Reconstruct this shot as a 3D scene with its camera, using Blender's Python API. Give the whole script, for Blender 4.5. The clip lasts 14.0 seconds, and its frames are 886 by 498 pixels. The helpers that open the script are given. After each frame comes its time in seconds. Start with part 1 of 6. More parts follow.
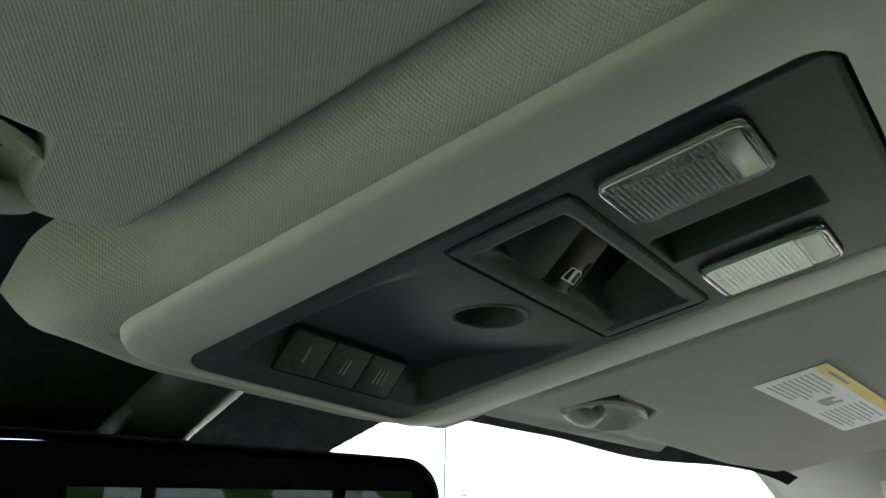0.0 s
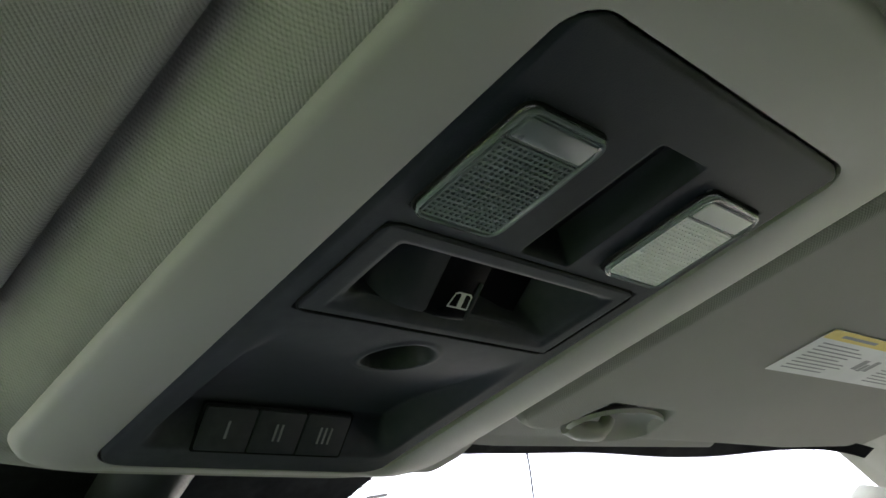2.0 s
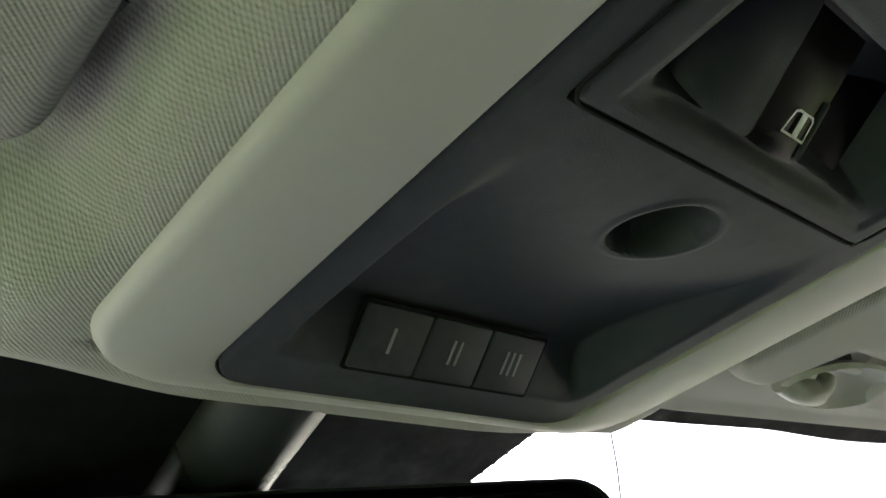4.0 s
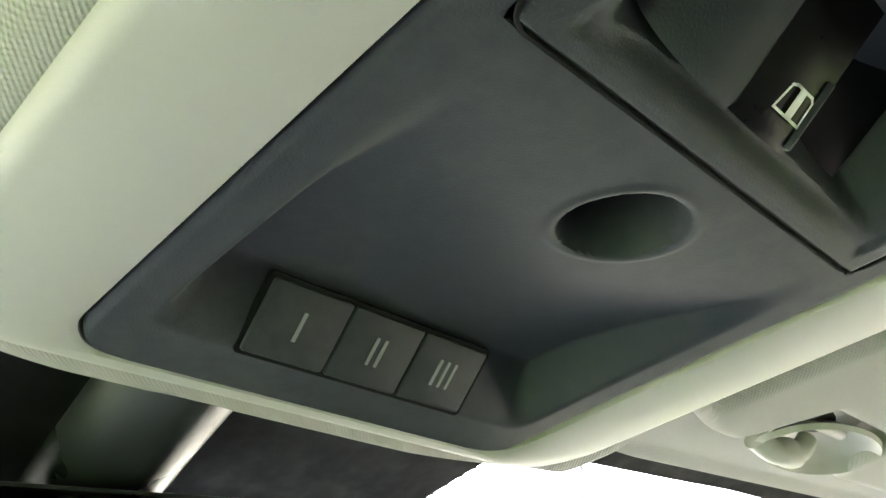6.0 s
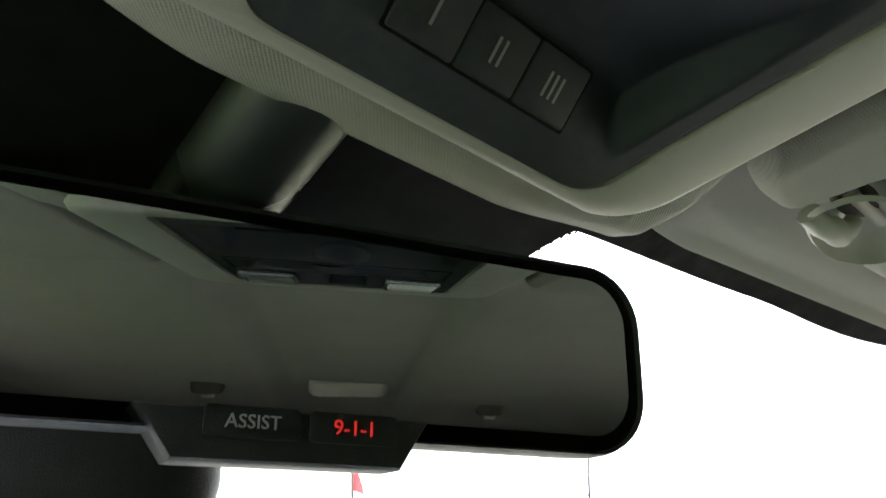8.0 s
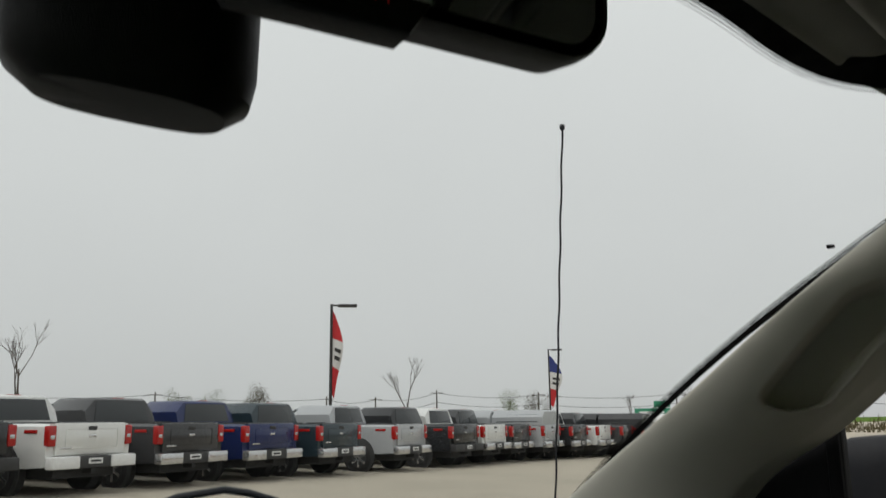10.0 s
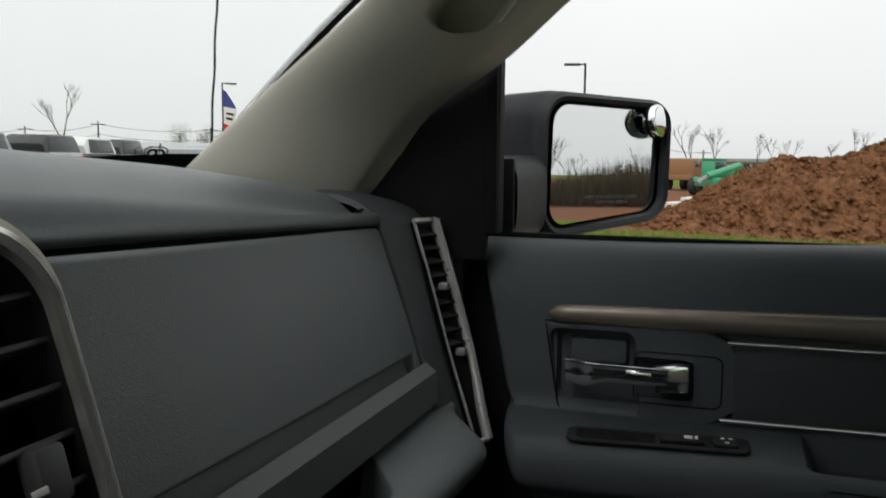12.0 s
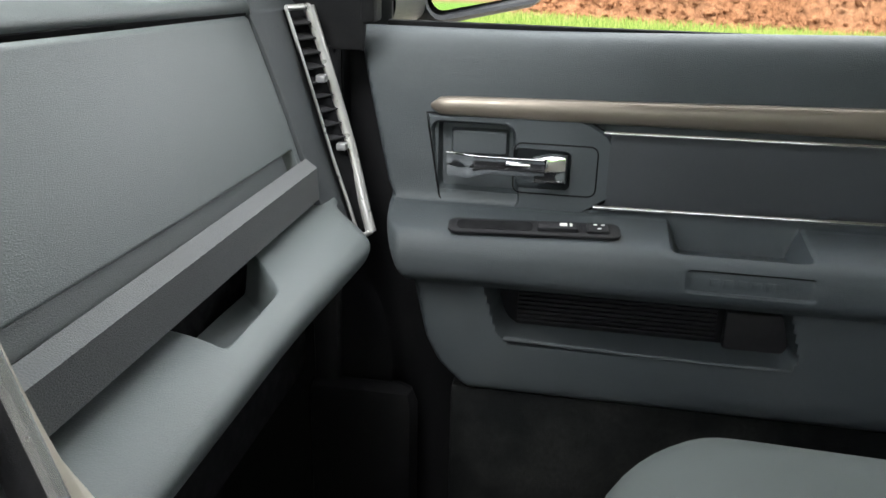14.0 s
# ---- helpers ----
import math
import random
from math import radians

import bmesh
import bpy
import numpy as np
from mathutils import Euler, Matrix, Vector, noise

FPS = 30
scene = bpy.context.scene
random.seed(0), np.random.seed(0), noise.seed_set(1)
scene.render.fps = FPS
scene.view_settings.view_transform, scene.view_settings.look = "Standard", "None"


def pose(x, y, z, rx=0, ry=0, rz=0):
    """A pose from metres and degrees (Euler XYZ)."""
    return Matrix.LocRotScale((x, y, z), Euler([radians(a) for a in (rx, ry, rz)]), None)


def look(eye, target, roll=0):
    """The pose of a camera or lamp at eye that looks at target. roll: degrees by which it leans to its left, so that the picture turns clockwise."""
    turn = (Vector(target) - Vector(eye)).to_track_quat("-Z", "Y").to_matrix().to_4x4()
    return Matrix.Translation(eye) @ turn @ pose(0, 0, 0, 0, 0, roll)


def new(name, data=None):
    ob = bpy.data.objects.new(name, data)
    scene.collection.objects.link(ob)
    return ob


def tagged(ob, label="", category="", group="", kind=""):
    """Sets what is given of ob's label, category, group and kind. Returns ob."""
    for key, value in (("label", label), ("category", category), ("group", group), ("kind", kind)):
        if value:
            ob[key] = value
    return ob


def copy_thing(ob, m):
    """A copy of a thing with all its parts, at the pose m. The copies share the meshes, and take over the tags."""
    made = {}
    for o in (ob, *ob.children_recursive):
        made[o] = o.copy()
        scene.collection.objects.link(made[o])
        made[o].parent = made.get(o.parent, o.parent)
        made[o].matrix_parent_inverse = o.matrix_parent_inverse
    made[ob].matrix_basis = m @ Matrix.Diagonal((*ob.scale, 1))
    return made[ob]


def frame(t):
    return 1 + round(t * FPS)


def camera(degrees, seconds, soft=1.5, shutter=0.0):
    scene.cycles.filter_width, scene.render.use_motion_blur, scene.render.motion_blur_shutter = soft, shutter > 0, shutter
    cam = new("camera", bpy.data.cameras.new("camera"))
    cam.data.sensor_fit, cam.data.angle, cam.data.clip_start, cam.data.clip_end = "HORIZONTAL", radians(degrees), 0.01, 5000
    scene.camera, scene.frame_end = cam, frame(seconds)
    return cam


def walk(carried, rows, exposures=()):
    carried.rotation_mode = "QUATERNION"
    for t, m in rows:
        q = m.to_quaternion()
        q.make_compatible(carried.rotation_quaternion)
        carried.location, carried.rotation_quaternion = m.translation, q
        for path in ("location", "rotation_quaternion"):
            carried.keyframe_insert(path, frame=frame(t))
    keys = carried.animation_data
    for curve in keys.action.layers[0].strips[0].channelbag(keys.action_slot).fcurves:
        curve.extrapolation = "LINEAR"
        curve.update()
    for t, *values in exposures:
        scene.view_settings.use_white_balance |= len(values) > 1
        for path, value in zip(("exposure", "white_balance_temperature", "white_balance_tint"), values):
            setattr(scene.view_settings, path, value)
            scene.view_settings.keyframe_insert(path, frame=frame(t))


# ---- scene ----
LENS = 56.0
cam = camera(LENS, 14.0, soft=1.5, shutter=0.3)


def eye_pose(x, y, z, yaw, pitch, roll):
    """Yaw to the left from +y, pitch up, roll as look() takes it, in degrees."""
    a, b = radians(yaw), radians(pitch)
    way = Vector((-math.sin(a) * math.cos(b), math.cos(a) * math.cos(b), math.sin(b)))
    eye = Vector((x, y, z))
    return look(eye, eye + way, roll)


PATH = [
    (0.0, -0.3045, -0.0023, 1.6695, -56.84, 21.01, -2.37),
    (0.5, -0.2857, -0.0253, 1.6603, -54.09, 21.33, -2.80),
    (1.0, -0.2727, -0.0499, 1.6617, -52.72, 21.95, -5.21),
    (1.5, -0.2548, -0.0509, 1.6725, -51.05, 22.51, -9.07),
    (2.0, -0.2350, -0.0553, 1.6758, -50.42, 23.08, -10.91),
    (2.5, -0.2207, -0.0401, 1.6791, -50.20, 23.23, -11.71),
    (3.0, -0.2139, 0.0134, 1.6817, -49.93, 23.04, -12.27),
    (3.2, -0.2143, 0.0432, 1.6823, -49.19, 22.73, -11.96),
    (5.3, -0.1478, 0.0893, 1.6869, -46.50, 25.77, -2.27),
    (5.5, -0.1492, 0.0907, 1.6858, -46.83, 25.97, -2.19),
    (6.0, -0.1516, 0.0910, 1.6852, -47.60, 26.14, -2.10),
    (6.5, -0.1557, 0.0865, 1.6855, -48.30, 26.45, -2.19),
    (7.0, -0.1605, 0.0990, 1.6651, -48.63, 26.47, -2.42),
    (7.5, -0.1634, 0.1226, 1.6273, -49.47, 25.29, -2.74),
    (7.7, -0.1653, 0.1316, 1.6222, -48.99, 23.65, -2.87),
    (9.8, -0.2146, 0.1167, 1.5228, -49.71, 12.79, -1.21),
    (10.0, -0.2075, 0.1137, 1.4945, -49.80, 11.65, -0.86),
    (10.5, -0.2055, 0.1249, 1.4433, -50.91, 7.82, -0.35),
    (11.0, -0.1638, 0.1576, 1.3874, -58.35, 1.75, -0.30),
    (11.5, -0.1268, 0.1475, 1.3847, -67.03, -2.01, 0.10),
    (12.0, -0.1044, 0.1552, 1.3729, -71.57, -6.26, 0.51),
    (12.5, -0.0929, 0.1566, 1.3633, -75.45, -10.45, 0.86),
    (13.0, -0.0813, 0.1554, 1.3565, -78.71, -14.50, 1.32),
    (13.5, -0.0621, 0.1592, 1.3308, -79.83, -16.29, 1.51),
    (14.0, -0.0913, 0.1598, 1.3786, -80.20, -20.75, 1.39),
]
EXPOSURES = [(0.0, 2.85, 5750, 14), (1.5, 2.75, 5850, 16), (3.2, 2.72, 6000, 16), (5.3, 4.8, 6250, 13), (6.8, 4.75, 6250, 13), (7.6, 3.95, 6150, 11), (9.8, -0.32, 6500, 9), (10.3, -0.5, 6500, 9), (11.0, -0.48, 6500, 9), (12.0, 0.15, 6500, 9), (12.5, 0.45, 6450, 9), (13.0, 0.95, 6450, 9), (13.5, 1.4, 6400, 9), (14.0, 2.55, 6350, 8)]
walk(cam, [(t, eye_pose(*row)) for t, *row in PATH], EXPOSURES)

# ---- light: an overcast sky ----
sky_world = bpy.data.worlds.new("overcast_sky")
scene.world = sky_world
sky_world.use_nodes = True
wn, wl = sky_world.node_tree.nodes, sky_world.node_tree.links
wn.clear()
sky_out, sky_bg, sky_tex = wn.new("ShaderNodeOutputWorld"), wn.new("ShaderNodeBackground"), wn.new("ShaderNodeTexSky")
sky_tex.sky_type, sky_tex.sun_disc = "NISHITA", False
sky_tex.sun_elevation, sky_tex.sun_rotation = radians(48), radians(-100)
sky_hue, sky_mix, sky_noise, sky_ramp = wn.new("ShaderNodeHueSaturation"), wn.new("ShaderNodeMix"), wn.new("ShaderNodeTexNoise"), wn.new("ShaderNodeMapRange")
sky_hue.inputs["Saturation"].default_value = 0.08
sky_mix.data_type = "RGBA"
sky_mix.inputs[0].default_value = 0.82
wl.new(sky_tex.outputs["Color"], sky_hue.inputs["Color"])
wl.new(sky_hue.outputs["Color"], sky_mix.inputs[6])
sky_noise.inputs["Scale"].default_value, sky_noise.inputs["Detail"].default_value = 2.2, 5.0
wl.new(sky_noise.outputs["Fac"], sky_ramp.inputs["Value"])
sky_ramp.inputs["To Min"].default_value, sky_ramp.inputs["To Max"].default_value = 7.4, 8.6
sky_tint = wn.new("ShaderNodeVectorMath")
sky_tint.operation = "SCALE"
sky_tint.inputs[0].default_value = (0.985, 1.0, 1.0)
sky_dir, sky_split, sky_rise, sky_lift = wn.new("ShaderNodeTexCoord"), wn.new("ShaderNodeSeparateXYZ"), wn.new("ShaderNodeMapRange"), wn.new("ShaderNodeMath")
wl.new(sky_dir.outputs["Generated"], sky_split.inputs["Vector"])
wl.new(sky_split.outputs["Z"], sky_rise.inputs["Value"])
sky_rise.inputs["To Min"].default_value, sky_rise.inputs["To Max"].default_value = 0.97, 1.95
sky_lift.operation = "MULTIPLY"
wl.new(sky_ramp.outputs["Result"], sky_lift.inputs[0])
wl.new(sky_rise.outputs["Result"], sky_lift.inputs[1])
wl.new(sky_lift.outputs["Value"], sky_tint.inputs["Scale"])
wl.new(sky_tint.outputs["Vector"], sky_mix.inputs[7])
wl.new(sky_mix.outputs[2], sky_bg.inputs["Color"])
sky_bg.inputs["Strength"].default_value = 0.1
wl.new(sky_bg.outputs["Background"], sky_out.inputs["Surface"])
sun_data = bpy.data.lights.new("sun", "SUN")
sun_data.energy, sun_data.angle, sun_data.color = 0.8, radians(25), (1.0, 0.97, 0.92)
sun = new("sun", sun_data)
sun.matrix_world = look((0, 0, 0), (0.62, -0.12, -0.74))


# ---- materials ----
class Nodes:
    """A material with one Principled shader and short calls for its nodes."""

    def __init__(self, name, colour, rough=0.6, metal=0.0):
        self.mat = bpy.data.materials.new(name)
        self.mat.use_nodes = True
        self.nt = self.mat.node_tree
        self.bsdf = self.nt.nodes["Principled BSDF"]
        self.bsdf.inputs["Base Color"].default_value = (*colour, 1)
        self.bsdf.inputs["Roughness"].default_value = rough
        self.bsdf.inputs["Metallic"].default_value = metal
        self.colour = colour
        self.coord = self.nt.nodes.new("ShaderNodeTexCoord")

    def add(self, kind, **values):
        n = self.nt.nodes.new(kind)
        for key, value in values.items():
            n.inputs[key.replace("_", " ")].default_value = value
        return n

    def link(self, a, b):
        self.nt.links.new(a, b)

    def noise(self, scale, detail=4.0, rough=0.6, stretch=None):
        n = self.add("ShaderNodeTexNoise", Scale=scale, Detail=detail, Roughness=rough)
        if stretch:
            m = self.add("ShaderNodeMapping")
            m.inputs["Scale"].default_value = stretch
            self.link(self.coord.outputs["Object"], m.inputs["Vector"])
            self.link(m.outputs["Vector"], n.inputs["Vector"])
        else:
            self.link(self.coord.outputs["Object"], n.inputs["Vector"])
        return n.outputs["Fac"]

    def ramp(self, fac, lo, hi, a, b):
        r = self.add("ShaderNodeMapRange", From_Min=lo, From_Max=hi, To_Min=a, To_Max=b)
        self.link(fac, r.inputs["Value"])
        return r.outputs["Result"]

    def math(self, op, a, b):
        n = self.nt.nodes.new("ShaderNodeMath")
        n.operation = op
        for socket, v in zip(n.inputs, (a, b)):
            if isinstance(v, (int, float)):
                socket.default_value = v
            else:
                self.link(v, socket)
        return n.outputs["Value"]

    def mix(self, fac, a, b):
        n = self.nt.nodes.new("ShaderNodeMix")
        n.data_type = "RGBA"
        self.link(fac, n.inputs[0])
        for socket, v in ((n.inputs[6], a), (n.inputs[7], b)):
            if isinstance(v, tuple):
                socket.default_value = (*v, 1)
            else:
                self.link(v, socket)
        return n.outputs[2]

    def base(self, socket):
        self.link(socket, self.bsdf.inputs["Base Color"])

    def rough(self, socket):
        self.link(socket, self.bsdf.inputs["Roughness"])

    def bump(self, height, strength, distance):
        b = self.add("ShaderNodeBump", Strength=strength, Distance=distance)
        self.link(height, b.inputs["Height"])
        self.link(b.outputs["Normal"], self.bsdf.inputs["Normal"])


def shade(c, k):
    return tuple(min(1.0, v * k) for v in c)


def woven(name, colour, pitch=0.0016, depth=0.0004):
    """A cloth of crossing threads, pitch metres apart, with worn patches."""
    m = Nodes(name, colour, 0.95)
    sep = m.add("ShaderNodeSeparateXYZ")
    m.link(m.coord.outputs["Object"], sep.inputs["Vector"])
    k = 2 * math.pi / pitch
    waves = []
    for axis, turn in (("X", 0.0), ("Y", 1.3)):
        a = m.math("MULTIPLY", sep.outputs[axis], k)
        waves.append(m.math("SINE", m.math("ADD", a, turn), 0.0))
    weave = m.math("MULTIPLY", waves[0], waves[1])
    fuzz = m.noise(900, 2.0)
    height = m.math("ADD", weave, m.math("MULTIPLY", fuzz, 1.6))
    stain = m.noise(7, 5.0)
    tone = m.math("ADD", m.ramp(stain, 0.3, 0.7, -0.06, 0.06), m.ramp(weave, -1, 1, -0.06, 0.06))
    m.base(m.mix(m.math("ADD", tone, 0.5), shade(colour, 0.6), shade(colour, 1.4)))
    m.bump(height, 0.38, depth)
    return m.mat


def grained(name, colour, rough=0.55, grain=420, depth=0.00035, dust=0.12, dust_colour=(0.35, 0.34, 0.32)):
    """Moulded plastic with a leather-like grain and a little dust."""
    m = Nodes(name, colour, rough)
    v = m.add("ShaderNodeTexVoronoi", Scale=grain)
    v.feature = "DISTANCE_TO_EDGE"
    m.link(m.coord.outputs["Object"], v.inputs["Vector"])
    cell = m.ramp(v.outputs["Distance"], 0.0, 0.25, 0.0, 1.0)
    fine = m.noise(1500, 2.0)
    m.bump(m.math("ADD", cell, m.math("MULTIPLY", fine, 0.5)), 0.7, depth)
    wear, speck = m.noise(9, 6.0), m.noise(160, 3.0)
    fac = m.math("MULTIPLY", m.ramp(wear, 0.42, 0.72, 0.0, dust), m.ramp(speck, 0.3, 0.65, 0.5, 1.0))
    m.base(m.mix(fac, colour, dust_colour))
    m.rough(m.ramp(wear, 0.3, 0.7, rough - 0.06, rough + 0.1))
    return m.mat


def leather(name, colour, rough):
    """Moulded plastic with a fine wrinkled hide grain, longer across than up."""
    m = Nodes(name, colour, rough)
    stretch = m.add("ShaderNodeMapping")
    stretch.inputs["Scale"].default_value = (0.55, 1.0, 1.25)
    m.link(m.coord.outputs["Object"], stretch.inputs["Vector"])
    warp = m.add("ShaderNodeTexNoise", Scale=150.0, Detail=2.0)
    m.link(stretch.outputs["Vector"], warp.inputs["Vector"])
    push = m.add("ShaderNodeVectorMath")
    push.operation = "MULTIPLY_ADD"
    m.link(warp.outputs["Color"], push.inputs[0])
    push.inputs[1].default_value = (0.0035, 0.0035, 0.0035)
    m.link(stretch.outputs["Vector"], push.inputs[2])
    v = m.add("ShaderNodeTexVoronoi", Scale=760.0)
    v.feature = "DISTANCE_TO_EDGE"
    m.link(push.outputs["Vector"], v.inputs["Vector"])
    cell = m.ramp(v.outputs["Distance"], 0.0, 0.30, 0.0, 1.0)
    m.bump(m.math("ADD", cell, m.math("MULTIPLY", m.noise(1700, 2.0), 0.4)), 0.5, 0.00024)
    wear, speck = m.noise(7, 6.0), m.noise(260, 3.0)
    fac = m.math("MULTIPLY", m.ramp(wear, 0.45, 0.75, 0.0, 0.035), m.ramp(speck, 0.3, 0.65, 0.5, 1.0))
    m.base(m.mix(fac, m.mix(m.ramp(wear, 0.3, 0.7, 0.0, 1.0), shade(colour, 0.92), shade(colour, 1.08)), (0.35, 0.34, 0.32)))
    m.rough(m.ramp(wear, 0.3, 0.7, rough - 0.05, rough + 0.09))
    return m.mat


def smooth_paint(name, colour, rough=0.3, metal=0.0, wear=0.1, coat=0.0):
    m = Nodes(name, colour, rough, metal)
    n = m.noise(14, 5.0)
    m.base(m.mix(m.ramp(n, 0.3, 0.75, 0.0, 1.0), shade(colour, 1 - wear), shade(colour, 1 + wear)))
    m.rough(m.ramp(m.noise(60, 4.0), 0.3, 0.7, rough * 0.8, rough * 1.25))
    m.bump(m.noise(700, 2.0), 0.1, 0.0003)
    m.bsdf.inputs["Coat Weight"].default_value = coat
    return m.mat


def clear(name, tint=(0.96, 0.98, 0.97), gloss=0.025):
    """Thin window glass: nearly all light passes, a little is mirrored."""
    m = Nodes(name, tint, 0.0)
    nt = m.nt
    see, shine, both, out = nt.nodes.new("ShaderNodeBsdfTransparent"), nt.nodes.new("ShaderNodeBsdfGlossy"), nt.nodes.new("ShaderNodeMixShader"), nt.nodes["Material Output"]
    see.inputs["Color"].default_value = (*tint, 1)
    shine.inputs["Roughness"].default_value = 0.01
    both.inputs["Fac"].default_value = gloss
    m.link(see.outputs["BSDF"], both.inputs[1])
    m.link(shine.outputs["BSDF"], both.inputs[2])
    m.link(both.outputs["Shader"], out.inputs["Surface"])
    return m.mat


def silvered(name, hue=(0.80, 0.82, 0.82)):
    """Clean mirror glass with faint dust."""
    m = Nodes(name, hue, 0.0, 1.0)
    m.rough(m.ramp(m.noise(40, 4.0), 0.55, 0.8, 0.0, 0.02))
    return m.mat


LINER_C = (0.285, 0.277, 0.251)
M = {
    "liner": woven("headliner_cloth", LINER_C, 0.0016, 0.0004),
    "visor": woven("visor_cloth", (0.265, 0.255, 0.229), 0.0015, 0.0004),
    "beige": grained("beige_plastic", (0.30, 0.291, 0.263), 0.5, 1600, 0.000014, 0.05),
    "pillar": grained("pillar_plastic", (0.52, 0.50, 0.435), 0.6, 1100, 0.00015, 0.06),
    "plate": grained("console_plastic", (0.012, 0.0155, 0.021), 0.55, 1000, 0.00004, 0.09),
    "black": grained("black_plastic", (0.012, 0.012, 0.014), 0.45, 900, 0.00012, 0.05),
    # black of seals and joints, also used where only shade lies
    "gap": smooth_paint("gap_shade_black", (0.006, 0.006, 0.007), 0.8),
    "dash": leather("dash_plastic", (0.082, 0.094, 0.097), 0.38),
    "door": grained("door_plastic", (0.036, 0.044, 0.050), 0.55, 620, 0.0003, 0.04),
    "bronze": smooth_paint("bronze_trim_paint", (0.17, 0.145, 0.12), 0.38, 0.5),
    "silver": smooth_paint("silver_trim_paint", (0.86, 0.85, 0.82), 0.22, 0.85),
    "satin": smooth_paint("satin_vent_rim", (0.55, 0.55, 0.54), 0.30, 0.6),
    "chrome": smooth_paint("chrome", (0.82, 0.82, 0.84), 0.07, 1.0, 0.03),
    "mirror": silvered("mirror_glass"),
    "mirror_dim": silvered("dimming_mirror_glass", (0.52, 0.55, 0.55)),
    "white": smooth_paint("white_print", (0.75, 0.75, 0.74), 0.6),
    "grey_print": smooth_paint("grey_print", (0.17, 0.17, 0.18), 0.6),
    "red": smooth_paint("red_print", (0.55, 0.03, 0.03), 0.5),
    "glass": clear("window_glass"),
    "tint": clear("privacy_glass", (0.055, 0.075, 0.035), 0.03),
    "carpet": woven("dark_carpet", (0.011, 0.011, 0.012), 0.004, 0.001),
    "seat": woven("seat_cloth", (0.075, 0.085, 0.085), 0.002, 0.0004),
}


# ---- building helpers ----
def dull(key, level):
    M[key].node_tree.nodes["Principled BSDF"].inputs["Specular IOR Level"].default_value = level


for key in ("black", "gap", "carpet"):
    dull(key, 0.12)
dull("plate", 0.2)
dull("dash", 0.6)


def smooth(x, a, b):
    """0 below a, 1 above b, gliding between."""
    k = min(1.0, max(0.0, (x - a) / (b - a)))
    return k * k * (3 - 2 * k)


def lerp(points, x):
    """A value between rows of (x, value)."""
    for (a, p), (b, q) in zip(points, points[1:]):
        if x <= b:
            k = 0.0 if b == a else max(0.0, (x - a) / (b - a))
            return p + (q - p) * k
    return points[-1][1]


def glide(points, s):
    """A place on the smooth curve through rows of points, s from 0 to 1."""
    pts = [Vector(p) for p in points]
    n = len(pts) - 1
    i = min(n - 1, int(s * n))
    t = s * n - i
    p0, p1, p2, p3 = pts[max(i - 1, 0)], pts[i], pts[i + 1], pts[min(i + 2, n)]
    return 0.5 * (2 * p1 + (p2 - p0) * t + (2 * p0 - 5 * p1 + 4 * p2 - p3) * t * t + (3 * p1 - p0 - 3 * p2 + p3) * t ** 3)


def thing(name, label, category, at=(0, 0, 0), group="", kind=""):
    ob = new(name)
    ob.empty_display_size = 0.05
    ob.location = at
    return tagged(ob, label, category, group, kind)


def part(name, bm, material, parent=None, label="", soft_edges=True):
    """One mesh object. bm: a bmesh or a mesh, in the world's axes; the parent's place is taken off."""
    if isinstance(bm, bmesh.types.BMesh):
        me = bpy.data.meshes.new(name)
        bm.to_mesh(me)
        bm.free()
    else:
        me = bm
    me.materials.append(material)
    if soft_edges:
        for f in me.polygons:
            f.use_smooth = True
        me.set_sharp_from_angle(angle=radians(38))
    ob = new(name, me)
    if parent is not None:
        ob.parent = parent
        base, up = Matrix.Identity(4), parent
        chain = []
        while up is not None:
            chain.append(up)
            up = up.parent
        for link in reversed(chain):
            base = base @ link.matrix_parent_inverse @ link.matrix_basis
        ob.matrix_parent_inverse = base.inverted()
    return tagged(ob, label) if label else ob


def solid(ob, thick, offset=-1.0):
    m = ob.modifiers.new("thickness", "SOLIDIFY")
    m.thickness, m.offset = thick, offset
    return ob


def sheet(fn, nu, nv, flip=False, close_u=False):
    """A mesh over a grid of fn(a, b), a and b from 0 to 1."""
    verts = [tuple(fn(i / nu, j / nv)) for j in range(nv + 1) for i in range(nu + 1)]
    w = nu + 1
    faces = [(j * w + i, j * w + i + 1, (j + 1) * w + i + 1, (j + 1) * w + i) for j in range(nv) for i in range(nu)]
    if flip:
        faces = [f[::-1] for f in faces]
    me = bpy.data.meshes.new("sheet")
    me.from_pydata(verts, [], faces)
    if close_u:
        bm = bmesh.new()
        bm.from_mesh(me)
        bmesh.ops.remove_doubles(bm, verts=bm.verts, dist=1e-6)
        bm.to_mesh(me)
        bm.free()
    me.update()
    return me


def block(x0, x1, y0, y1, z0, z1, bevel=0.0, m=None, segments=2):
    bm = bmesh.new()
    bmesh.ops.create_cube(bm, size=1.0)
    for v in bm.verts:
        v.co = Vector((x0 + (v.co.x + 0.5) * (x1 - x0), y0 + (v.co.y + 0.5) * (y1 - y0), z0 + (v.co.z + 0.5) * (z1 - z0)))
    if bevel:
        bmesh.ops.bevel(bm, geom=bm.edges, offset=bevel, segments=segments, affect="EDGES", profile=0.5)
    if m is not None:
        bm.transform(m)
    return bm


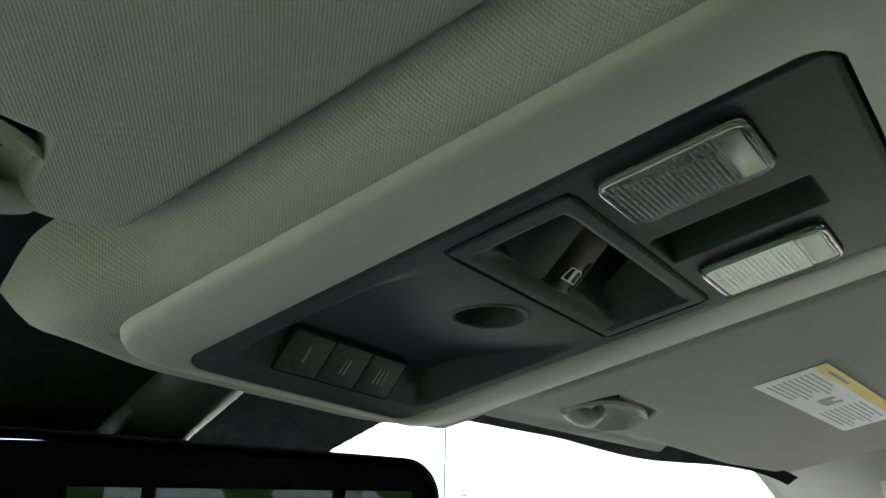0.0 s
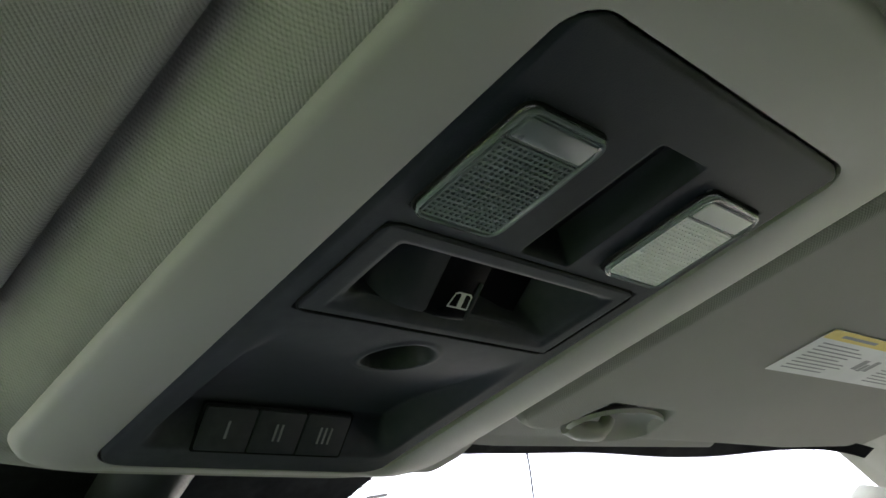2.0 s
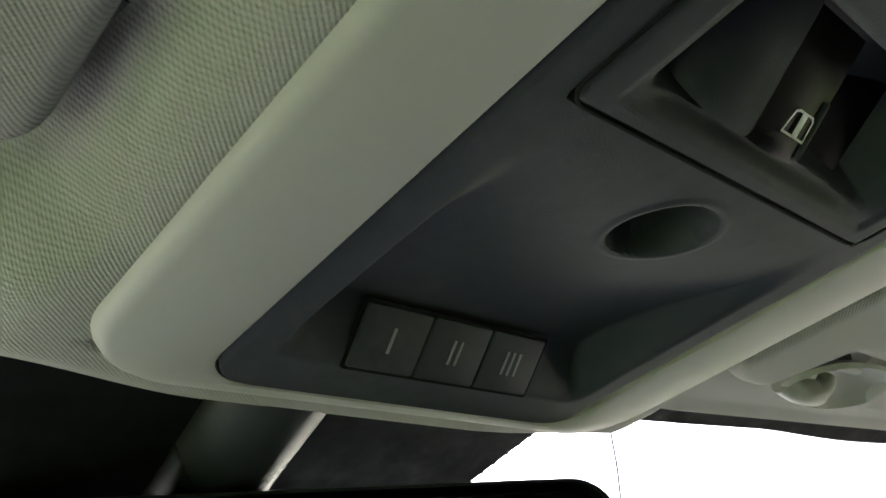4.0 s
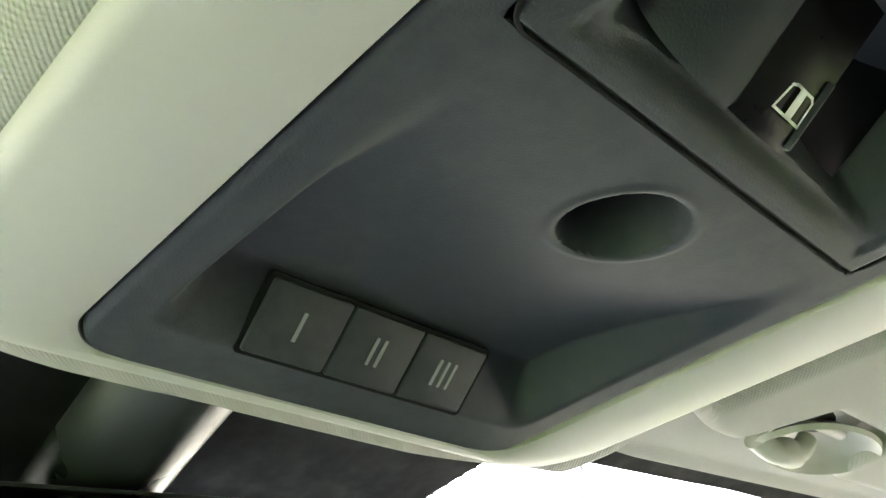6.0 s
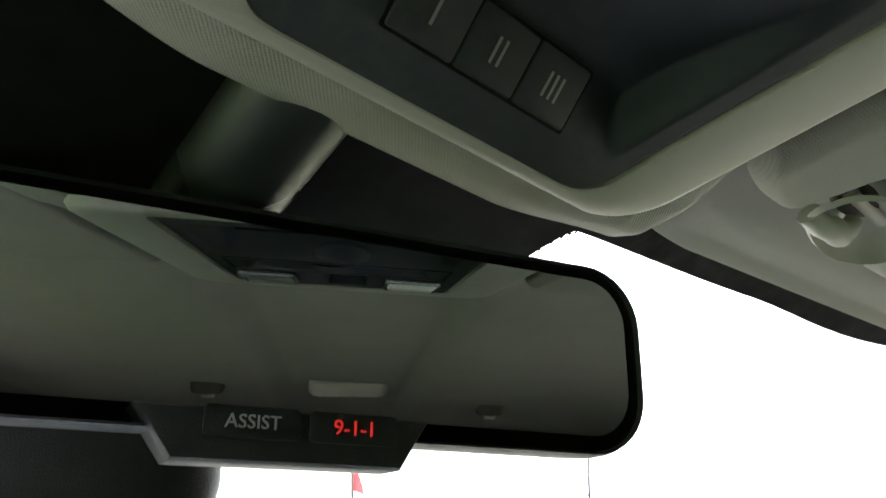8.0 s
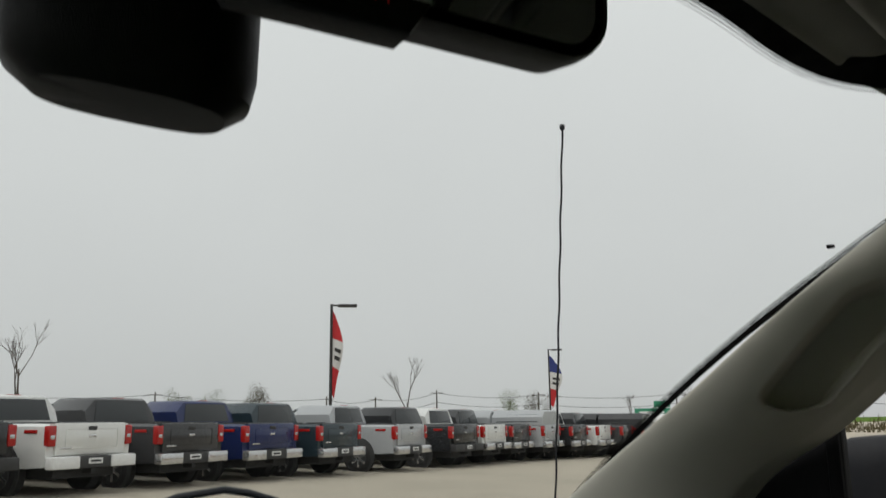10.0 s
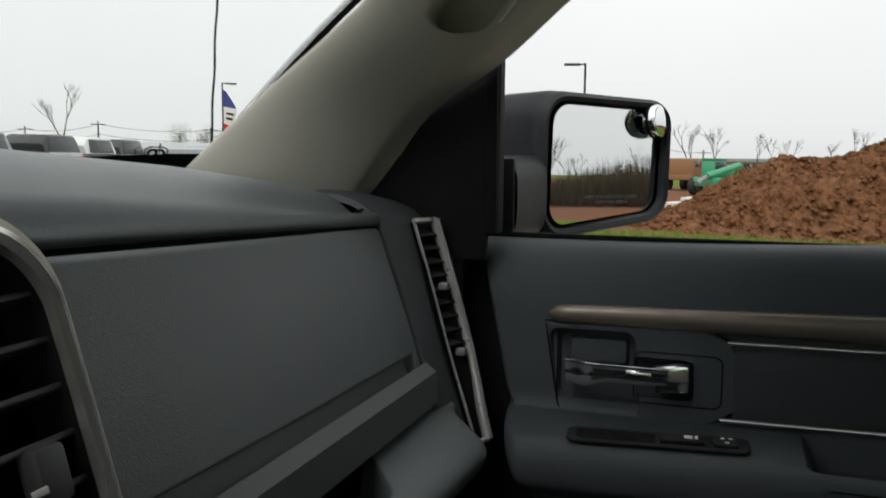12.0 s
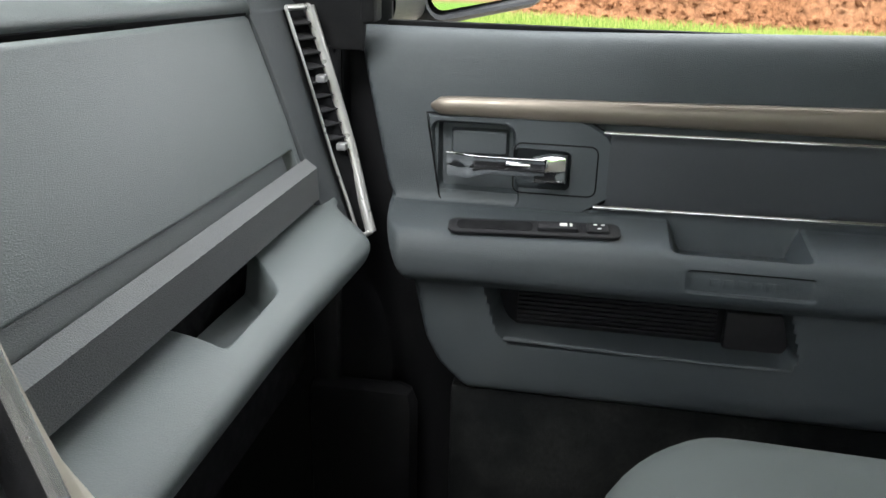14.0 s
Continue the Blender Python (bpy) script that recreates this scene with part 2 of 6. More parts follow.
def prism(outline, depth, m=None, bevel=0.0, segments=2):
    """An outline in x and y, raised by depth along z, with rounded edges."""
    bm = bmesh.new()
    low = [bm.verts.new((x, y, 0)) for x, y in outline]
    face = bm.faces.new(low)
    up = bmesh.ops.extrude_face_region(bm, geom=[face])
    bmesh.ops.translate(bm, vec=(0, 0, depth), verts=[v for v in up["geom"] if isinstance(v, bmesh.types.BMVert)])
    bmesh.ops.recalc_face_normals(bm, faces=bm.faces)
    if bevel:
        rim = [e for e in bm.edges if abs(e.verts[0].co.z - e.verts[1].co.z) < 1e-7]
        bmesh.ops.bevel(bm, geom=rim, offset=bevel, segments=segments, affect="EDGES", profile=0.5)
    if m is not None:
        bm.transform(m)
    return bm


def rounded(w, h, r, n=5, cx=0.0, cy=0.0):
    """The outline of a rectangle with rounded corners."""
    out = []
    for sx, sy, a0 in ((1, 1, 0), (-1, 1, 90), (-1, -1, 180), (1, -1, 270)):
        for k in range(n + 1):
            a = radians(a0 + 90 * k / n)
            out.append((cx + sx * (w / 2 - r) + r * math.cos(a), cy + sy * (h / 2 - r) + r * math.sin(a)))
    return out


def tube(points, radius, sides=10, taper=1.0, closed=False):
    """A round bar along a row of points."""
    pts = [Vector(p) for p in points]
    bm, rings = bmesh.new(), []
    for i, p in enumerate(pts):
        ahead = (pts[min(i + 1, len(pts) - 1)] - pts[max(i - 1, 0)]).normalized()
        if closed:
            ahead = (pts[(i + 1) % len(pts)] - pts[i - 1]).normalized()
        side = ahead.orthogonal().normalized() if i == 0 else (side - ahead * side.dot(ahead)).normalized()
        other = ahead.cross(side)
        r = radius * (1 + (taper - 1) * i / max(1, len(pts) - 1))
        rings.append([bm.verts.new(p + (side * math.cos(2 * math.pi * k / sides) + other * math.sin(2 * math.pi * k / sides)) * r) for k in range(sides)])
    for a, b in zip(rings, rings[1:] + (rings[:1] if closed else [])):
        for k in range(sides):
            bm.faces.new((a[k], a[(k + 1) % sides], b[(k + 1) % sides], b[k]))
    if not closed:
        bm.faces.new(rings[0][::-1])
        bm.faces.new(rings[-1])
    return bm


def disc(radius, depth, m=None, bevel=0.0, sides=32):
    return prism([(radius * math.cos(2 * math.pi * k / sides), radius * math.sin(2 * math.pi * k / sides)) for k in range(sides)], depth, m, bevel)


def axes(origin, right, up):
    """A matrix whose x runs along right and y along up; z stands out of their plane."""
    x = Vector(right).normalized()
    z = x.cross(Vector(up)).normalized()
    y = z.cross(x)
    m = Matrix((x, y, z)).transposed().to_4x4()
    m.translation = Vector(origin)
    return m


def letters(text, size, m, extrude=0.0003):
    """Words as a mesh, in Blender's built-in font, middle at the origin of m."""
    curve = bpy.data.curves.new("letters", "FONT")
    curve.body, curve.size, curve.extrude = text, size, extrude
    curve.align_x, curve.align_y = "CENTER", "CENTER"
    curve.resolution_u = 3
    ob = bpy.data.objects.new("letters", curve)
    scene.collection.objects.link(ob)
    me = bpy.data.meshes.new_from_object(ob.evaluated_get(bpy.context.evaluated_depsgraph_get()))
    bpy.data.objects.remove(ob)
    me.transform(m)
    return me


def ribbon(points, width, m, thick=0.0004):
    """A flat printed line along points in the plane of m."""
    bm = bmesh.new()
    for (x0, y0), (x1, y1) in zip(points, points[1:]):
        d = Vector((x1 - x0, y1 - y0))
        d.normalize()
        n = Vector((-d.y, d.x)) * width / 2
        q = [(x0 - d.x * width / 2 + n.x, y0 - d.y * width / 2 + n.y), (x0 - d.x * width / 2 - n.x, y0 - d.y * width / 2 - n.y), (x1 + d.x * width / 2 - n.x, y1 + d.y * width / 2 - n.y), (x1 + d.x * width / 2 + n.x, y1 + d.y * width / 2 + n.y)]
        bm.faces.new([bm.verts.new(m @ Vector((x, y, thick))) for x, y in q])
    return bm


# ---- the cab: roof frame, in which the overhead console lies flat ----
ROOF = Matrix.Translation((-0.006, 0, 1.797)) @ pose(0, 0, 0, 0, 0, -2.0) @ pose(0, 0, 0, -8.9, 2.5, 0)


def roof(u, v, w=0.0):
    return ROOF @ Vector((u, v, w))


def liner_front(u):
    a = abs(u)
    return 0.3185 - 0.012 * smooth(a, 0.06, 0.135) + 0.003 * smooth(a, 0.145, 0.20) - 0.095 * max(0.0, a - 0.21) - 0.05 * max(0.0, a - 0.5)


def liner_height(u, v):
    """How high the cloth lies above the console's plane."""
    a = abs(u)
    front = liner_front(u)
    wide = 0.012 * smooth(v, front - 0.07, front - 0.03)
    bulge = (1 - smooth(a, 0.116 + wide, 0.150 + wide)) * smooth(v, -0.16, -0.05)
    header = 0.034 - 0.060 * smooth(a, 0.645, 0.74)
    nook = smooth(a, 0.124, 0.150) * smooth(v, -0.050, -0.022) * (1 - smooth(v, front - 0.050, front - 0.020)) * (1 - smooth(a, 0.60, 0.66))
    w = header - 0.020 * (1 - smooth(v, -0.050, -0.022)) * smooth(a, 0.10, 0.15) + 0.004 * nook
    w = w * (1 - bulge) + 0.0045 * bulge
    w += 0.006 * smooth(v, front - 0.014, front + 0.004) * bulge
    w -= 0.003 * smooth(v, front - 0.012, front) * (1 - bulge)
    w += 0.035 * box_mask(u, v, -0.104, 0.104, -0.020, 0.284, 0.004)
    if v < 0:
        w -= 0.156 * (-v - 0.16 * (1 - math.exp(v / 0.16)))
    return w


def box_mask(u, v, u0, u1, v0, v1, e):
    return smooth(u, u0 - e, u0 + e) * (1 - smooth(u, u1 - e, u1 + e)) * smooth(v, v0 - e, v0 + e) * (1 - smooth(v, v1 - e, v1 + e))


def build_ceiling():
    def at(a, b):
        u = -0.74 + 1.48 * (a + 0.045 * math.sin(4 * math.pi * a) * -1)
        front = liner_front(u)
        v = front - (front + 1.75) * (1 - b) ** 2.2
        return roof(u, v, liner_height(u, v))

    ob = part("ceiling", sheet(at, 260, 170, flip=True), M["liner"], None)
    solid(ob, 0.012, -1.0)
    return tagged(ob, "beige woven cloth headliner over the whole cab", "headliner", kind="structure")


build_ceiling()

# ---- overhead console ----
HW, REAR, LEN = 0.078, 0.0095, 0.2885


def plate_front(u):
    return LEN - 0.0055 * (u / HW) ** 2


def lip(v):
    return -0.0010 * smooth(v, 0.235, 0.29)


def squeeze(u, v, hw, v0, v1, r):
    """Moves a place of a rectangle's corner onto the corner's arc."""
    cu, cv = hw - r, (v0 + r if v < (v0 + v1) / 2 else v1 - r)
    du, dv = abs(u) - cu, (cv - v if v < (v0 + v1) / 2 else v - cv)
    if du > 0 and dv > 0:
        far = math.hypot(du, dv)
        big = max(du, dv)
        k = big / far if far > 0 else 1
        du, dv = du * k, dv * k
        u = math.copysign(cu + du, u)
        v = cv - dv if v < (v0 + v1) / 2 else cv + dv
    return u, v


def plate_height(u, v):
    w = lip(v)
    side = 1 - smooth(abs(u), 0.057, 0.067)
    w += 0.0160 * side * smooth(v, 0.154, 0.246) * (1 - smooth(v, 0.2495, 0.2675))
    r = math.hypot(u - 0.0025, v - 0.1768)
    w += 0.0190 * (1 - smooth(r, 0.0118, 0.0152)) - 0.0006 * (1 - smooth(abs(r - 0.0168), 0.0, 0.0022))
    w += 0.0140 * box_mask(u, v, -0.0085, 0.0158, 0.0350, 0.0938, 0.0016)
    w += 0.022 * box_mask(u, v, -0.0662, 0.0662, 0.0993, 0.1512, 0.0004)
    for s in (-LAMP, LAMP):
        w += 0.0045 * box_mask(u, v, s - 0.0176, s + 0.0176, 0.0404, 0.0900, 0.0006)
    w += 0.0016 * smooth(abs(u), HW - 0.003, HW) + 0.0016 * (1 - smooth(v, REAR, REAR + 0.003))
    return w


LAMP, LAMP_V = 0.0480, 0.0652


def build_console():
    top = thing("overhead_console", "beige roof console with a dusty dark plastic insert", "overhead console", roof(0, 0.14, 0.02))

    def plate_at(a, b):
        u = (2 * a - 1) * HW
        u, v = squeeze(u, REAR + b * (plate_front(u) - REAR), HW, REAR, plate_front(u), 0.012)
        return roof(u, v, plate_height(u, v))

    solid(part("insert_plate", sheet(plate_at, 190, 330, flip=True), M["plate"], top, "dusty dark grey plastic insert"), 0.002, -1)

    # beige surround: a ring from the insert's rim to the cloth
    offsets = [(0.0012, 0.0045), (0.0012, 0.0002), (0.004, -0.0006), (0.018, -0.0004), (0.031, 0.0004), (0.0345, 0.0016), (0.0365, 0.0045), (0.0370, 0.0095)]

    def outline(k, grow):
        """The insert's outline, grown; k from 0 to 1 round it."""
        hw, v0, v1, r = HW + grow, REAR - grow * 1.15, LEN - 0.0055 + grow * 0.21, 0.012 + grow * 0.35
        pts = rounded(2 * hw, v1 - v0, r, 8, 0, (v0 + v1) / 2)
        u, v = pts[int(k * len(pts)) % len(pts)]
        v += 0.0060 * (1 - (u / hw) ** 2) * smooth(v, 0.2, LEN)
        return u, v

    count = 36

    def ring_at(a, b):
        grow, w = offsets[round(b * (len(offsets) - 1))]
        u, v = outline((round(a * count) % count) / count, grow)
        return roof(u, v, w + lip(v) * 1.0)

    part("surround", sheet(ring_at, count, len(offsets) - 1, close_u=True), M["beige"], top, "smooth beige plastic surround")

    # switch bezel: a flat flange round a dish whose ends slope in; the switch leans back in it
    def lean(v):
        return -0.0010 + 0.63 * (0.1390 - v)

    def bezel_at(a, b):
        u, v = squeeze((2 * a - 1) * 0.0667, 0.0988 + b * 0.0529, 0.0667, 0.0988, 0.1517, 0.0060)
        rim = box_mask(u, v, -0.0560, 0.0580, 0.1060, 0.1460, 0.0018)
        bow = 0.0022 * (1 - (u / 0.055) ** 2)
        ends = smooth(u, -0.055, -0.040) * (1 - smooth(u, 0.030, 0.0575))
        dish = ends * smooth(v, 0.1065, 0.1110) * (1 - smooth(v, 0.1385 - bow, 0.1425 - bow))
        ledge = ends * smooth(v, 0.1070, 0.1090) * (1 - smooth(v, 0.1415, 0.1455))
        w = -0.0006 + 0.0012 * rim + 0.0035 * ledge + (0.0135 + 0.55 * max(0.0, 0.139 - v)) * dish
        w += 0.0016 * (smooth(abs(u), 0.0647, 0.0667) + 1 - smooth(v, 0.0988, 0.1004) + smooth(v, 0.1501, 0.1517))
        return roof(u, v, w)

    bez = part("switch_bezel", sheet(bezel_at, 170, 110, flip=True), M["plate"], top, "dished dark plastic bezel round the window switch")

    line = rounded(0.1340, 0.0535, 0.0062, 6, 0.0, 0.12525)
    part("bezel_gap", tube([roof(u, v, 0.0000) for u, v in line], 0.0006, 6, closed=True), M["gap"], bez)

    def barrel_at(a, b):
        u, v = -0.0430 + 0.0255 * a, 0.1100 + 0.0295 * b
        dome = math.sqrt(max(0.0, 1 - (1.0 - min(1.0, 1.3 * a)) ** 2))
        return roof(u, v, lean(v) + 0.0125 * (1 - dome) + 0.0012 * smooth(b, 0.93, 1.0))

    part("switch_cover", sheet(barrel_at, 28, 14, flip=True), M["plate"], bez, "rounded dark switch cover")

    def rocker_at(a, b):
        u, v = -0.0172 + 0.022 * a, 0.1110 + 0.0285 * b
        return roof(u, v, lean(v) - 0.0010 * math.sin(math.pi * a) * smooth(b, 0.0, 0.5) + 0.0014 * smooth(b, 0.94, 1.0))

    # black sheet before the dish's floor: the well's shade as colour
    part("switch_well_dark", sheet(lambda a, b: roof(0.0040 + 0.0330 * a, 0.1090 + 0.0300 * b, 0.0125 + 0.55 * max(0.0, 0.139 - (0.1090 + 0.0300 * b)) - 0.003 * smooth(a, 0.3, 1.0)), 8, 8, flip=True), M["gloss_black"], bez, "near-black sheet painted as the well's shade")
    part("rocker", sheet(rocker_at, 24, 14, flip=True), M["gloss_black"], bez, "glossy black rocker")

    def on_rocker(u, v, out):
        return Matrix.Translation((u, v, lean(v) - out)) @ pose(0, 0, 0, -32.2, 0, 0)

    part("grip", block(-0.0008, 0.0008, -0.0078, 0.0078, -0.0012, 0.0020, 0.0006, ROOF @ on_rocker(0.0030, 0.1315, 0.0002)), M["plate"], bez)
    plane = ROOF @ on_rocker(-0.0045, 0.1313, 0.0013) @ pose(0, 0, 0, 180, 0, 0)
    ic = [(-0.0050, -0.0030), (0.0050, -0.0030), (0.0048, 0.0022), (0.0038, 0.0030), (-0.0022, 0.0030), (-0.0036, 0.0024), (-0.0050, -0.0030)]
    part("window_symbol", ribbon(ic, 0.0006, plane), M["symbol"], bez, "white window symbol", False)
    part("window_symbol_pane", ribbon([(0.0006, -0.0018), (0.0006, 0.0018)], 0.0024, plane), M["symbol"], bez, "", False)

    # three garage buttons on the dish's front wall, with one, two and three bars
    rear_edge, front_edge = Vector((0, 0.2502, 0.0131)), Vector((0, 0.2664, -0.0002))
    slope = front_edge - rear_edge
    rm = ROOF @ axes((-0.0026, (rear_edge.y + front_edge.y) / 2, (rear_edge.z + front_edge.z) / 2), (1, 0, 0), slope)
    part("button_recess", prism(rounded(0.0806, slope.length + 0.0022, 0.0014), 0.002, rm @ Matrix.Translation((0, 0, -0.0008))), M["gap"], top, "dark gap round the buttons", False)
    for n in range(3):
        u0, u1 = -0.0416 + n * 0.0262, -0.0416 + (n + 1) * 0.0262 - 0.0008
        mm = ROOF @ axes(((u0 + u1) / 2, (rear_edge.y + front_edge.y) / 2, (rear_edge.z + front_edge.z) / 2), (1, 0, 0), slope)
        tall = slope.length
        button = part("garage_button", prism(rounded(u1 - u0, tall, 0.0012), 0.003, mm @ Matrix.Translation((0, 0, -0.0018)), 0.0006), M["plate"], top, "dark button marked with bars")
        for k in range(n + 1):
            off = (k - n / 2) * 0.0030
            bar = mm @ Matrix.Translation((off, 0.0, 0))
            part("bar_mark", block(-0.00055, 0.00055, -0.0042, 0.0042, -0.00205, 0.00135, 0, bar), M["grey_print"], button, "grey bar", False)

    # two map lamps; the passenger one's sky glare is put into its colours
    for s, whitened in ((-LAMP, False), (LAMP, True)):
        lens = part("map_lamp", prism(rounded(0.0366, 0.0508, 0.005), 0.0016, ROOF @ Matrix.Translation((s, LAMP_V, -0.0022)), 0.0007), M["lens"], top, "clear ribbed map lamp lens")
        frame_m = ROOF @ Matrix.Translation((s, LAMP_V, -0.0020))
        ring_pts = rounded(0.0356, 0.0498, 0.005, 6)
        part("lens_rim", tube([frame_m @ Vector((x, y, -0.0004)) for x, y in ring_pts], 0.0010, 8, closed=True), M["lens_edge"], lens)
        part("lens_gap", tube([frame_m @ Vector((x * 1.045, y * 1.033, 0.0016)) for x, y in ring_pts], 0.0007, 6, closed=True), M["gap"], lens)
        part("reflector", prism(rounded(0.0350, 0.049, 0.005), 0.0010, ROOF @ Matrix.Translation((s, LAMP_V, 0.0022))), M["reflector_bright" if whitened else "reflector"], lens, "", False)
        ribs = bmesh.new()
        lines = [(s - 0.0158 + 0.0316 * k / 14 - 0.0004, s - 0.0158 + 0.0316 * k / 14 + 0.0004, 0.0530, 0.0882) for k in range(15)]
        lines += [(s - 0.0160, s + 0.0160, 0.0530 + 0.0352 * k / 18 - 0.0004, 0.0530 + 0.0352 * k / 18 + 0.0004) for k in range(19)]
        for x0, x1, y0, y1 in lines:
            extra = block(x0, x1, y0, y1, -0.0030, -0.0018, 0)
            tmp = bpy.data.meshes.new("rib")
            extra.to_mesh(tmp)
            extra.free()
            ribs.from_mesh(tmp)
        ribs.transform(ROOF)
        tagged(part("ribs", ribs, M["lens_edge_bright" if whitened else "lens_edge"], lens, "", False), kind="stuff")
        part("press_pad", prism(rounded(0.0305, 0.0085, 0.0012), 0.0014, ROOF @ Matrix.Translation((s, 0.0468, -0.0034)), 0.0005), M["pad_bright" if whitened else "pad"], lens, "frosted press pad")
        part("pad_rim", tube([ROOF @ Matrix.Translation((s, 0.0468, -0.0026)) @ Vector((x, y, 0)) for x, y in rounded(0.0315, 0.0095, 0.0016, 4)], 0.0005, 6, closed=True), M["lens_edge"], lens)
    return top


def lens_materials():
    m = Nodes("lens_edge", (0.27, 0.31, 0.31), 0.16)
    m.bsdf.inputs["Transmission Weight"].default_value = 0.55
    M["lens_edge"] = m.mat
    # the bright copies of lens, reflector and pad hold the passenger lamp's glare
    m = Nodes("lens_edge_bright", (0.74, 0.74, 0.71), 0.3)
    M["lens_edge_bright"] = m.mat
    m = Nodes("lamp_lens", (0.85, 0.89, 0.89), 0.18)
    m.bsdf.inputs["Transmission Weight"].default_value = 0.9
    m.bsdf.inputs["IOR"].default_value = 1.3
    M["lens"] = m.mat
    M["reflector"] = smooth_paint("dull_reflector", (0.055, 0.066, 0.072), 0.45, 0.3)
    M["reflector_bright"] = smooth_paint("glare_white_reflector", (0.75, 0.74, 0.70), 0.5, 0.2)
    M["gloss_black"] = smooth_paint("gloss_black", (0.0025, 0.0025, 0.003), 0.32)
    M["pad_bright"] = smooth_paint("glare_white_pad", (0.58, 0.58, 0.55), 0.4, 0.0, 0.2)
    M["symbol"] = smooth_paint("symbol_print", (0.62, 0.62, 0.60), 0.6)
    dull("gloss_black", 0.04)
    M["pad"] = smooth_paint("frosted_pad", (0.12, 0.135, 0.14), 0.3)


lens_materials()
build_console()


# ---- sun visors ----
def build_visor(side):
    name = "beige cloth sun visor folded against the roof" + (" with a warning label" if side > 0 else "")
    top = thing("sun_visor", name, "sun visor", roof(side * 0.36, 0.12, 0.01), "sun visors")
    u0, u1, v0, v1, n0, n1, deep = (0.146, 0.60, -0.042, 0.254, 0.186, 0.292, 0.041) if side > 0 else (0.140, 0.60, -0.042, 0.242, 0.178, 0.262, 0.038)
    corner, edge = 0.030, 0.011

    def front(u):
        k = max(0.0, corner - (u - u0))
        notch = deep * smooth(u, n0, n0 + 0.014) * (1 - smooth(u, n1 - 0.025, n1))
        return min(v1, liner_front(u) - 0.030) - (corner - math.sqrt(max(0.0, corner ** 2 - k ** 2))) - notch - 0.060 * max(0.0, u - 0.29)

    def at(a, b):
        """The underside for b below 0.5, the flat upper side above."""
        u = u0 + (u1 - u0) * a ** 1.7
        k = 2 * b if b <= 0.5 else 2 - 2 * b
        k = 0.5 - 0.5 * math.cos(math.pi * k)
        v = v0 + (front(u) - v0) * k
        near = min(u - u0, u1 - u, v - v0, front(u) - v, math.hypot(min(0.0, u - n0 - 0.004), max(0.0, v - (v1 - deep))) + 0.02 if u < n0 else 1.0)
        fill = math.sqrt(max(0.0, 1 - (1 - min(max(near, 0.0), edge) / edge) ** 2))
        w = 0.030 - (0.0175 * fill if b < 0.5 else 0.0)
        return roof(side * u, v, w - 0.04 * max(0.0, u - 0.2) ** 2)

    part("cloth_panel", sheet(at, 150, 150, flip=side < 0), M["visor"], top)
    if side > 0:
        turn = math.radians(-3.6)

        def patch(x0, x1, y0, y1, lift):
            def on_cloth(a, b):
                x, y = x0 + (x1 - x0) * a, y0 + (y1 - y0) * b
                u, v = 0.270 + x * math.cos(turn) - y * math.sin(turn), 0.0915 + x * math.sin(turn) + y * math.cos(turn)
                return roof(u, v, 0.0125 - 0.04 * max(0.0, u - 0.2) ** 2 - lift)
            return sheet(on_cloth, max(2, round(40 * (x1 - x0) / 0.2)), 2, flip=True)

        label = part("warning_label", patch(0, 0.205, 0, 0.0500, 0.0006), M["label"], top, "white printed paper label with a yellow strip", False)
        part("yellow_strip", patch(0, 0.205, 0, 0.0095, 0.0009), M["yellow"], label, "", False)
        part("text_bar", patch(0.018, 0.064, 0.0035, 0.0062, 0.0011), M["label_ink"], label, "", False)
        for r in range(9):
            for c in range(2):
                wide = (0.066 if c == 0 else 0.075) * (0.72 + 0.28 * math.sin(r * 2.3 + c) ** 2)
                x = 0.010 + c * 0.112
                part("text_bar", patch(x, x + wide, 0.0135 + r * 0.0037, 0.0148 + r * 0.0037, 0.0009), M["label_ink"], label, "", False)
        for x, y, w, h in ((0.084, 0.022, 0.008, 0.012), (0.093, 0.026, 0.006, 0.009), (0.100, 0.021, 0.007, 0.013)):
            part("pictogram_bar", patch(x, x + w, y, y + h, 0.0009), M["label_ink"], label, "", False)
    # the clip that holds the visor's pin: a smooth scooped cup set into the notch, with a hook at its mouth
    cu, cv = (0.245 if side > 0 else 0.218), v1 - 0.020
    clip = thing("visor_clip", "beige plastic clip holding the sun visor's pin", "clip", roof(side * cu, cv, 0.03), "visor clips")

    def cup(a, b):
        q, r = 2 * math.pi * a, b
        stretch = 1.0 + 0.25 * max(0.0, -math.cos(q)) * max(0.0, math.sin(q))
        lift = 0.0125 + 0.0135 * max(0.0, 1 - r * r) ** 0.8 - 0.0016 * math.exp(-((r - 0.95) / 0.10) ** 2)
        return roof(side * (cu + 0.044 * r * math.cos(q) * stretch), cv + 0.0225 * r * math.sin(q), lift + 0.004 * smooth(r, 0.96, 1.0))

    part("cup", sheet(cup, 56, 22, flip=side > 0, close_u=True), M["beige"], clip, "smooth scooped plastic cup")

    def blob(du, dv, w, ru, rv, rw, power=0.8):
        def at(a, b):
            q, r = 2 * math.pi * a, math.pi * (b - 0.5)
            c = math.cos(r) ** power
            return roof(side * (cu + du + ru * math.cos(q) * c), cv + dv + rv * math.sin(q) * c, w + rw * math.sin(r))
        return sheet(at, 28, 14, flip=side > 0, close_u=True)

    # a dark blob in the cup puts the deep hole's shade into colour
    part("socket", blob(-0.014, -0.004, 0.0262, 0.021, 0.0095, 0.0046), M["socket"], clip, "dark patch painted as the cup's shade")
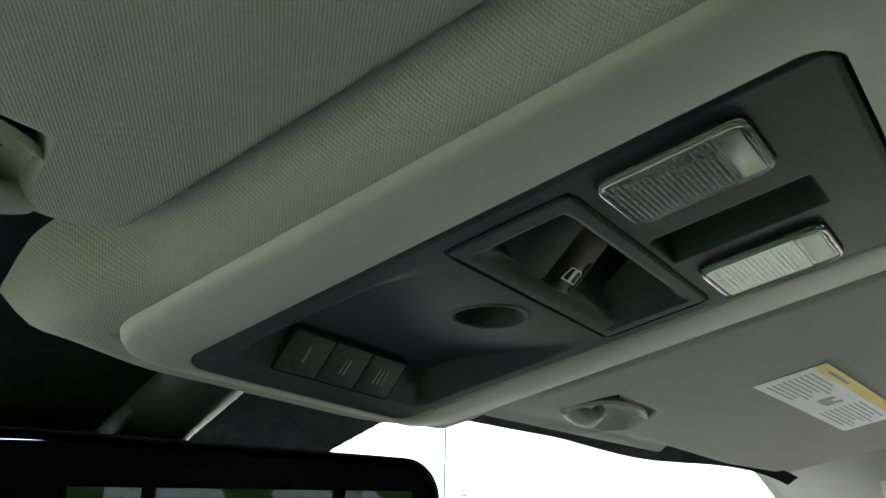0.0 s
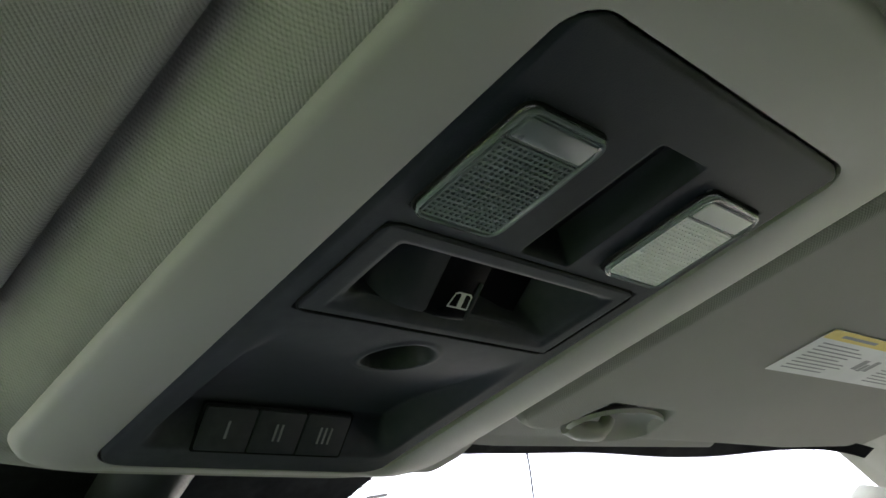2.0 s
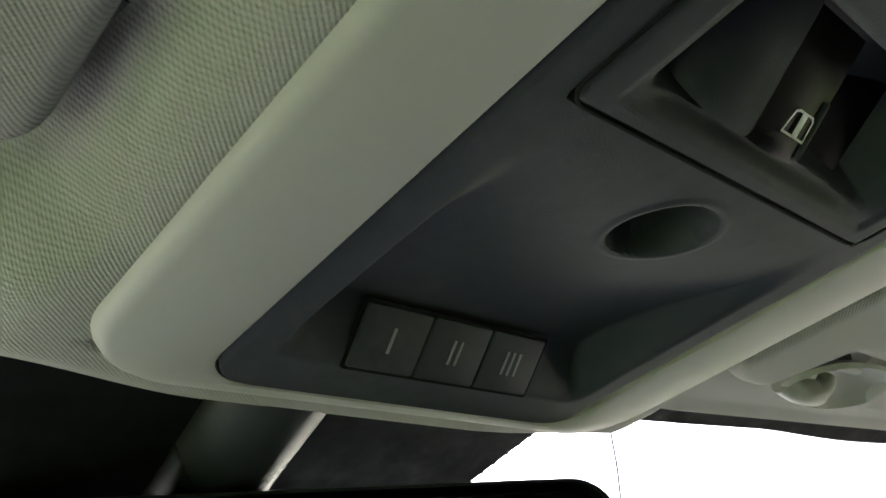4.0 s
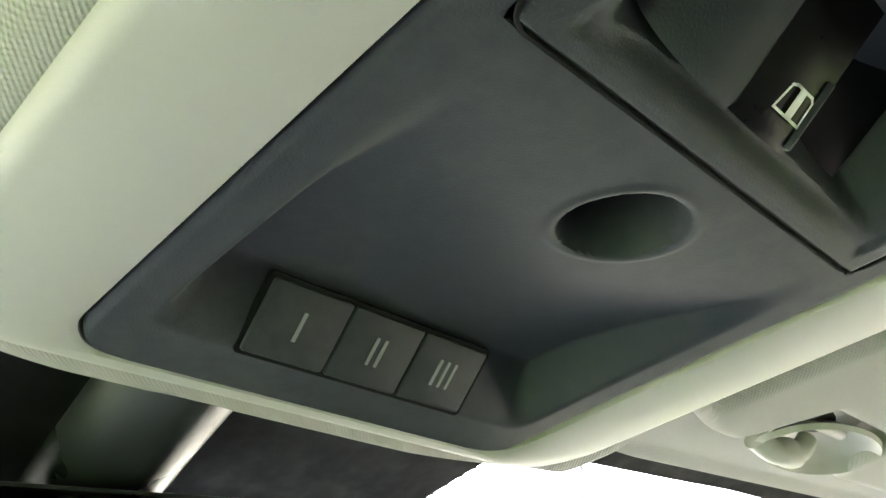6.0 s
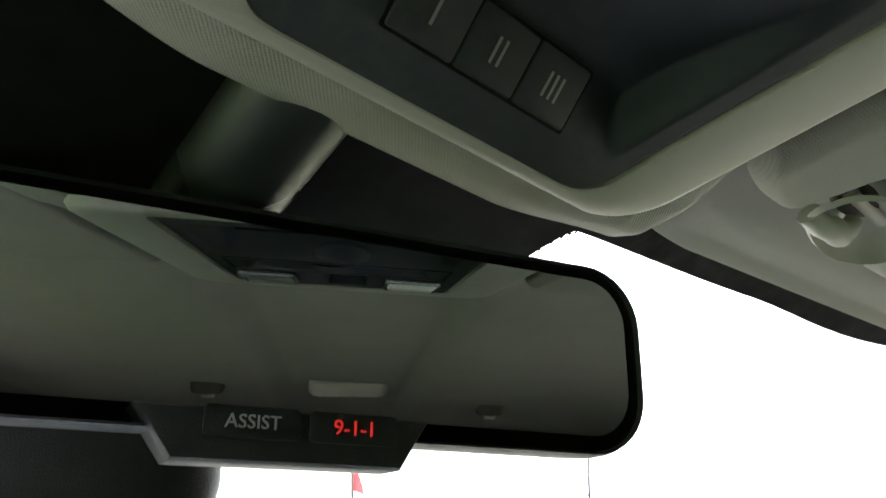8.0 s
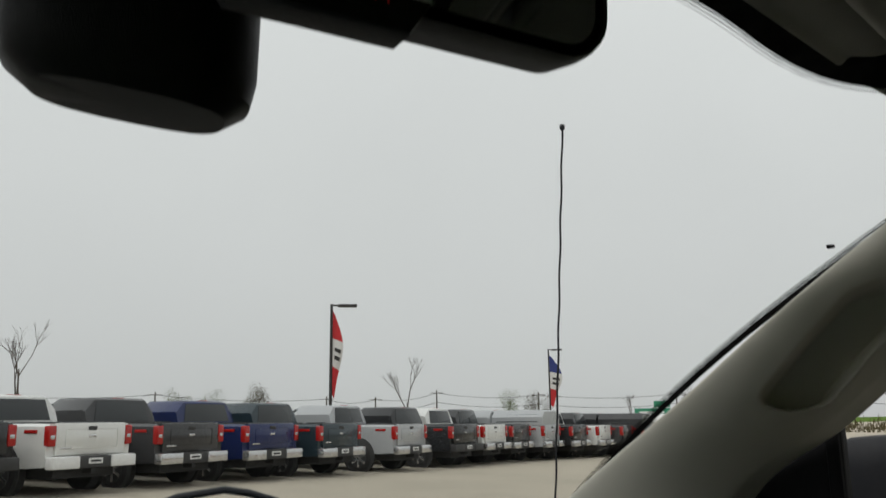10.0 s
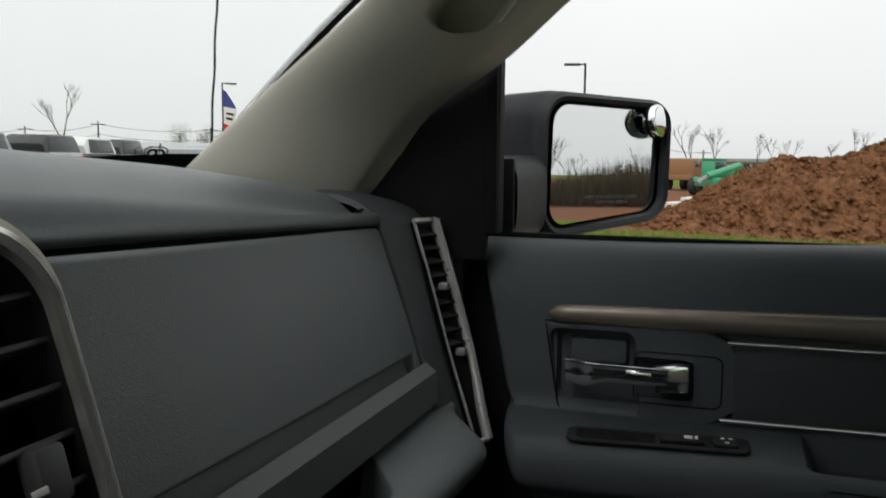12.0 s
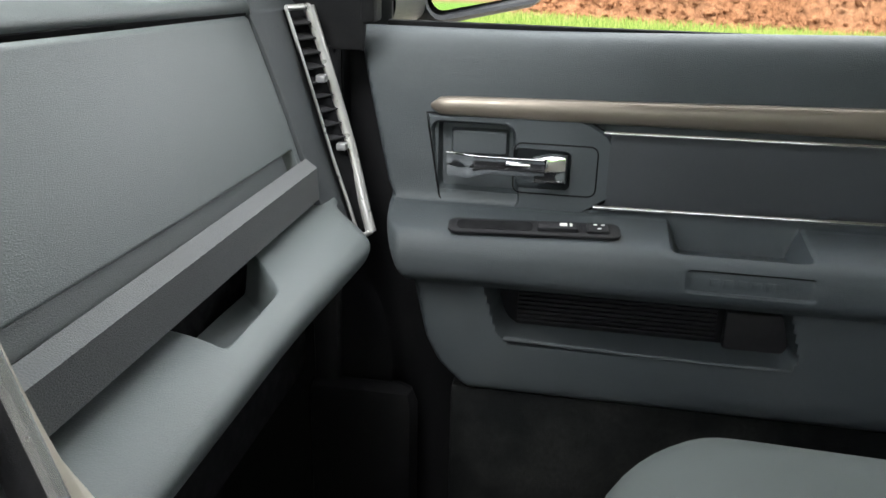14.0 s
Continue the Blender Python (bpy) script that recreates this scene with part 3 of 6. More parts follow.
    hook = [(-0.040, 0.0115, 0.0170), (-0.030, 0.0105, 0.0125), (-0.019, 0.0075, 0.0120), (-0.010, 0.0055, 0.0150), (-0.005, 0.0030, 0.0200)]
    part("hook", tube([roof(side * (cu + p.x), cv + p.y, p.z) for p in (glide(hook, k / 12) for k in range(13))], 0.0058, 14, 0.8), M["beige"], clip, "rounded plastic hook")
    part("hook_tip", blob(-0.019, 0.0085, 0.0128, 0.012, 0.0062, 0.0062, 0.6), M["beige"], clip)
    part("pin", tube([roof(side * (cu - 0.030), cv - 0.006, 0.0235), roof(side * (cu + 0.016), cv - 0.005, 0.0245)], 0.0036, 12), M["beige"], clip)


M["socket"] = grained("socket_shade_plastic", (0.05, 0.046, 0.04), 0.8, 900, 0.0001, 0.0)
M["label_ink"] = smooth_paint("label_ink", (0.28, 0.28, 0.28), 0.7)
M["label"] = smooth_paint("label_paper", (0.72, 0.72, 0.70), 0.7)
M["yellow"] = smooth_paint("label_yellow", (0.72, 0.58, 0.16), 0.7)
build_visor(1)
build_visor(-1)

# ---- windscreen and its pillar ----
EDGE = [(0.775, 0.875, 1.285), (0.74, 0.757, 1.360), (0.71, 0.640, 1.438), (0.68, 0.520, 1.514), (0.65, 0.420, 1.580), (0.62, 0.326, 1.637), (0.632, 0.215, 1.715)]
INNER = [(0.815, 0.600, 1.260), (0.805, 0.545, 1.335), (0.795, 0.480, 1.420), (0.784, 0.388, 1.480), (0.755, 0.300, 1.545), (0.720, 0.210, 1.597), (0.690, 0.130, 1.650)]


def mirrored(p, side):
    return Vector((p[0] * side, p[1], p[2]))


def build_pillar(side):
    name = "pillar_right" if side > 0 else "pillar_left"

    def at(a, b):
        w, d = glide(EDGE, a), glide(INNER, a)
        p = w.lerp(d, b)
        bulge = math.sin(math.pi * min(1.0, b * 1.08)) ** 0.7
        p = p + Vector((-0.030, -0.012, 0.006)) * bulge
        p.x += 0.020 * smooth(b, 0.9, 1.0)
        # the grip's hollow
        along = min(0.755, max(0.555, a))
        mid = 0.615 - 0.62 * (along - 0.525)
        off = math.hypot((a - along) / 0.052, (b - mid) / 0.205)
        hollow = 1 - smooth(off, 0.72, 1.04)
        p = p + Vector((0.036, 0.016, -0.004)) * hollow
        p = p + Vector((-0.004, -0.003, 0.002)) * (smooth(off, 0.98, 1.10) * (1 - smooth(off, 1.10, 1.5)) * smooth(b, 0.5, 0.7))
        return mirrored(p, side)

    top = part(name, sheet(at, 190, 110, flip=side < 0), M["pillar"])
    solid(top, 0.004, 1.0 if side > 0 else 1.0)
    return tagged(top, "beige plastic windscreen pillar trim with a hollowed grip", "pillar trim", kind="structure")


for side in (1, -1):
    build_pillar(side)


def screen_at(a, b):
    """The windscreen's bent sheet: a across, b from the header down to the cowl."""
    k = 2 * a - 1
    top = Vector((k * 0.625, 0.300 - 0.050 * k * k - 0.025 * k ** 6, 1.788 - 0.012 * k * k - 0.080 * k ** 6))
    low = Vector((k * 0.775, 1.12 - 0.345 * k * k - 0.01 * abs(k), 1.352 - 0.004 * k * k))
    p = top.lerp(low, b)
    p = p + Vector((0, 0.012, 0.02)) * math.sin(math.pi * b)
    return p


def build_screen():
    top = thing("window_1", "clear curved windscreen with a black dotted border", "windscreen", screen_at(0.5, 1.0), kind="structure")
    pane = part("pane", sheet(lambda a, b: screen_at(a, -0.10 + 1.10 * b), 40, 26), M["glass"], top)
    pane.visible_shadow = False

    def strip(fn, n=300):
        return sheet(fn, n, 4)

    def under(a, b):
        p = screen_at(min(1, max(0, a)), min(1, max(-0.10, b)))
        return p + Vector((0, -0.002, -0.003))

    # black enamel along the header, deeper round the mirror's foot, down the sides and along the cowl
    def tall_at(k):
        block_in = smooth(k, -0.235, -0.205) * (1 - smooth(k, 0.185, 0.240))
        foot = smooth(k, -0.215, -0.15) * (1 - smooth(k, -0.06, 0.07))
        edge = glide([(0.044, 0, 0), (0.038, 0, 0), (0.034, 0, 0), (0.020, 0, 0), (-0.085, 0, 0)], min(1.0, abs(k))).x
        return edge + 0.085 * block_in + 0.105 * foot

    def header(a, b):
        a = 0.5 + (a - 0.5) * 0.96
        tall = tall_at(2 * a - 1)
        first = min(-0.034, tall - 0.02)
        return under(a, first + (tall - first) * b)

    part("enamel_band", strip(header), M["gap"], top, "black enamel border")
    for s in (0, 1):
        part("enamel_band", strip(lambda a, b, s=s: under((0.005 * b) if s == 0 else 1 - 0.005 * b, a)), M["gap"], top)
    part("enamel_band", strip(lambda a, b: under(a, 1 - 0.05 * b - 0.02 * smooth(abs(2 * a - 1), 0.8, 1.0) * b)), M["gap"], top)
    # dots along the enamel's rim
    bm = bmesh.new()
    spots = []
    for k in range(520):
        a = 0.012 + 0.976 * k / 519
        kk = 2 * a - 1
        if abs(kk) > 0.90:
            continue
        for row, r in ((0, 0.0010), (1, 0.0008), (2, 0.0006)):
            tall = tall_at(kk) + 0.0014 + row * 0.0028
            spots.append((a + (row % 2) * 0.0011, tall, r))
    for k in range(260):
        b = 0.04 + 0.90 * k / 259
        for row, r in ((0, 0.0013), (1, 0.0010)):
            spots.append((1 - 0.005 - 0.0010 - row * 0.0016, b + (row % 2) * 0.0017, r))
    for a, b, r in spots:
        p = under(a, b)
        e1 = (under(a + 0.001, b) - p).normalized()
        e2 = (under(a, b + 0.001) - p).normalized()
        ring = [bm.verts.new(p + e1 * (r * math.cos(q)) + e2 * (r * math.sin(q))) for q in (0, 1.05, 2.09, 3.14, 4.19, 5.24)]
        bm.faces.new(ring)
    tagged(part("enamel_dots", bm, M["gap"], top, "", False), kind="stuff")


build_screen()

# ---- inner mirror ----
MIR = axes((0.0041, 0.3440, 1.6985), (0.9284, -0.3702, -0.0294), (0.0109, -0.0520, 0.9984))


def build_mirror():
    top = thing("rear_view_mirror", "black framed inner mirror with call buttons under the glass", "mirror", MIR @ Vector((0, 0, -0.03)))

    def shell(a, b):
        pts = rounded(0.268, 0.0750, 0.024, 8)
        n = len(pts)
        x, y = pts[round(a * n) % n]
        rows = [(0.93, 0.004), (0.975, 0.0058), (1.0, 0.002), (1.0, -0.006), (0.93, -0.022), (0.6, -0.034), (0.0, -0.036)]
        k, z = rows[round(b * 6)]
        if k > 0.92:
            k = 1 - (1 - k) * 0.62
        return MIR @ Vector((x * (1 - (1 - k) * 0.4 if k > 0.9 else k), y * k, z))

    part("housing", sheet(shell, 36, 6, close_u=True), M["black"], top)
    glass = part("mirror_glass", prism(rounded(0.255, 0.0620, 0.018, 8), 0.001, MIR @ Matrix.Translation((0, 0.001, 0.0028))), M["mirror_dim"], top, "mirror glass", False)
    # the chin below with two call buttons
    chin = [(-0.052, 0.010), (-0.040, -0.0065), (0.034, -0.0065), (0.044, 0.010)]
    chin_m = MIR @ Matrix.Translation((-0.004, -0.0397, -0.014))
    chin_ob = part("button_chin", prism(chin, 0.022, chin_m, 0.003), M["black"], top)
    for x, word, mat, size in ((-0.0185, "ASSIST", "white_soft", 0.0060), (0.0145, "9-1-1", "red_soft", 0.0068)):
        key = part("call_button", prism(rounded(0.030, 0.0098, 0.002), 0.0008, MIR @ Matrix.Translation((x - 0.002, -0.0342, 0.0080)), 0.0003), M["black"], chin_ob)
        part("word", letters(word, size, MIR @ Matrix.Translation((x - 0.002, -0.0342, 0.0092))), M[mat], key, "", False)
    # round arm up to the windscreen, in a dark sleeve
    arm_top, arm_low = Vector((-0.060, 0.430, 1.735)), MIR @ Vector((-0.004, 0.0, -0.030))
    part("arm", tube([arm_low, arm_low.lerp(arm_top, 0.5), arm_top], 0.011, 14), M["black"], top)
    sleeve = [(-0.021, 0.314, 1.782), (-0.0175, 0.372, 1.757), (-0.014, 0.425, 1.731), (-0.010, 0.470, 1.707)]
    part("wiring_sleeve", tube([glide(sleeve, k / 10) for k in range(11)], 0.0245, 28), M["sleeve"], top, "smooth dark wiring sleeve")

    # sensor housing behind the mirror
    def pod(a, b):
        ang = 2 * math.pi * a
        rows = [(0.0, -0.068), (0.75, -0.067), (0.95, -0.058), (1.0, -0.045), (1.02, 0.0), (1.0, 0.03)]
        k, z = rows[round(b * 5)]
        c, s = math.cos(ang), math.sin(ang)
        x = math.copysign(abs(c) ** 0.7, c) * 0.058 * k
        y = math.copysign(abs(s) ** 0.7, s) * 0.030 * k
        return Vector((-0.0215, 0.461, 1.707)) + Vector((0.89, -0.44, -0.10)) * x + Vector((0.44, 0.89, 0.0)) * y + Vector((0, 0, 1)) * z

    part("sensor_pod", sheet(pod, 40, 5, close_u=True), M["black"], top, "rounded black sensor housing")


M["white_soft"] = smooth_paint("button_white", (0.22, 0.22, 0.23), 0.6)
rs = Nodes("lit_red_print", (0.5, 0.02, 0.02), 0.5)
rs.bsdf.inputs["Emission Color"].default_value = (1.0, 0.03, 0.02, 1)
rs.bsdf.inputs["Emission Strength"].default_value = 0.04
M["red_soft"] = rs.mat
M["sleeve"] = grained("satin_sleeve", (0.014, 0.016, 0.018), 0.26, 1500, 0.00005, 0.02)
build_mirror()


# ---- dashboard ----
def pad_top(x):
    return lerp([(-0.8, 1.335), (-0.6, 1.365), (-0.3, 1.386), (0.1, 1.388), (0.3, 1.379), (0.5, 1.365), (0.64, 1.351), (0.8, 1.330)], x)


def build_dashboard():
    top = thing("dashboard", "dark grey grained plastic dashboard with a padded top", "dashboard", (0.3, 0.5, 1.1))

    def pad(a, b):
        x = -0.80 + 1.60 * a
        zt = pad_top(x)
        side = smooth(abs(x), 0.735, 0.80)
        far = 1.10 - 0.40 * (x / 0.8) ** 2
        rows = [(0.515, 1.290), (0.5005, 1.3035), (0.5035, 1.315), (0.520, zt - 0.036), (0.560, zt - 0.010), (0.625, zt), (0.75, zt - 0.004), (0.90, 1.352), (1.2, 1.335)]
        rows = [(0, y + 0.035 * side, z) for y, z in rows[:6]] + [(0, min(y, far - 0.06 + 0.06 * k), z - 0.004 * k) for k, (y, z) in enumerate(rows[6:])]
        p = glide(rows, b)
        rise = 0.043 * (0.70 - min(0.72, max(0.2, x))) * (1 - smooth(b, 0.2, 0.5)) if x > 0.1 else 0.0215 * (1 - smooth(b, 0.2, 0.5))
        return Vector((x, p.y + rise * 0.3, p.z - 0.010 * side - 0.020 * smooth(x, 0.715, 0.724) + rise))

    part("top_pad", sheet(pad, 420, 90), M["dash"], top, "padded dash top")

    def face_y(z):
        return 0.443 + (z - 1.142) * 0.357

    # glove box door: a slightly crowned panel with a groove and a light bar below
    def glove(a, b):
        z = 1.2985 - 0.150 * b
        x0, x1 = 0.205, 0.7140 - 0.005 * smooth(b, 0.6, 1.0)
        x = x0 + (x1 - x0) * a
        y = face_y(z) - 0.004 * math.sin(math.pi * a) + 0.004 * (1 - smooth(min(a, 1 - a), 0.0, 0.012)) + 0.003 * (1 - smooth(b, 0.0, 0.02))
        y += 0.011 * smooth(b, 0.852, 0.866) * (1 - smooth(a, 0.955, 0.968))
        return Vector((x, y, z + (0.7 - x) * (0.042 - 0.025 * b)))

    box = part("glove_box", sheet(glove, 150, 110), M["dash"], top, "grained glove box door")
    bar = [(0.4320, 1.1490), (0.4440, 1.1580), (0.452, 1.152), (0.446, 1.116), (0.4305, 1.1155)]

    def bar_at(a, b):
        n = len(bar)
        y, z = bar[round(b * n) % n]
        return Vector((0.205 + 0.5030 * a, y, z + 0.006 * (1 - a)))

    part("pull_bar", sheet(bar_at, 2, 5, flip=True), M["bar"], box, "lighter ledge along the glove box", True)
    # black blocks added inside, so the hollow shows dark instead of daylight
    part("dark_fill", block(-0.79, 0.765, 0.512, 0.86, 0.84, 1.285), M["gap"], top)
    part("dark_fill", block(-0.79, 0.735, 0.462, 0.512, 0.90, 1.108), M["gap"], top)
    part("lid_gap", tube([(0.205, 0.512, 1.3225), (0.45, 0.508, 1.3120), (0.7135, 0.506, 1.3005)], 0.0042, 8), M["gap"], top)

    # knee pad with an open hollow
    def knee(a, b):
        x = 0.10 + 0.645 * a
        rows = [(0, 0.455, 1.1085), (0, 0.432, 1.106), (0, 0.404, 1.098), (0, 0.384, 1.086), (0, 0.379, 1.072), (0, 0.394, 1.050), (0, 0.440, 1.020), (0, 0.50, 0.97), (0, 0.56, 0.90)]
        p = glide(rows, b)
        p.y -= 0.012 * smooth(x, 0.45, 0.75)
        turn = smooth(x, 0.665, 0.745)
        p.y += 0.075 * turn ** 2 * smooth(b, 0.05, 0.5)
        hollow = smooth(x, 0.404, 0.420) * (1 - smooth(x, 0.500 + (p.y - 0.405) * 1.15, 0.516 + (p.y - 0.405) * 1.15)) * smooth(p.y, 0.400, 0.410) * (1 - smooth(b, 0.3, 0.31)) * (1 if b < 0.31 else 0)
        p.z -= 0.038 * hollow
        return Vector((x, p.y, p.z))

    part("knee_pad", sheet(knee, 330, 240), M["dash"], top, "padded lower dash with an open hollow")

    # the outer end: a curved column with a tall air vent
    def vent_pt(a, b, out=0.0):
        z = 1.302 - 0.250 * b
        bow = 0.011 * math.sin(math.pi * b)
        a = 0.5 + (a - 0.5) * (1 - 0.35 * smooth(b, 0.55, 1.0))
        return Vector((0.7685 + 0.0315 * a + bow * 0.9, 0.4815 - 0.014 * a + (z - 1.297) * 0.285 - out + bow * 0.2, z))

    def column(a, b):
        path = [(0, 0.655, 1.322), (0, 0.600, 1.333), (0, 0.555, 1.332), (0, 0.523, 1.3215), (0, 0.5040, 1.301), (0, face_y(1.27), 1.27), (0, face_y(1.21), 1.21), (0, face_y(1.15), 1.15), (0, face_y(1.09), 1.09), (0, face_y(1.03), 1.03)]
        q = glide(path, b)
        over = 1 - smooth(b, 0.30, 0.44)
        inner = Vector((0.7145 - 0.006 * smooth(b, 0.6, 0.9), q.y, q.z))
        cap = Vector((0.806, q.y - 0.024 * smooth(b, 0.15, 0.42), q.z - 0.004))
        beside = vent_pt(0, min(1.08, max(0.0, (1.302 - q.z) / 0.25))) + Vector((0.001, 0.003, 0))
        beside.z = q.z
        p = inner.lerp(cap.lerp(beside, smooth(b, 0.432, 0.450)), a)
        step = 0.006 * (1 - smooth(a, 0.0, 0.05)) - 0.0035 * math.sin(math.pi * a)
        return p + Vector((0, step * (1 - over), -step * over))

    part("end_column", sheet(column, 44, 120), M["column"], top)
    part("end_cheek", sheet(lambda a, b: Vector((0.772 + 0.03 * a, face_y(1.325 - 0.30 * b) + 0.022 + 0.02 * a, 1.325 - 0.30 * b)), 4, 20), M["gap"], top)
    vent = part("end_vent", sheet(lambda a, b: Vector((0.770 + 0.030 * a, 0.4800 - 0.010 * a + (1.300 - 0.245 * b - 1.297) * 0.285 + 0.012 * math.sin(math.pi * a), 1.300 - 0.245 * b)), 4, 20), M["gap"], top, "tall black air vent in a silver frame")

    for a, mat in ((0.0, "satin"), (1.0, "satin")):
        part("vent_frame", tube([vent_pt(a, k / 24, 0.002) for k in range(25)], 0.0019 if a == 0 else 0.0064, 10), M[mat], vent, "silver rim")
    for b in (0.0, 1.0):
        part("vent_frame", tube([vent_pt(0, b, 0.002), vent_pt(0.5, b, 0.003), vent_pt(1, b, 0.002)], 0.0032, 10), M["satin"], vent)
    for k in range(9):
        b = 0.06 + 0.062 * k
        q = [vent_pt(0.08, b, -0.001), vent_pt(0.92, b, -0.001)]
        part("slat", block(-0.014, 0.014, -0.006, 0.006, -0.0010, 0.0010, 0.0004, axes((q[0] + q[1]) / 2, q[1] - q[0], (0, 0.9, 0.42))), M["black"], vent)
    for b in (0.30, 0.60):
        p = vent_pt(0.45, b, 0.004)
        part("vent_knob", block(-0.006, 0.006, -0.007, 0.004, -0.004, 0.004, 0.0015, Matrix.Translation(p)), M["grey_knob"], vent)

    # the top tray's edge behind the centre stack: a black tube as its shadow
    part("tray_shadow_line", tube([(-0.19, 0.512, 1.365), (0.05, 0.512, 1.365), (0.16, 0.512, 1.362), (0.185, 0.513, 1.357), (0.215, 0.514, 1.349)], 0.005, 8, 0.12), M["gap"], top)
    m = axes(pad(0.9175, 0.275), pad(0.9195, 0.275) - pad(0.9175, 0.275), pad(0.9175, 0.285) - pad(0.9175, 0.275))
    mark = part("airbag_mark", prism(rounded(0.009, 0.017, 0.001), 0.0012, m @ Matrix.Translation((0, 0, -0.0006))), M["gap"], top, "small dark embossed mark", False)
    for k in range(4):
        part("text_bar", prism([(-0.0032 + 0.0018 * k, -0.006), (-0.0024 + 0.0018 * k, -0.006), (-0.0024 + 0.0018 * k, 0.006), (-0.0032 + 0.0018 * k, 0.006)], 0.0016, m @ Matrix.Translation((0, 0, -0.0008))), M["bar"], mark, "", False)


M["bar"] = grained("ledge_plastic", (0.085, 0.088, 0.092), 0.45, 520, 0.0003, 0.05)
M["column"] = grained("column_plastic", (0.030, 0.035, 0.040), 0.55, 620, 0.0003, 0.04)
M["grey_knob"] = smooth_paint("grey_knob", (0.25, 0.25, 0.26), 0.35, 0.4)
build_dashboard()


# ---- centre stack ----
def build_stack():
    top = thing("centre_stack", "dash centre stack in a silver frame with vents and screen", "centre stack", (0, 0.44, 1.1))
    m = axes((0.0, 0.4255, 1.340), (1, 0, 0), (0, 0.27, 1.0))  # z of m looks back along -y

    def outline(grow, depth):
        out = []
        r = 0.040 + grow * 0.5
        for k in range(9):
            a = radians(90 - 90 * k / 8)
            out.append((0.170 + grow - r + r * math.cos(a), 0.004 + grow - r + r * math.sin(a), depth))
        for k in range(1, 13):
            y = -0.036 - 0.34 * k / 12
            flare = 0.034 * smooth(k / 12, 0.30, 0.75) * smooth(grow, 0.0062, 0.0155)
            out.append((0.170 + grow + flare + 0.010 * (k / 12) ** 0.8, y, depth))
        return out

    def frame_part(rows, a, b):
        ring = outline(*rows[round(b * (len(rows) - 1))])
        full = [(-x, y, z) for x, y, z in ring[::-1]] + ring
        return m @ Vector(full[round(a * (len(full) - 1))])

    count = 41
    shell = [(0.015, -0.085), (0.0155, -0.030), (0.0140, -0.014), (0.0100, -0.003), (0.0062, -0.0012)]
    part("outer_shell", sheet(lambda a, b: frame_part(shell, a, b), count, len(shell) - 1), M["bronze_light"], top, "satin bronze outer shell")
    inner = [(0.0060, -0.003), (0.0052, 0.001), (0.0025, 0.0024), (-0.0010, 0.0012), (-0.0022, -0.003)]
    well = [(-0.0020, -0.0025), (-0.0030, -0.006), (-0.0040, -0.034)]
    part("inner_wall", sheet(lambda a, b: frame_part(well, a, b), count, len(well) - 1), M["black"], top, "black inner wall of the frame")
    part("bright_frame", sheet(lambda a, b: frame_part(inner, a, b), count, len(inner) - 1), M["silver"], top, "bright silver inner frame")
    part("backing", prism([(-0.18, -0.37), (0.18, -0.37), (0.178, 0.0), (-0.178, 0.0)], 0.003, m @ Matrix.Translation((0, 0, -0.034))), M["gap"], top)
    part("top_cover", prism([(-0.165, 0.0), (0.098, 0.0), (0.080, 0.085), (-0.165, 0.085)], 0.0025, axes((0, 0.4275, 1.3606), (1, 0, 0), (0, 1, 0.05)), 0.001), M["door"], top, "dark soft top cover")
    part("cover_lip", block(-0.165, 0.098, 0.4205, 0.4300, 1.3520, 1.3630, 0.003), M["door"], top)
    for s in (1, -1):
        vent = part("air_vent", prism(rounded(0.074, 0.150, 0.022), 0.004, m @ Matrix.Translation((s * 0.136, -0.088, -0.030)), 0.001), M["gap"], top, "black air vent with broad slats")
        for k in range(7):
            part("slat", block(-0.036, 0.036, -0.011, 0.011, -0.0014, 0.0014, 0.001, m @ Matrix.Translation((s * 0.134, -0.026 - k * 0.020, -0.016)) @ pose(0, 0, 0, 78, 0, 0)), M["slat"], vent)
        part("vent_tab", block(-0.008, 0.008, -0.012, 0.012, -0.006, 0.006, 0.003, m @ Matrix.Translation((s * 0.148, -0.096, -0.004))), M["slat"], vent)
        part("tab_mark", block(-0.006, 0.002, -0.0015, 0.0015, 0.0055, 0.0066, 0.0003, m @ Matrix.Translation((s * 0.140, -0.100, -0.004))), M["white"], vent)
    screen = part("screen_frame", prism(rounded(0.196, 0.165, 0.014), 0.012, m @ Matrix.Translation((0, -0.086, -0.020)), 0.003), M["screen_rim"], top, "grey screen frame")
    part("screen", prism(rounded(0.162, 0.118, 0.006), 0.0012, m @ Matrix.Translation((0, -0.092, -0.0078))), M["screen"], screen, "dark unlit screen")
    part("lower_panel", prism(rounded(0.352, 0.18, 0.012), 0.004, m @ Matrix.Translation((0, -0.270, -0.026)), 0.0015), M["dash"], top)
    for s in (1, -1):
        part("dial_ring", disc(0.024, 0.018, m @ Matrix.Translation((s * 0.158, -0.262, -0.020)), 0.003), M["chrome"], top, "chrome ringed dial")
        part("dial", disc(0.020, 0.004, m @ Matrix.Translation((s * 0.158, -0.262, -0.004)), 0.0015), M["gap"], top)


M["bronze_light"] = smooth_paint("light_bronze_paint", (0.52, 0.475, 0.40), 0.38, 0.15)
M["screen_rim"] = grained("screen_rim_plastic", (0.085, 0.088, 0.09), 0.4, 900, 0.0001, 0.03)
M["slat"] = grained("slat_plastic", (0.060, 0.062, 0.065), 0.45, 900, 0.0001, 0.03)
M["screen"] = smooth_paint("screen_glass", (0.008, 0.009, 0.010), 0.08)
build_stack()


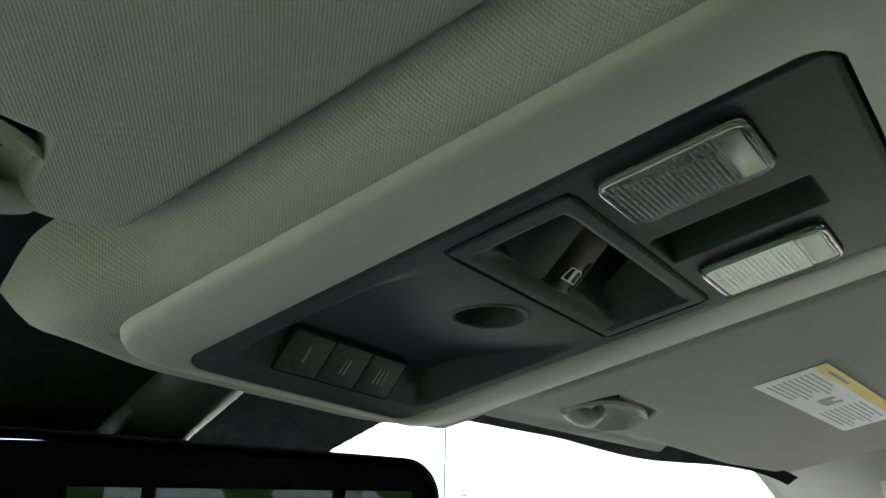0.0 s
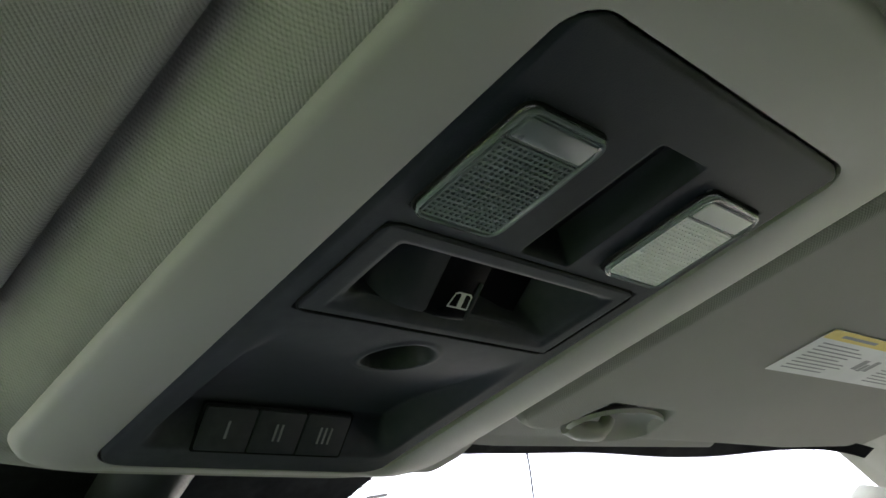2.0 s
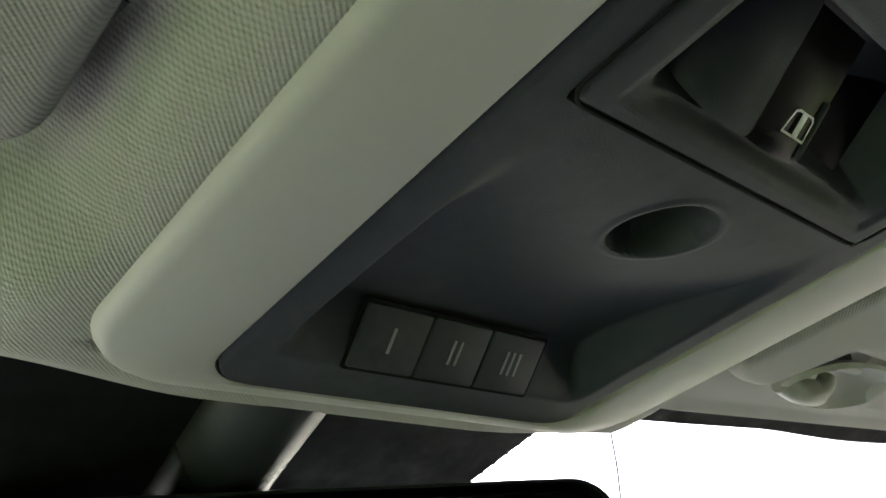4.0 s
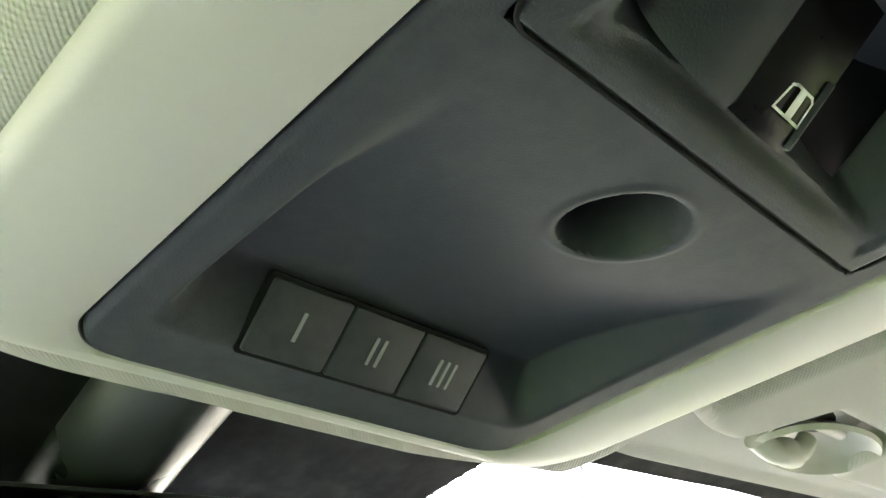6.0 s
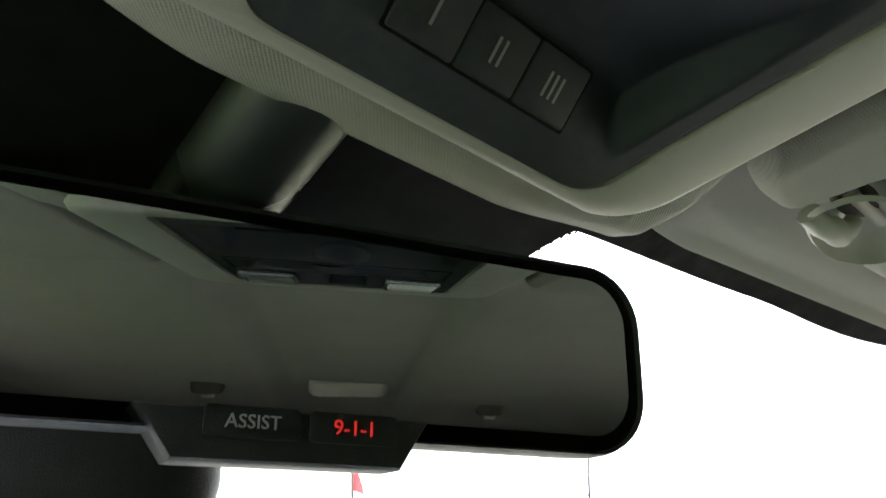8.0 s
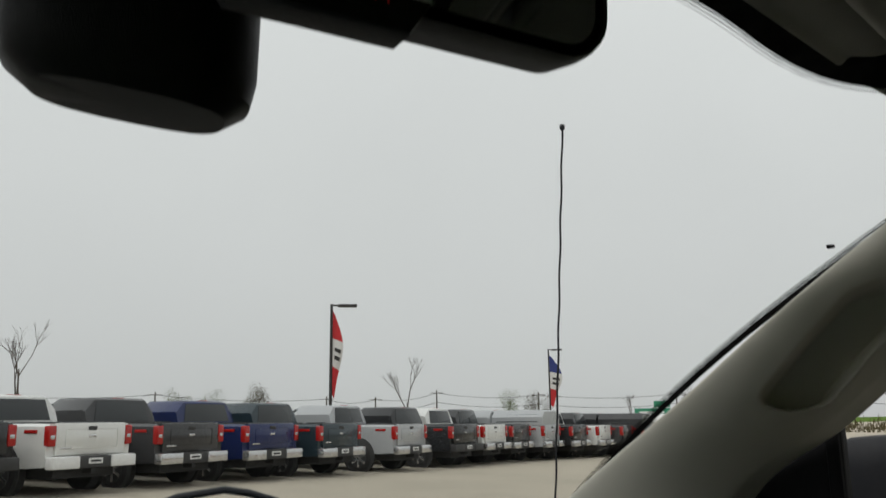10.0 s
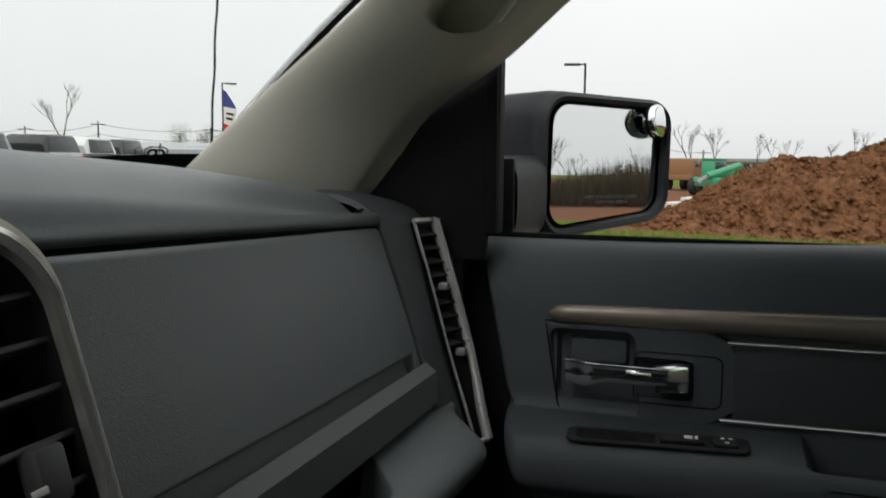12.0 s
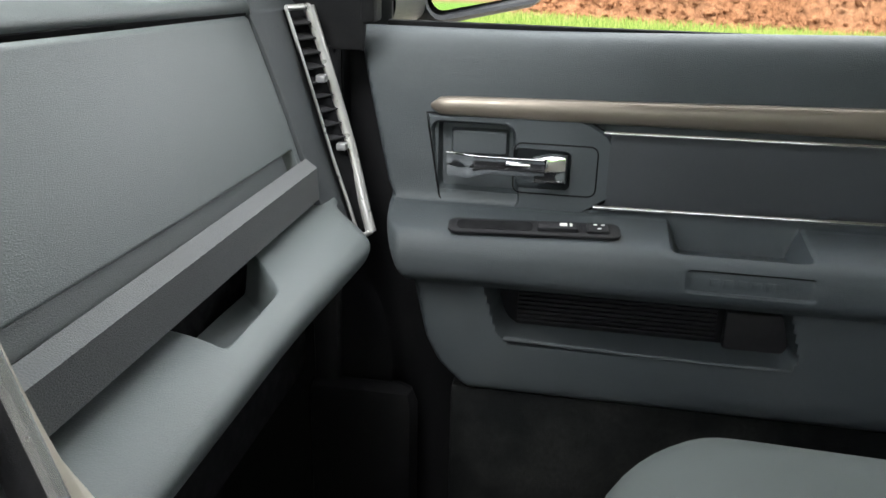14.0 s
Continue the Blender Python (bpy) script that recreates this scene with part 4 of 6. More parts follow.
# ---- passenger door ----
DOOR_ROWS = [(0.905, 1.268), (0.886, 1.2770), (0.869, 1.2760), (0.857, 1.268), (0.849, 1.250), (0.844, 1.222), (0.842, 1.19), (0.840, 1.14), (0.838, 1.089), (0.820, 1.0825), (0.785, 1.0785),
             (0.752, 1.0745), (0.739, 1.060), (0.737, 1.040), (0.742, 1.024), (0.758, 1.012), (0.776, 1.003), (0.778, 0.965), (0.780, 0.925), (0.785, 0.880), (0.795, 0.862), (0.83, 0.850)]


def door_front(z):
    return lerp([(0.60, 0.28), (0.865, 0.290), (0.90, 0.322), (0.93, 0.336), (1.0, 0.350), (1.06, 0.378), (1.10, 0.396), (1.27, 0.432), (1.4, 0.438)], z)


def round_mask(x, z, x0, x1, z0, z1, r, e):
    """1 inside a rectangle with rounded corners, 0 outside, gliding over e."""
    qx, qz = abs(x - (x0 + x1) / 2) - (x1 - x0) / 2 + r, abs(z - (z0 + z1) / 2) - (z1 - z0) / 2 + r
    away = math.hypot(max(qx, 0.0), max(qz, 0.0)) + min(max(qx, qz), 0.0) - r
    return 1 - smooth(away, -e, e)


def build_door():
    top = thing("passenger_door", "dark grey moulded passenger door panel with bronze and chrome strips", "door", (0.82, -0.1, 0.86))

    def surface(y, b):
        p = glide([(x, 0, z) for x, z in DOOR_ROWS], b)
        flat = glide([(0.905, 0, 1.268), (0.862, 0, 1.2745), (0.846, 0, 1.235), (0.838, 0, 1.098), (0.832, 0, 1.060), (0.80, 0, 1.01), (0.778, 0, 0.965), (0.785, 0, 0.88), (0.83, 0, 0.85)], b)
        front = smooth(y, 0.352, 0.400)
        if front > 0:
            p.x += (flat.x - p.x) * front * smooth(b, 0.3, 0.42) * (1 - smooth(b, 0.74, 0.80)) * 0.75
        z_rise = 0.012 * smooth(-y, -0.3, 0.3) * smooth(p.z, 1.1, 1.27)
        p.z += z_rise
        return p

    def at(a, b):
        y = 0.440 - 1.072 * a
        p = surface(y, b)
        y = min(y, door_front(p.z) if y > 0.27 else y)
        edge = smooth(y, door_front(p.z) - 0.014, door_front(p.z) + 0.001)
        p.x += 0.030 * edge ** 2
        # map pocket
        pk = round_mask(y - max(0.0, p.z - 0.94) * 0.3, p.z, -0.088, 0.240, 0.934, 1.03, 0.022, 0.003) * (1 - smooth(p.z, 0.999, 1.003))
        p.x += 0.050 * pk
        # nameplate's hollow on the armrest's face, and the pull cup in its top
        p.x += 0.003 * round_mask(y, p.z, -0.082, 0.046, 1.035, 1.059, 0.006, 0.0015)
        cup = smooth(y, -0.080, -0.066) * (1 - smooth(y, 0.045, 0.066)) * smooth(p.x, 0.748, 0.760) * (1 - smooth(p.x, 0.83, 0.836)) * (1 if 0.35 < b < 0.56 else 0)
        p.z -= 0.035 * cup
        # hollow behind the door handle
        hd = smooth(y, 0.138, 0.150) * (1 - smooth(y, 0.318, 0.330)) * smooth(p.z, 1.098, 1.104) * (1 - smooth(p.z, 1.172, 1.180))
        p.x += 0.040 * hd
        return Vector((p.x, y, p.z))

    panel = part("panel", sheet(at, 300, 240), M["door"], top)
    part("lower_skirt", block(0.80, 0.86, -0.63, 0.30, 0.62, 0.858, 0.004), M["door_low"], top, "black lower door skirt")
    part("window_seal", block(0.880, 0.892, -0.63, 0.40, 1.262, 1.2835, 0.002), M["gap"], top)

    # bronze rail above the handle
    def rail(a, b):
        y = 0.338 - 0.97 * a
        z0 = 1.1855 + 0.001 * a
        z1 = lerp([(-0.7, 1.224), (-0.15, 1.2185), (0.14, 1.2110), (0.30, 1.2075), (0.338, 1.2055)], y)
        end = math.sqrt(max(0.0, 1 - max(0.0, (y - 0.322) / 0.0165) ** 2))
        ang = math.pi * b
        z = (z0 + z1) / 2 + (z1 - z0) / 2 * math.cos(ang) * max(0.25, end)
        return Vector((0.8385 - 0.012 * math.sin(ang) ** 0.6 * end, y, z))

    part("bronze_rail", sheet(rail, 90, 14, flip=True), M["bronze"], top, "satin bronze rail")

    # chrome strips bounding the insert
    part("chrome_strip", tube([(0.8275, 0.142 - 0.775 * k / 20, 1.1775 + 0.007 * (k / 20)) for k in range(21)], 0.0024, 10), M["chrome"], top, "thin chrome strip")
    part("chrome_strip", tube([(0.8315, 0.147 - 0.78 * k / 20, 1.0905 + 0.010 * (k / 20)) for k in range(21)], 0.0032, 10), M["chrome"], top)

    def insert(a, b):
        y, z = 0.134 - 0.76 * a, 1.176 - 0.086 * b + 0.008 * a
        return Vector((0.8365 - 0.006 * (4 * b * (1 - b)) ** 0.5, y, z))

    part("insert_panel", sheet(insert, 20, 16), M["insert"], top, "dark padded insert")

    # handle escutcheon: a raised shield with a cup and a chrome lever
    yz = axes((0.8365, 0.0, 0.0), (0, -1, 0), (0, 0, 1))  # x runs towards the rear, z out of the door
    shield = [(0.3428, 1.1870), (0.1752, 1.1925), (0.1555, 1.1855), (0.1353, 1.1740), (0.1280, 1.1630), (0.1257, 1.1130), (0.1299, 1.0990), (0.1627, 1.0775), (0.3182, 1.0760), (0.3265, 1.0890)]

    def inside(y, z):
        """How far a place lies inside the shield's edges."""
        return min(((y1 - y0) * (z - z0) - (z1 - z0) * (y - y0)) / math.hypot(y1 - y0, z1 - z0) for (y0, z0), (y1, z1) in zip(shield, shield[1:] + shield[:1]))

    def escutcheon(a, b):
        y, z = 0.348 - 0.230 * a, 1.200 - 0.134 * b
        on = smooth(inside(y, z), -0.0005, 0.0035)
        recess = round_mask(y + (z - 1.13) * -0.10, z, 0.238, 0.330, 1.084, 1.177, 0.010, 0.003)
        pad_in = round_mask(y, z, 0.249, 0.314, 1.140, 1.168, 0.004, 0.0015)
        socket = round_mask(y, z, 0.1770, 0.240, 1.1085, 1.1515, 0.007, 0.0015)
        return Vector((0.8435 - 0.0115 * on + max(0.020 * recess - 0.009 * pad_in, 0.024 * socket), y, z))

    esc = part("handle_escutcheon", sheet(escutcheon, 220, 130), M["door"], top, "shield-shaped handle surround")
    edge_line = [Vector((0.8372, y0 + (y1 - y0) * k / 6, z0 + (z1 - z0) * k / 6)) for (y0, z0), (y1, z1) in zip(shield, shield[1:] + shield[:1]) for k in range(6)]
    part("shield_gap", tube(edge_line, 0.0011, 6, closed=True), M["gap"], esc)
    part("cup_groove", tube([(0.8318, y, z) for y, z in rounded(0.094, 0.058, 0.009, 5, 0.193, 1.1305)], 0.0008, 6, closed=True), M["gap"], esc)

    def lever(a, b):
        x = -0.3155 + 0.112 * a
        tall = 0.0165 - 0.0040 * smooth(a, 0.15, 0.45)
        ang = 2 * math.pi * b
        c, s = math.cos(ang), math.sin(ang)
        mid = 1.1315 + 0.0035 * smooth(a, 0.15, 0.45)
        return yz @ Vector((x, mid + tall * math.copysign(abs(s) ** 0.5, s), 0.010 + 0.010 * smooth(a, 0.0, 0.3) + 0.005 * math.copysign(abs(c) ** 0.6, c) + 0.007 * s))

    handle = part("door_handle", sheet(lever, 40, 32, flip=True), M["chrome"], top, "chrome pull lever")
    part("lever_foot", prism([(-0.218, 1.1470), (-0.194, 1.1515), (-0.180, 1.1500), (-0.180, 1.1190), (-0.216, 1.1175)], 0.021, yz @ Matrix.Translation((0, 0, 0.001)), 0.004), M["chrome"], handle)
    part("lock_tab", block(-0.014, 0.014, -0.003, 0.003, 0.018, 0.0285, 0.0015, yz @ Matrix.Translation((-0.233, 1.1385, 0))), M["chrome"], handle)

    # window switch plate on the armrest
    sw = axes((0.7670, 0.209, 1.0795), (0.075, -1.0, 0.012), (1.0, 0.08, 0.20))
    plate = part("switch_plate", prism(rounded(0.186, 0.030, 0.010), 0.004, sw, 0.0015), M["black"], top, "black window switch plate")
    # flat black patch painted in place of a dark recess
    part("switch_well_dark", prism(rounded(0.082, 0.018, 0.006), 0.0006, sw @ Matrix.Translation((-0.042, 0, 0.004))), M["gap"], plate)
    part("window_switch", block(-0.022, 0.022, -0.008, 0.008, 0.002, 0.0085, 0.002, sw @ Matrix.Translation((0.026, 0, 0))), M["black"], plate)
    part("lock_switch", block(-0.012, 0.012, -0.009, 0.009, 0.002, 0.0075, 0.002, sw @ Matrix.Translation((0.069, 0, 0))), M["black"], plate)
    for x, w in ((0.032, 0.008), (0.040, 0.003)):
        part("switch_mark", block(-w / 2, w / 2, -0.003, 0.003, 0.0084, 0.0089, 0, sw @ Matrix.Translation((x, 0, 0))), M["symbol"], plate, "", False)
    for x, yy in ((0.066, 0.004), (0.074, 0.004), (0.070, -0.004)):
        part("switch_mark", block(-0.002, 0.002, -0.001, 0.001, 0.0074, 0.0079, 0, sw @ Matrix.Translation((x, yy, 0))), M["symbol"], plate, "", False)

    # raised letters on the nameplate, too worn to read
    name = part("nameplate", block(0.7405, 0.7435, -0.081, 0.045, 1.0365, 1.0575, 0.001), M["door"], top, "recessed dark nameplate")
    part("plate_groove", tube([(0.7402, y, z) for y, z in rounded(0.130, 0.0245, 0.006, 5, -0.018, 1.047)], 0.0011, 6, closed=True), M["gap"], name)
    for k in range(5):
        y = 0.018 - 0.014 * k
        part("letter_bar", block(0.7395, 0.7410, y - 0.005, y + 0.005, 1.0430, 1.0515, 0.0005), M["door"], name)

    # ribbed mat inside the pocket
    for k in range(9):
        z = 0.944 + 0.0058 * k
        part("pocket_rib", block(0.8215, 0.8275, -0.005, 0.225, z, z + 0.0028, 0.0008), M["black"], top)
    # near-black sheet that puts the pocket's shade into colour
    part("pocket_dark_back", block(0.827, 0.832, -0.10, 0.25, 0.92, 1.004), M["gap"], top)
    part("bottle_holder", block(0.812, 0.826, -0.085, -0.012, 0.936, 0.985, 0.006), M["black"], top)
    part("pocket_lip", tube([(0.7795, 0.236, 0.9395), (0.778, 0.10, 0.936), (0.7775, -0.02, 0.9345), (0.778, -0.083, 0.9345)], 0.0028, 8), M["door"], top)


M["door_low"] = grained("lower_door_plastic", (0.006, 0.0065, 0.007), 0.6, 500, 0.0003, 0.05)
M["insert"] = grained("insert_vinyl", (0.030, 0.034, 0.040), 0.6, 700, 0.0003, 0.03)
build_door()


# ---- corner of the door window, and the outer mirror ----
def build_sail():
    rows = [(0.66, 1.335), (0.57, 1.420), (0.50, 1.470), (0.42, 1.520), (0.396, 1.520), (0.398, 1.290), (0.404, 1.284), (0.411, 1.283), (0.4135, 1.255), (0.446, 1.255), (0.450, 1.20), (0.66, 1.20)]
    m = axes((0.832, 0, 0), (0, -1, 0), (0, 0, 1))
    sail = part("trim_sail", prism([(-y, z) for y, z in rows], 0.012, m, 0.002), M["gap_black"], None)
    tagged(sail, "black corner panel in front of the door window", "corner panel", kind="structure")
    post = part("trim_post", block(0.815, 0.850, 0.398, 0.414, 1.285, 1.49, 0.004), M["gap_black"], None)
    tagged(post, "black upright bar between corner panel and door window", "window post", kind="structure")
    cheek = part("trim_jamb", block(0.812, 0.872, 0.446, 0.482, 0.75, 1.262, 0.011), M["black"], None)
    tagged(cheek, "dark plastic jamb trim between dashboard and door", "jamb trim", kind="structure")
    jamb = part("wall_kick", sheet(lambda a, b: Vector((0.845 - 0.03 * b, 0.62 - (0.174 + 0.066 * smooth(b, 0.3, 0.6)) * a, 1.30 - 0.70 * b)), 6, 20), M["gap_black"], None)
    tagged(jamb, "black kick panel beside the footwell", "panel", kind="structure")


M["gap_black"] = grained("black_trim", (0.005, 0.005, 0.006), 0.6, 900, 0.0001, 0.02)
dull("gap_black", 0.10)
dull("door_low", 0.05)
build_sail()

SIDE = axes((1.130, 0.318, 1.376), (0.702, -0.712, 0.0), (0.02, 0.02, 1))


def build_side_mirror():
    top = thing("side_mirror", "large black folding door mirror with a round stick-on spot mirror", "side mirror", (1.0, 0.42, 1.27))

    def ring(grow):
        pts = []
        for x, y in rounded(0.205 + grow, 0.160 + grow, 0.028 + grow * 0.4, 6):
            tall = 1.03 - 0.085 * (x / 0.1)
            pts.append((x + 0.003 * (y / 0.08), y * tall - 0.009 + 0.004 * (x / 0.1)))
        return pts

    rows = [(0.0, -0.004), (0.006, 0.008), (0.016, 0.011), (0.028, 0.004), (0.032, -0.012), (0.026, -0.045), (-0.01, -0.085), (-0.09, -0.115), (-0.19, -0.122)]
    count = len(ring(0))

    def shell(a, b):
        k = b * (len(rows) - 1)
        i = min(len(rows) - 2, int(k))
        g = rows[i][0] + (rows[i + 1][0] - rows[i][0]) * (k - i)
        d = rows[i][1] + (rows[i + 1][1] - rows[i][1]) * (k - i)
        if g >= -0.02:
            x, y = ring(g)[round(a * count) % count]
        else:
            x, y = ring(0)[round(a * count) % count]
            f = 1 - (-g) / 0.20
            x, y = x * f - 0.02 * (1 - f), y * f
        x += 1.25 * d * smooth(-x, -0.02, 0.08) if d < 0 else 0.0
        return SIDE @ Vector((x, y, d))

    part("housing", sheet(shell, count, 24, close_u=True), M["shell"], top, "satin black shell")
    glass_m = SIDE @ Matrix.Translation((0.0, 0.0, 0.0)) @ pose(0, 0, 0, 1.0, 4.5, 0)
    glass = part("mirror_glass", prism([(x * 0.97, y * 0.965) for x, y in ring(0)], 0.001, glass_m), M["mirror"], top, "flat mirror glass", False)
    for text, yy in (("OBJECTS IN MIRROR ARE CLOSER", -0.058), ("THAN THEY APPEAR", -0.066)):
        part("etched_words", letters(text, 0.0068, glass_m @ Matrix.Translation((0.012, yy, 0.0012)), 0.0001), M["etch"], glass, "etched grey words", False)
    spot_m = SIDE @ Matrix.Translation((0.078, 0.052, 0.001)) @ pose(0, 0, 0, -4, 26, 0)
    spot = part("spot_mirror", disc(0.0245, 0.019, spot_m, 0.003, 40), M["chrome"], top, "round chrome-rimmed spot mirror")

    def dome(a, b):
        r = 0.0215 * b
        return spot_m @ Vector((r * math.cos(2 * math.pi * a), r * math.sin(2 * math.pi * a), 0.0195 + 0.004 * (1 - b * b)))

    part("convex_glass", sheet(dome, 32, 8, close_u=True), M["mirror"], spot)
    part("spot_band", disc(0.0250, 0.004, spot_m @ Matrix.Translation((0, 0, 0.006)), 0.0005, 40), M["gap"], spot)

    def foot(a, b):
        ang = 2 * math.pi * a
        c, s = math.cos(ang), math.sin(ang)
        y = 0.435 + 0.040 * math.copysign(abs(c) ** 0.5, c)
        z = 1.322 + (0.052 + 0.004 * b) * math.copysign(abs(s) ** 0.5, s)
        return Vector((0.905 + 0.14 * b, y - 0.03 * b * 0.3, z))

    part("mirror_foot", sheet(foot, 40, 4, close_u=True), M["shell"], top)
    part("foot_cap", block(0.900, 0.912, 0.398, 0.475, 1.268, 1.374, 0.005), M["shell"], top)


M["shell"] = grained("mirror_shell", (0.016, 0.017, 0.021), 0.42, 1400, 0.0001, 0.04)
dull("shell", 0.25)
M["etch"] = smooth_paint("etched_print", (0.10, 0.10, 0.10), 0.6)
build_side_mirror()


# ---- the rest of the cab, which closes it ----
def wall(name, boxes, material, label, category):
    bm = bmesh.new()
    for b in boxes:
        one = block(*b)
        tmp = bpy.data.meshes.new("w")
        one.to_mesh(tmp)
        one.free()
        bm.from_mesh(tmp)
    return tagged(part(name, bm, material, None, "", False), label, category, kind="structure")


wall("floor", [(-0.88, 0.88, -1.80, 1.0, 0.58, 0.62)], M["carpet"], "dark carpeted cab floor", "floor")
wall("wall_jamb", [(0.876, 0.91, 0.25, 0.446, 0.60, 1.258), (0.846, 0.91, 0.444, 0.66, 0.60, 1.288), (0.846, 0.91, 0.66, 0.86, 0.60, 1.258)], M["gap_black"], "black door jamb at the footwell", "wall")
wall("wall_firewall", [(-0.88, 0.88, 0.86, 0.90, 0.60, 1.32)], M["gap_black"], "black firewall below the dash", "wall")
wall("wall_right_rear", [(0.845, 0.90, -1.80, -0.64, 0.60, 1.285), (0.845, 0.90, -1.80, -0.64, 1.665, 1.80), (0.82, 0.90, -0.70, -0.52, 1.27, 1.70), (0.80, 0.90, -1.80, -1.45, 1.28, 1.70), (0.70, 0.90, -0.72, 0.12, 1.675, 1.80)], M["pillar"], "beige rear door wall and roof rail", "wall")
wall("wall_left", [(-0.90, -0.845, -1.80, -0.60, 0.60, 1.285), (-0.90, -0.80, -0.60, 0.62, 0.55, 1.268), (-0.90, -0.70, -1.80, 0.12, 1.675, 1.80), (-0.90, -0.82, -0.70, -0.52, 1.27, 1.70), (-0.90, -0.80, -1.80, -1.45, 1.28, 1.70)], M["pillar"], "beige side wall of the cab below its windows", "wall")
wall("wall_rear", [(-0.90, 0.90, -1.85, -1.80, 0.60, 1.32), (-0.90, 0.90, -1.85, -1.80, 1.735, 1.86), (-0.90, -0.50, -1.85, -1.80, 1.31, 1.74), (0.50, 0.90, -1.85, -1.80, 1.31, 1.74), (-0.29, -0.255, -1.84, -1.79, 1.31, 1.74), (0.255, 0.29, -1.84, -1.79, 1.31, 1.74)], M["gap_black"], "dark rear cab wall with its window", "wall")
wall("roof_skin", [(-0.92, 0.92, -1.86, 0.20, 1.865, 1.875)], M["shell"], "black outer roof skin", "roof")
roof_edge = [(0.70 * k / 12, 0.335 - 0.064 * (k / 12) ** 2) for k in range(-12, 13)] + [(0.70, 0.20), (-0.70, 0.20)]
tagged(part("roof_front", prism(roof_edge, 0.01, Matrix.Translation((0, 0, 1.80))), M["shell"], None, "", False), "black outer roof edge over the windscreen", "roof", kind="structure")


def build_seat(x):
    top = thing("passenger_seat" if x > 0 else "driver_seat", "dark grey cloth seat with soft side bolsters", "seat", (x, -0.2, 0.62), "front seats")

    def cushion(a, b):
        ang = 2 * math.pi * b
        c, s = math.cos(ang), math.sin(ang)
        y = 0.128 - 0.585 * a
        tall = 0.085 * (0.55 + 0.45 * smooth(a, 0.0, 0.2))
        px = math.copysign(abs(c) ** 0.6, c) * 0.238 * (0.50 + 0.50 * math.sqrt(max(0.0, 1 - (1 - min(a / 0.24, 1.0)) ** 2)))
        pz = math.copysign(abs(s) ** 0.6, s) * tall
        bolster = 0.025 * smooth(abs(px), 0.13, 0.22) * (1 if s > 0 else 0)
        return Vector((x + px, y, 0.85 + pz + bolster - 0.015 * a))

    part("cushion", sheet(cushion, 40, 48), M["seat"], top)

    def back(a, b):
        ang = 2 * math.pi * b
        c, s = math.cos(ang), math.sin(ang)
        z = 0.92 + 0.62 * a
        px = math.copysign(abs(c) ** 0.6, c) * (0.25 - 0.04 * a)
        py = math.copysign(abs(s) ** 0.6, s) * 0.07 * (1 - 0.5 * smooth(a, 0.9, 1.0))
        return Vector((x + px, -0.50 - 0.16 * a + py, z))

    part("backrest", sheet(back, 30, 48), M["seat"], top)
    part("base", block(x - 0.22, x + 0.22, -0.42, 0.06, 0.62, 0.78, 0.02), M["gap_black"], top)


build_seat(0.42)

# rear dome lamp and coat hooks, which the inner mirror shows
def on_liner(u, v):
    return Matrix.Translation(roof(u, v, liner_height(u, v) - 0.002)) @ pose(0, 0, 0, 180 - 36, 0, -2)


dm = on_liner(0.002, -0.985)
dome = thing("dome_lamp", "oblong clear dome lamp in the rear headliner", "dome lamp", dm.translation)
part("lamp_body", prism(rounded(0.15, 0.064, 0.024), 0.030, dm @ Matrix.Translation((0, 0, -0.022)), 0.004), M["beige"], dome)
part("lamp_lens", prism(rounded(0.120, 0.036, 0.014), 0.004, dm @ Matrix.Translation((0, 0, 0.0075)), 0.001), M["pad"], dome, "frosted lens")
for hu, hv in ((-0.251, -0.935), (0.285, -1.040)):
    hm = on_liner(hu, hv)
    hook = thing("coat_hook", "small beige coat hook on the rear headliner", "coat hook", hm.translation, "coat hooks")
    part("plate", prism(rounded(0.060, 0.046, 0.016), 0.026, hm @ Matrix.Translation((0, 0, -0.020)), 0.002), M["socket"], hook)
    part("hook", tube([hm @ Vector(q) for q in ((-0.012, 0, 0.004), (-0.008, -0.006, 0.020), (0.008, -0.006, 0.020), (0.012, 0, 0.004))], 0.0045, 8), M["beige"], hook)
for n, x in enumerate((0.868, -0.872)):
    pane = part("window_" + str(3 + n), block(x, x + 0.004, -1.46, -0.69, 1.27, 1.68), M["tint"], None)
    tagged(pane, "dark tinted rear door window", "window", kind="structure")
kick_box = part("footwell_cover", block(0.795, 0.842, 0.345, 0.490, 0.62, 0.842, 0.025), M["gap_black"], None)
tagged(kick_box, "rounded black plastic cover low in the footwell", "cover")
rear_glass = part("window_2", block(-0.51, 0.51, -1.828, -1.824, 1.315, 1.738), M["tint"], None)
rear_glass.visible_shadow = False
tagged(rear_glass, "dark tinted rear cab window with a sliding pane", "window", kind="structure")


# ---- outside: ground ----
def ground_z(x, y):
    """The lot falls gently to the right and rises ahead, and levels out far off; an unseen grassy rise is added on the
    driver's side to cut and green the side light.
    """
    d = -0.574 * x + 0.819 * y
    shade_bank = 2.4 * smooth(-x, 3.2, 9.5) * smooth(y, -34, -20) * (1 - smooth(y, 8, 14))
    return 0.030 * 30 * math.tanh(d / 30) + shade_bank


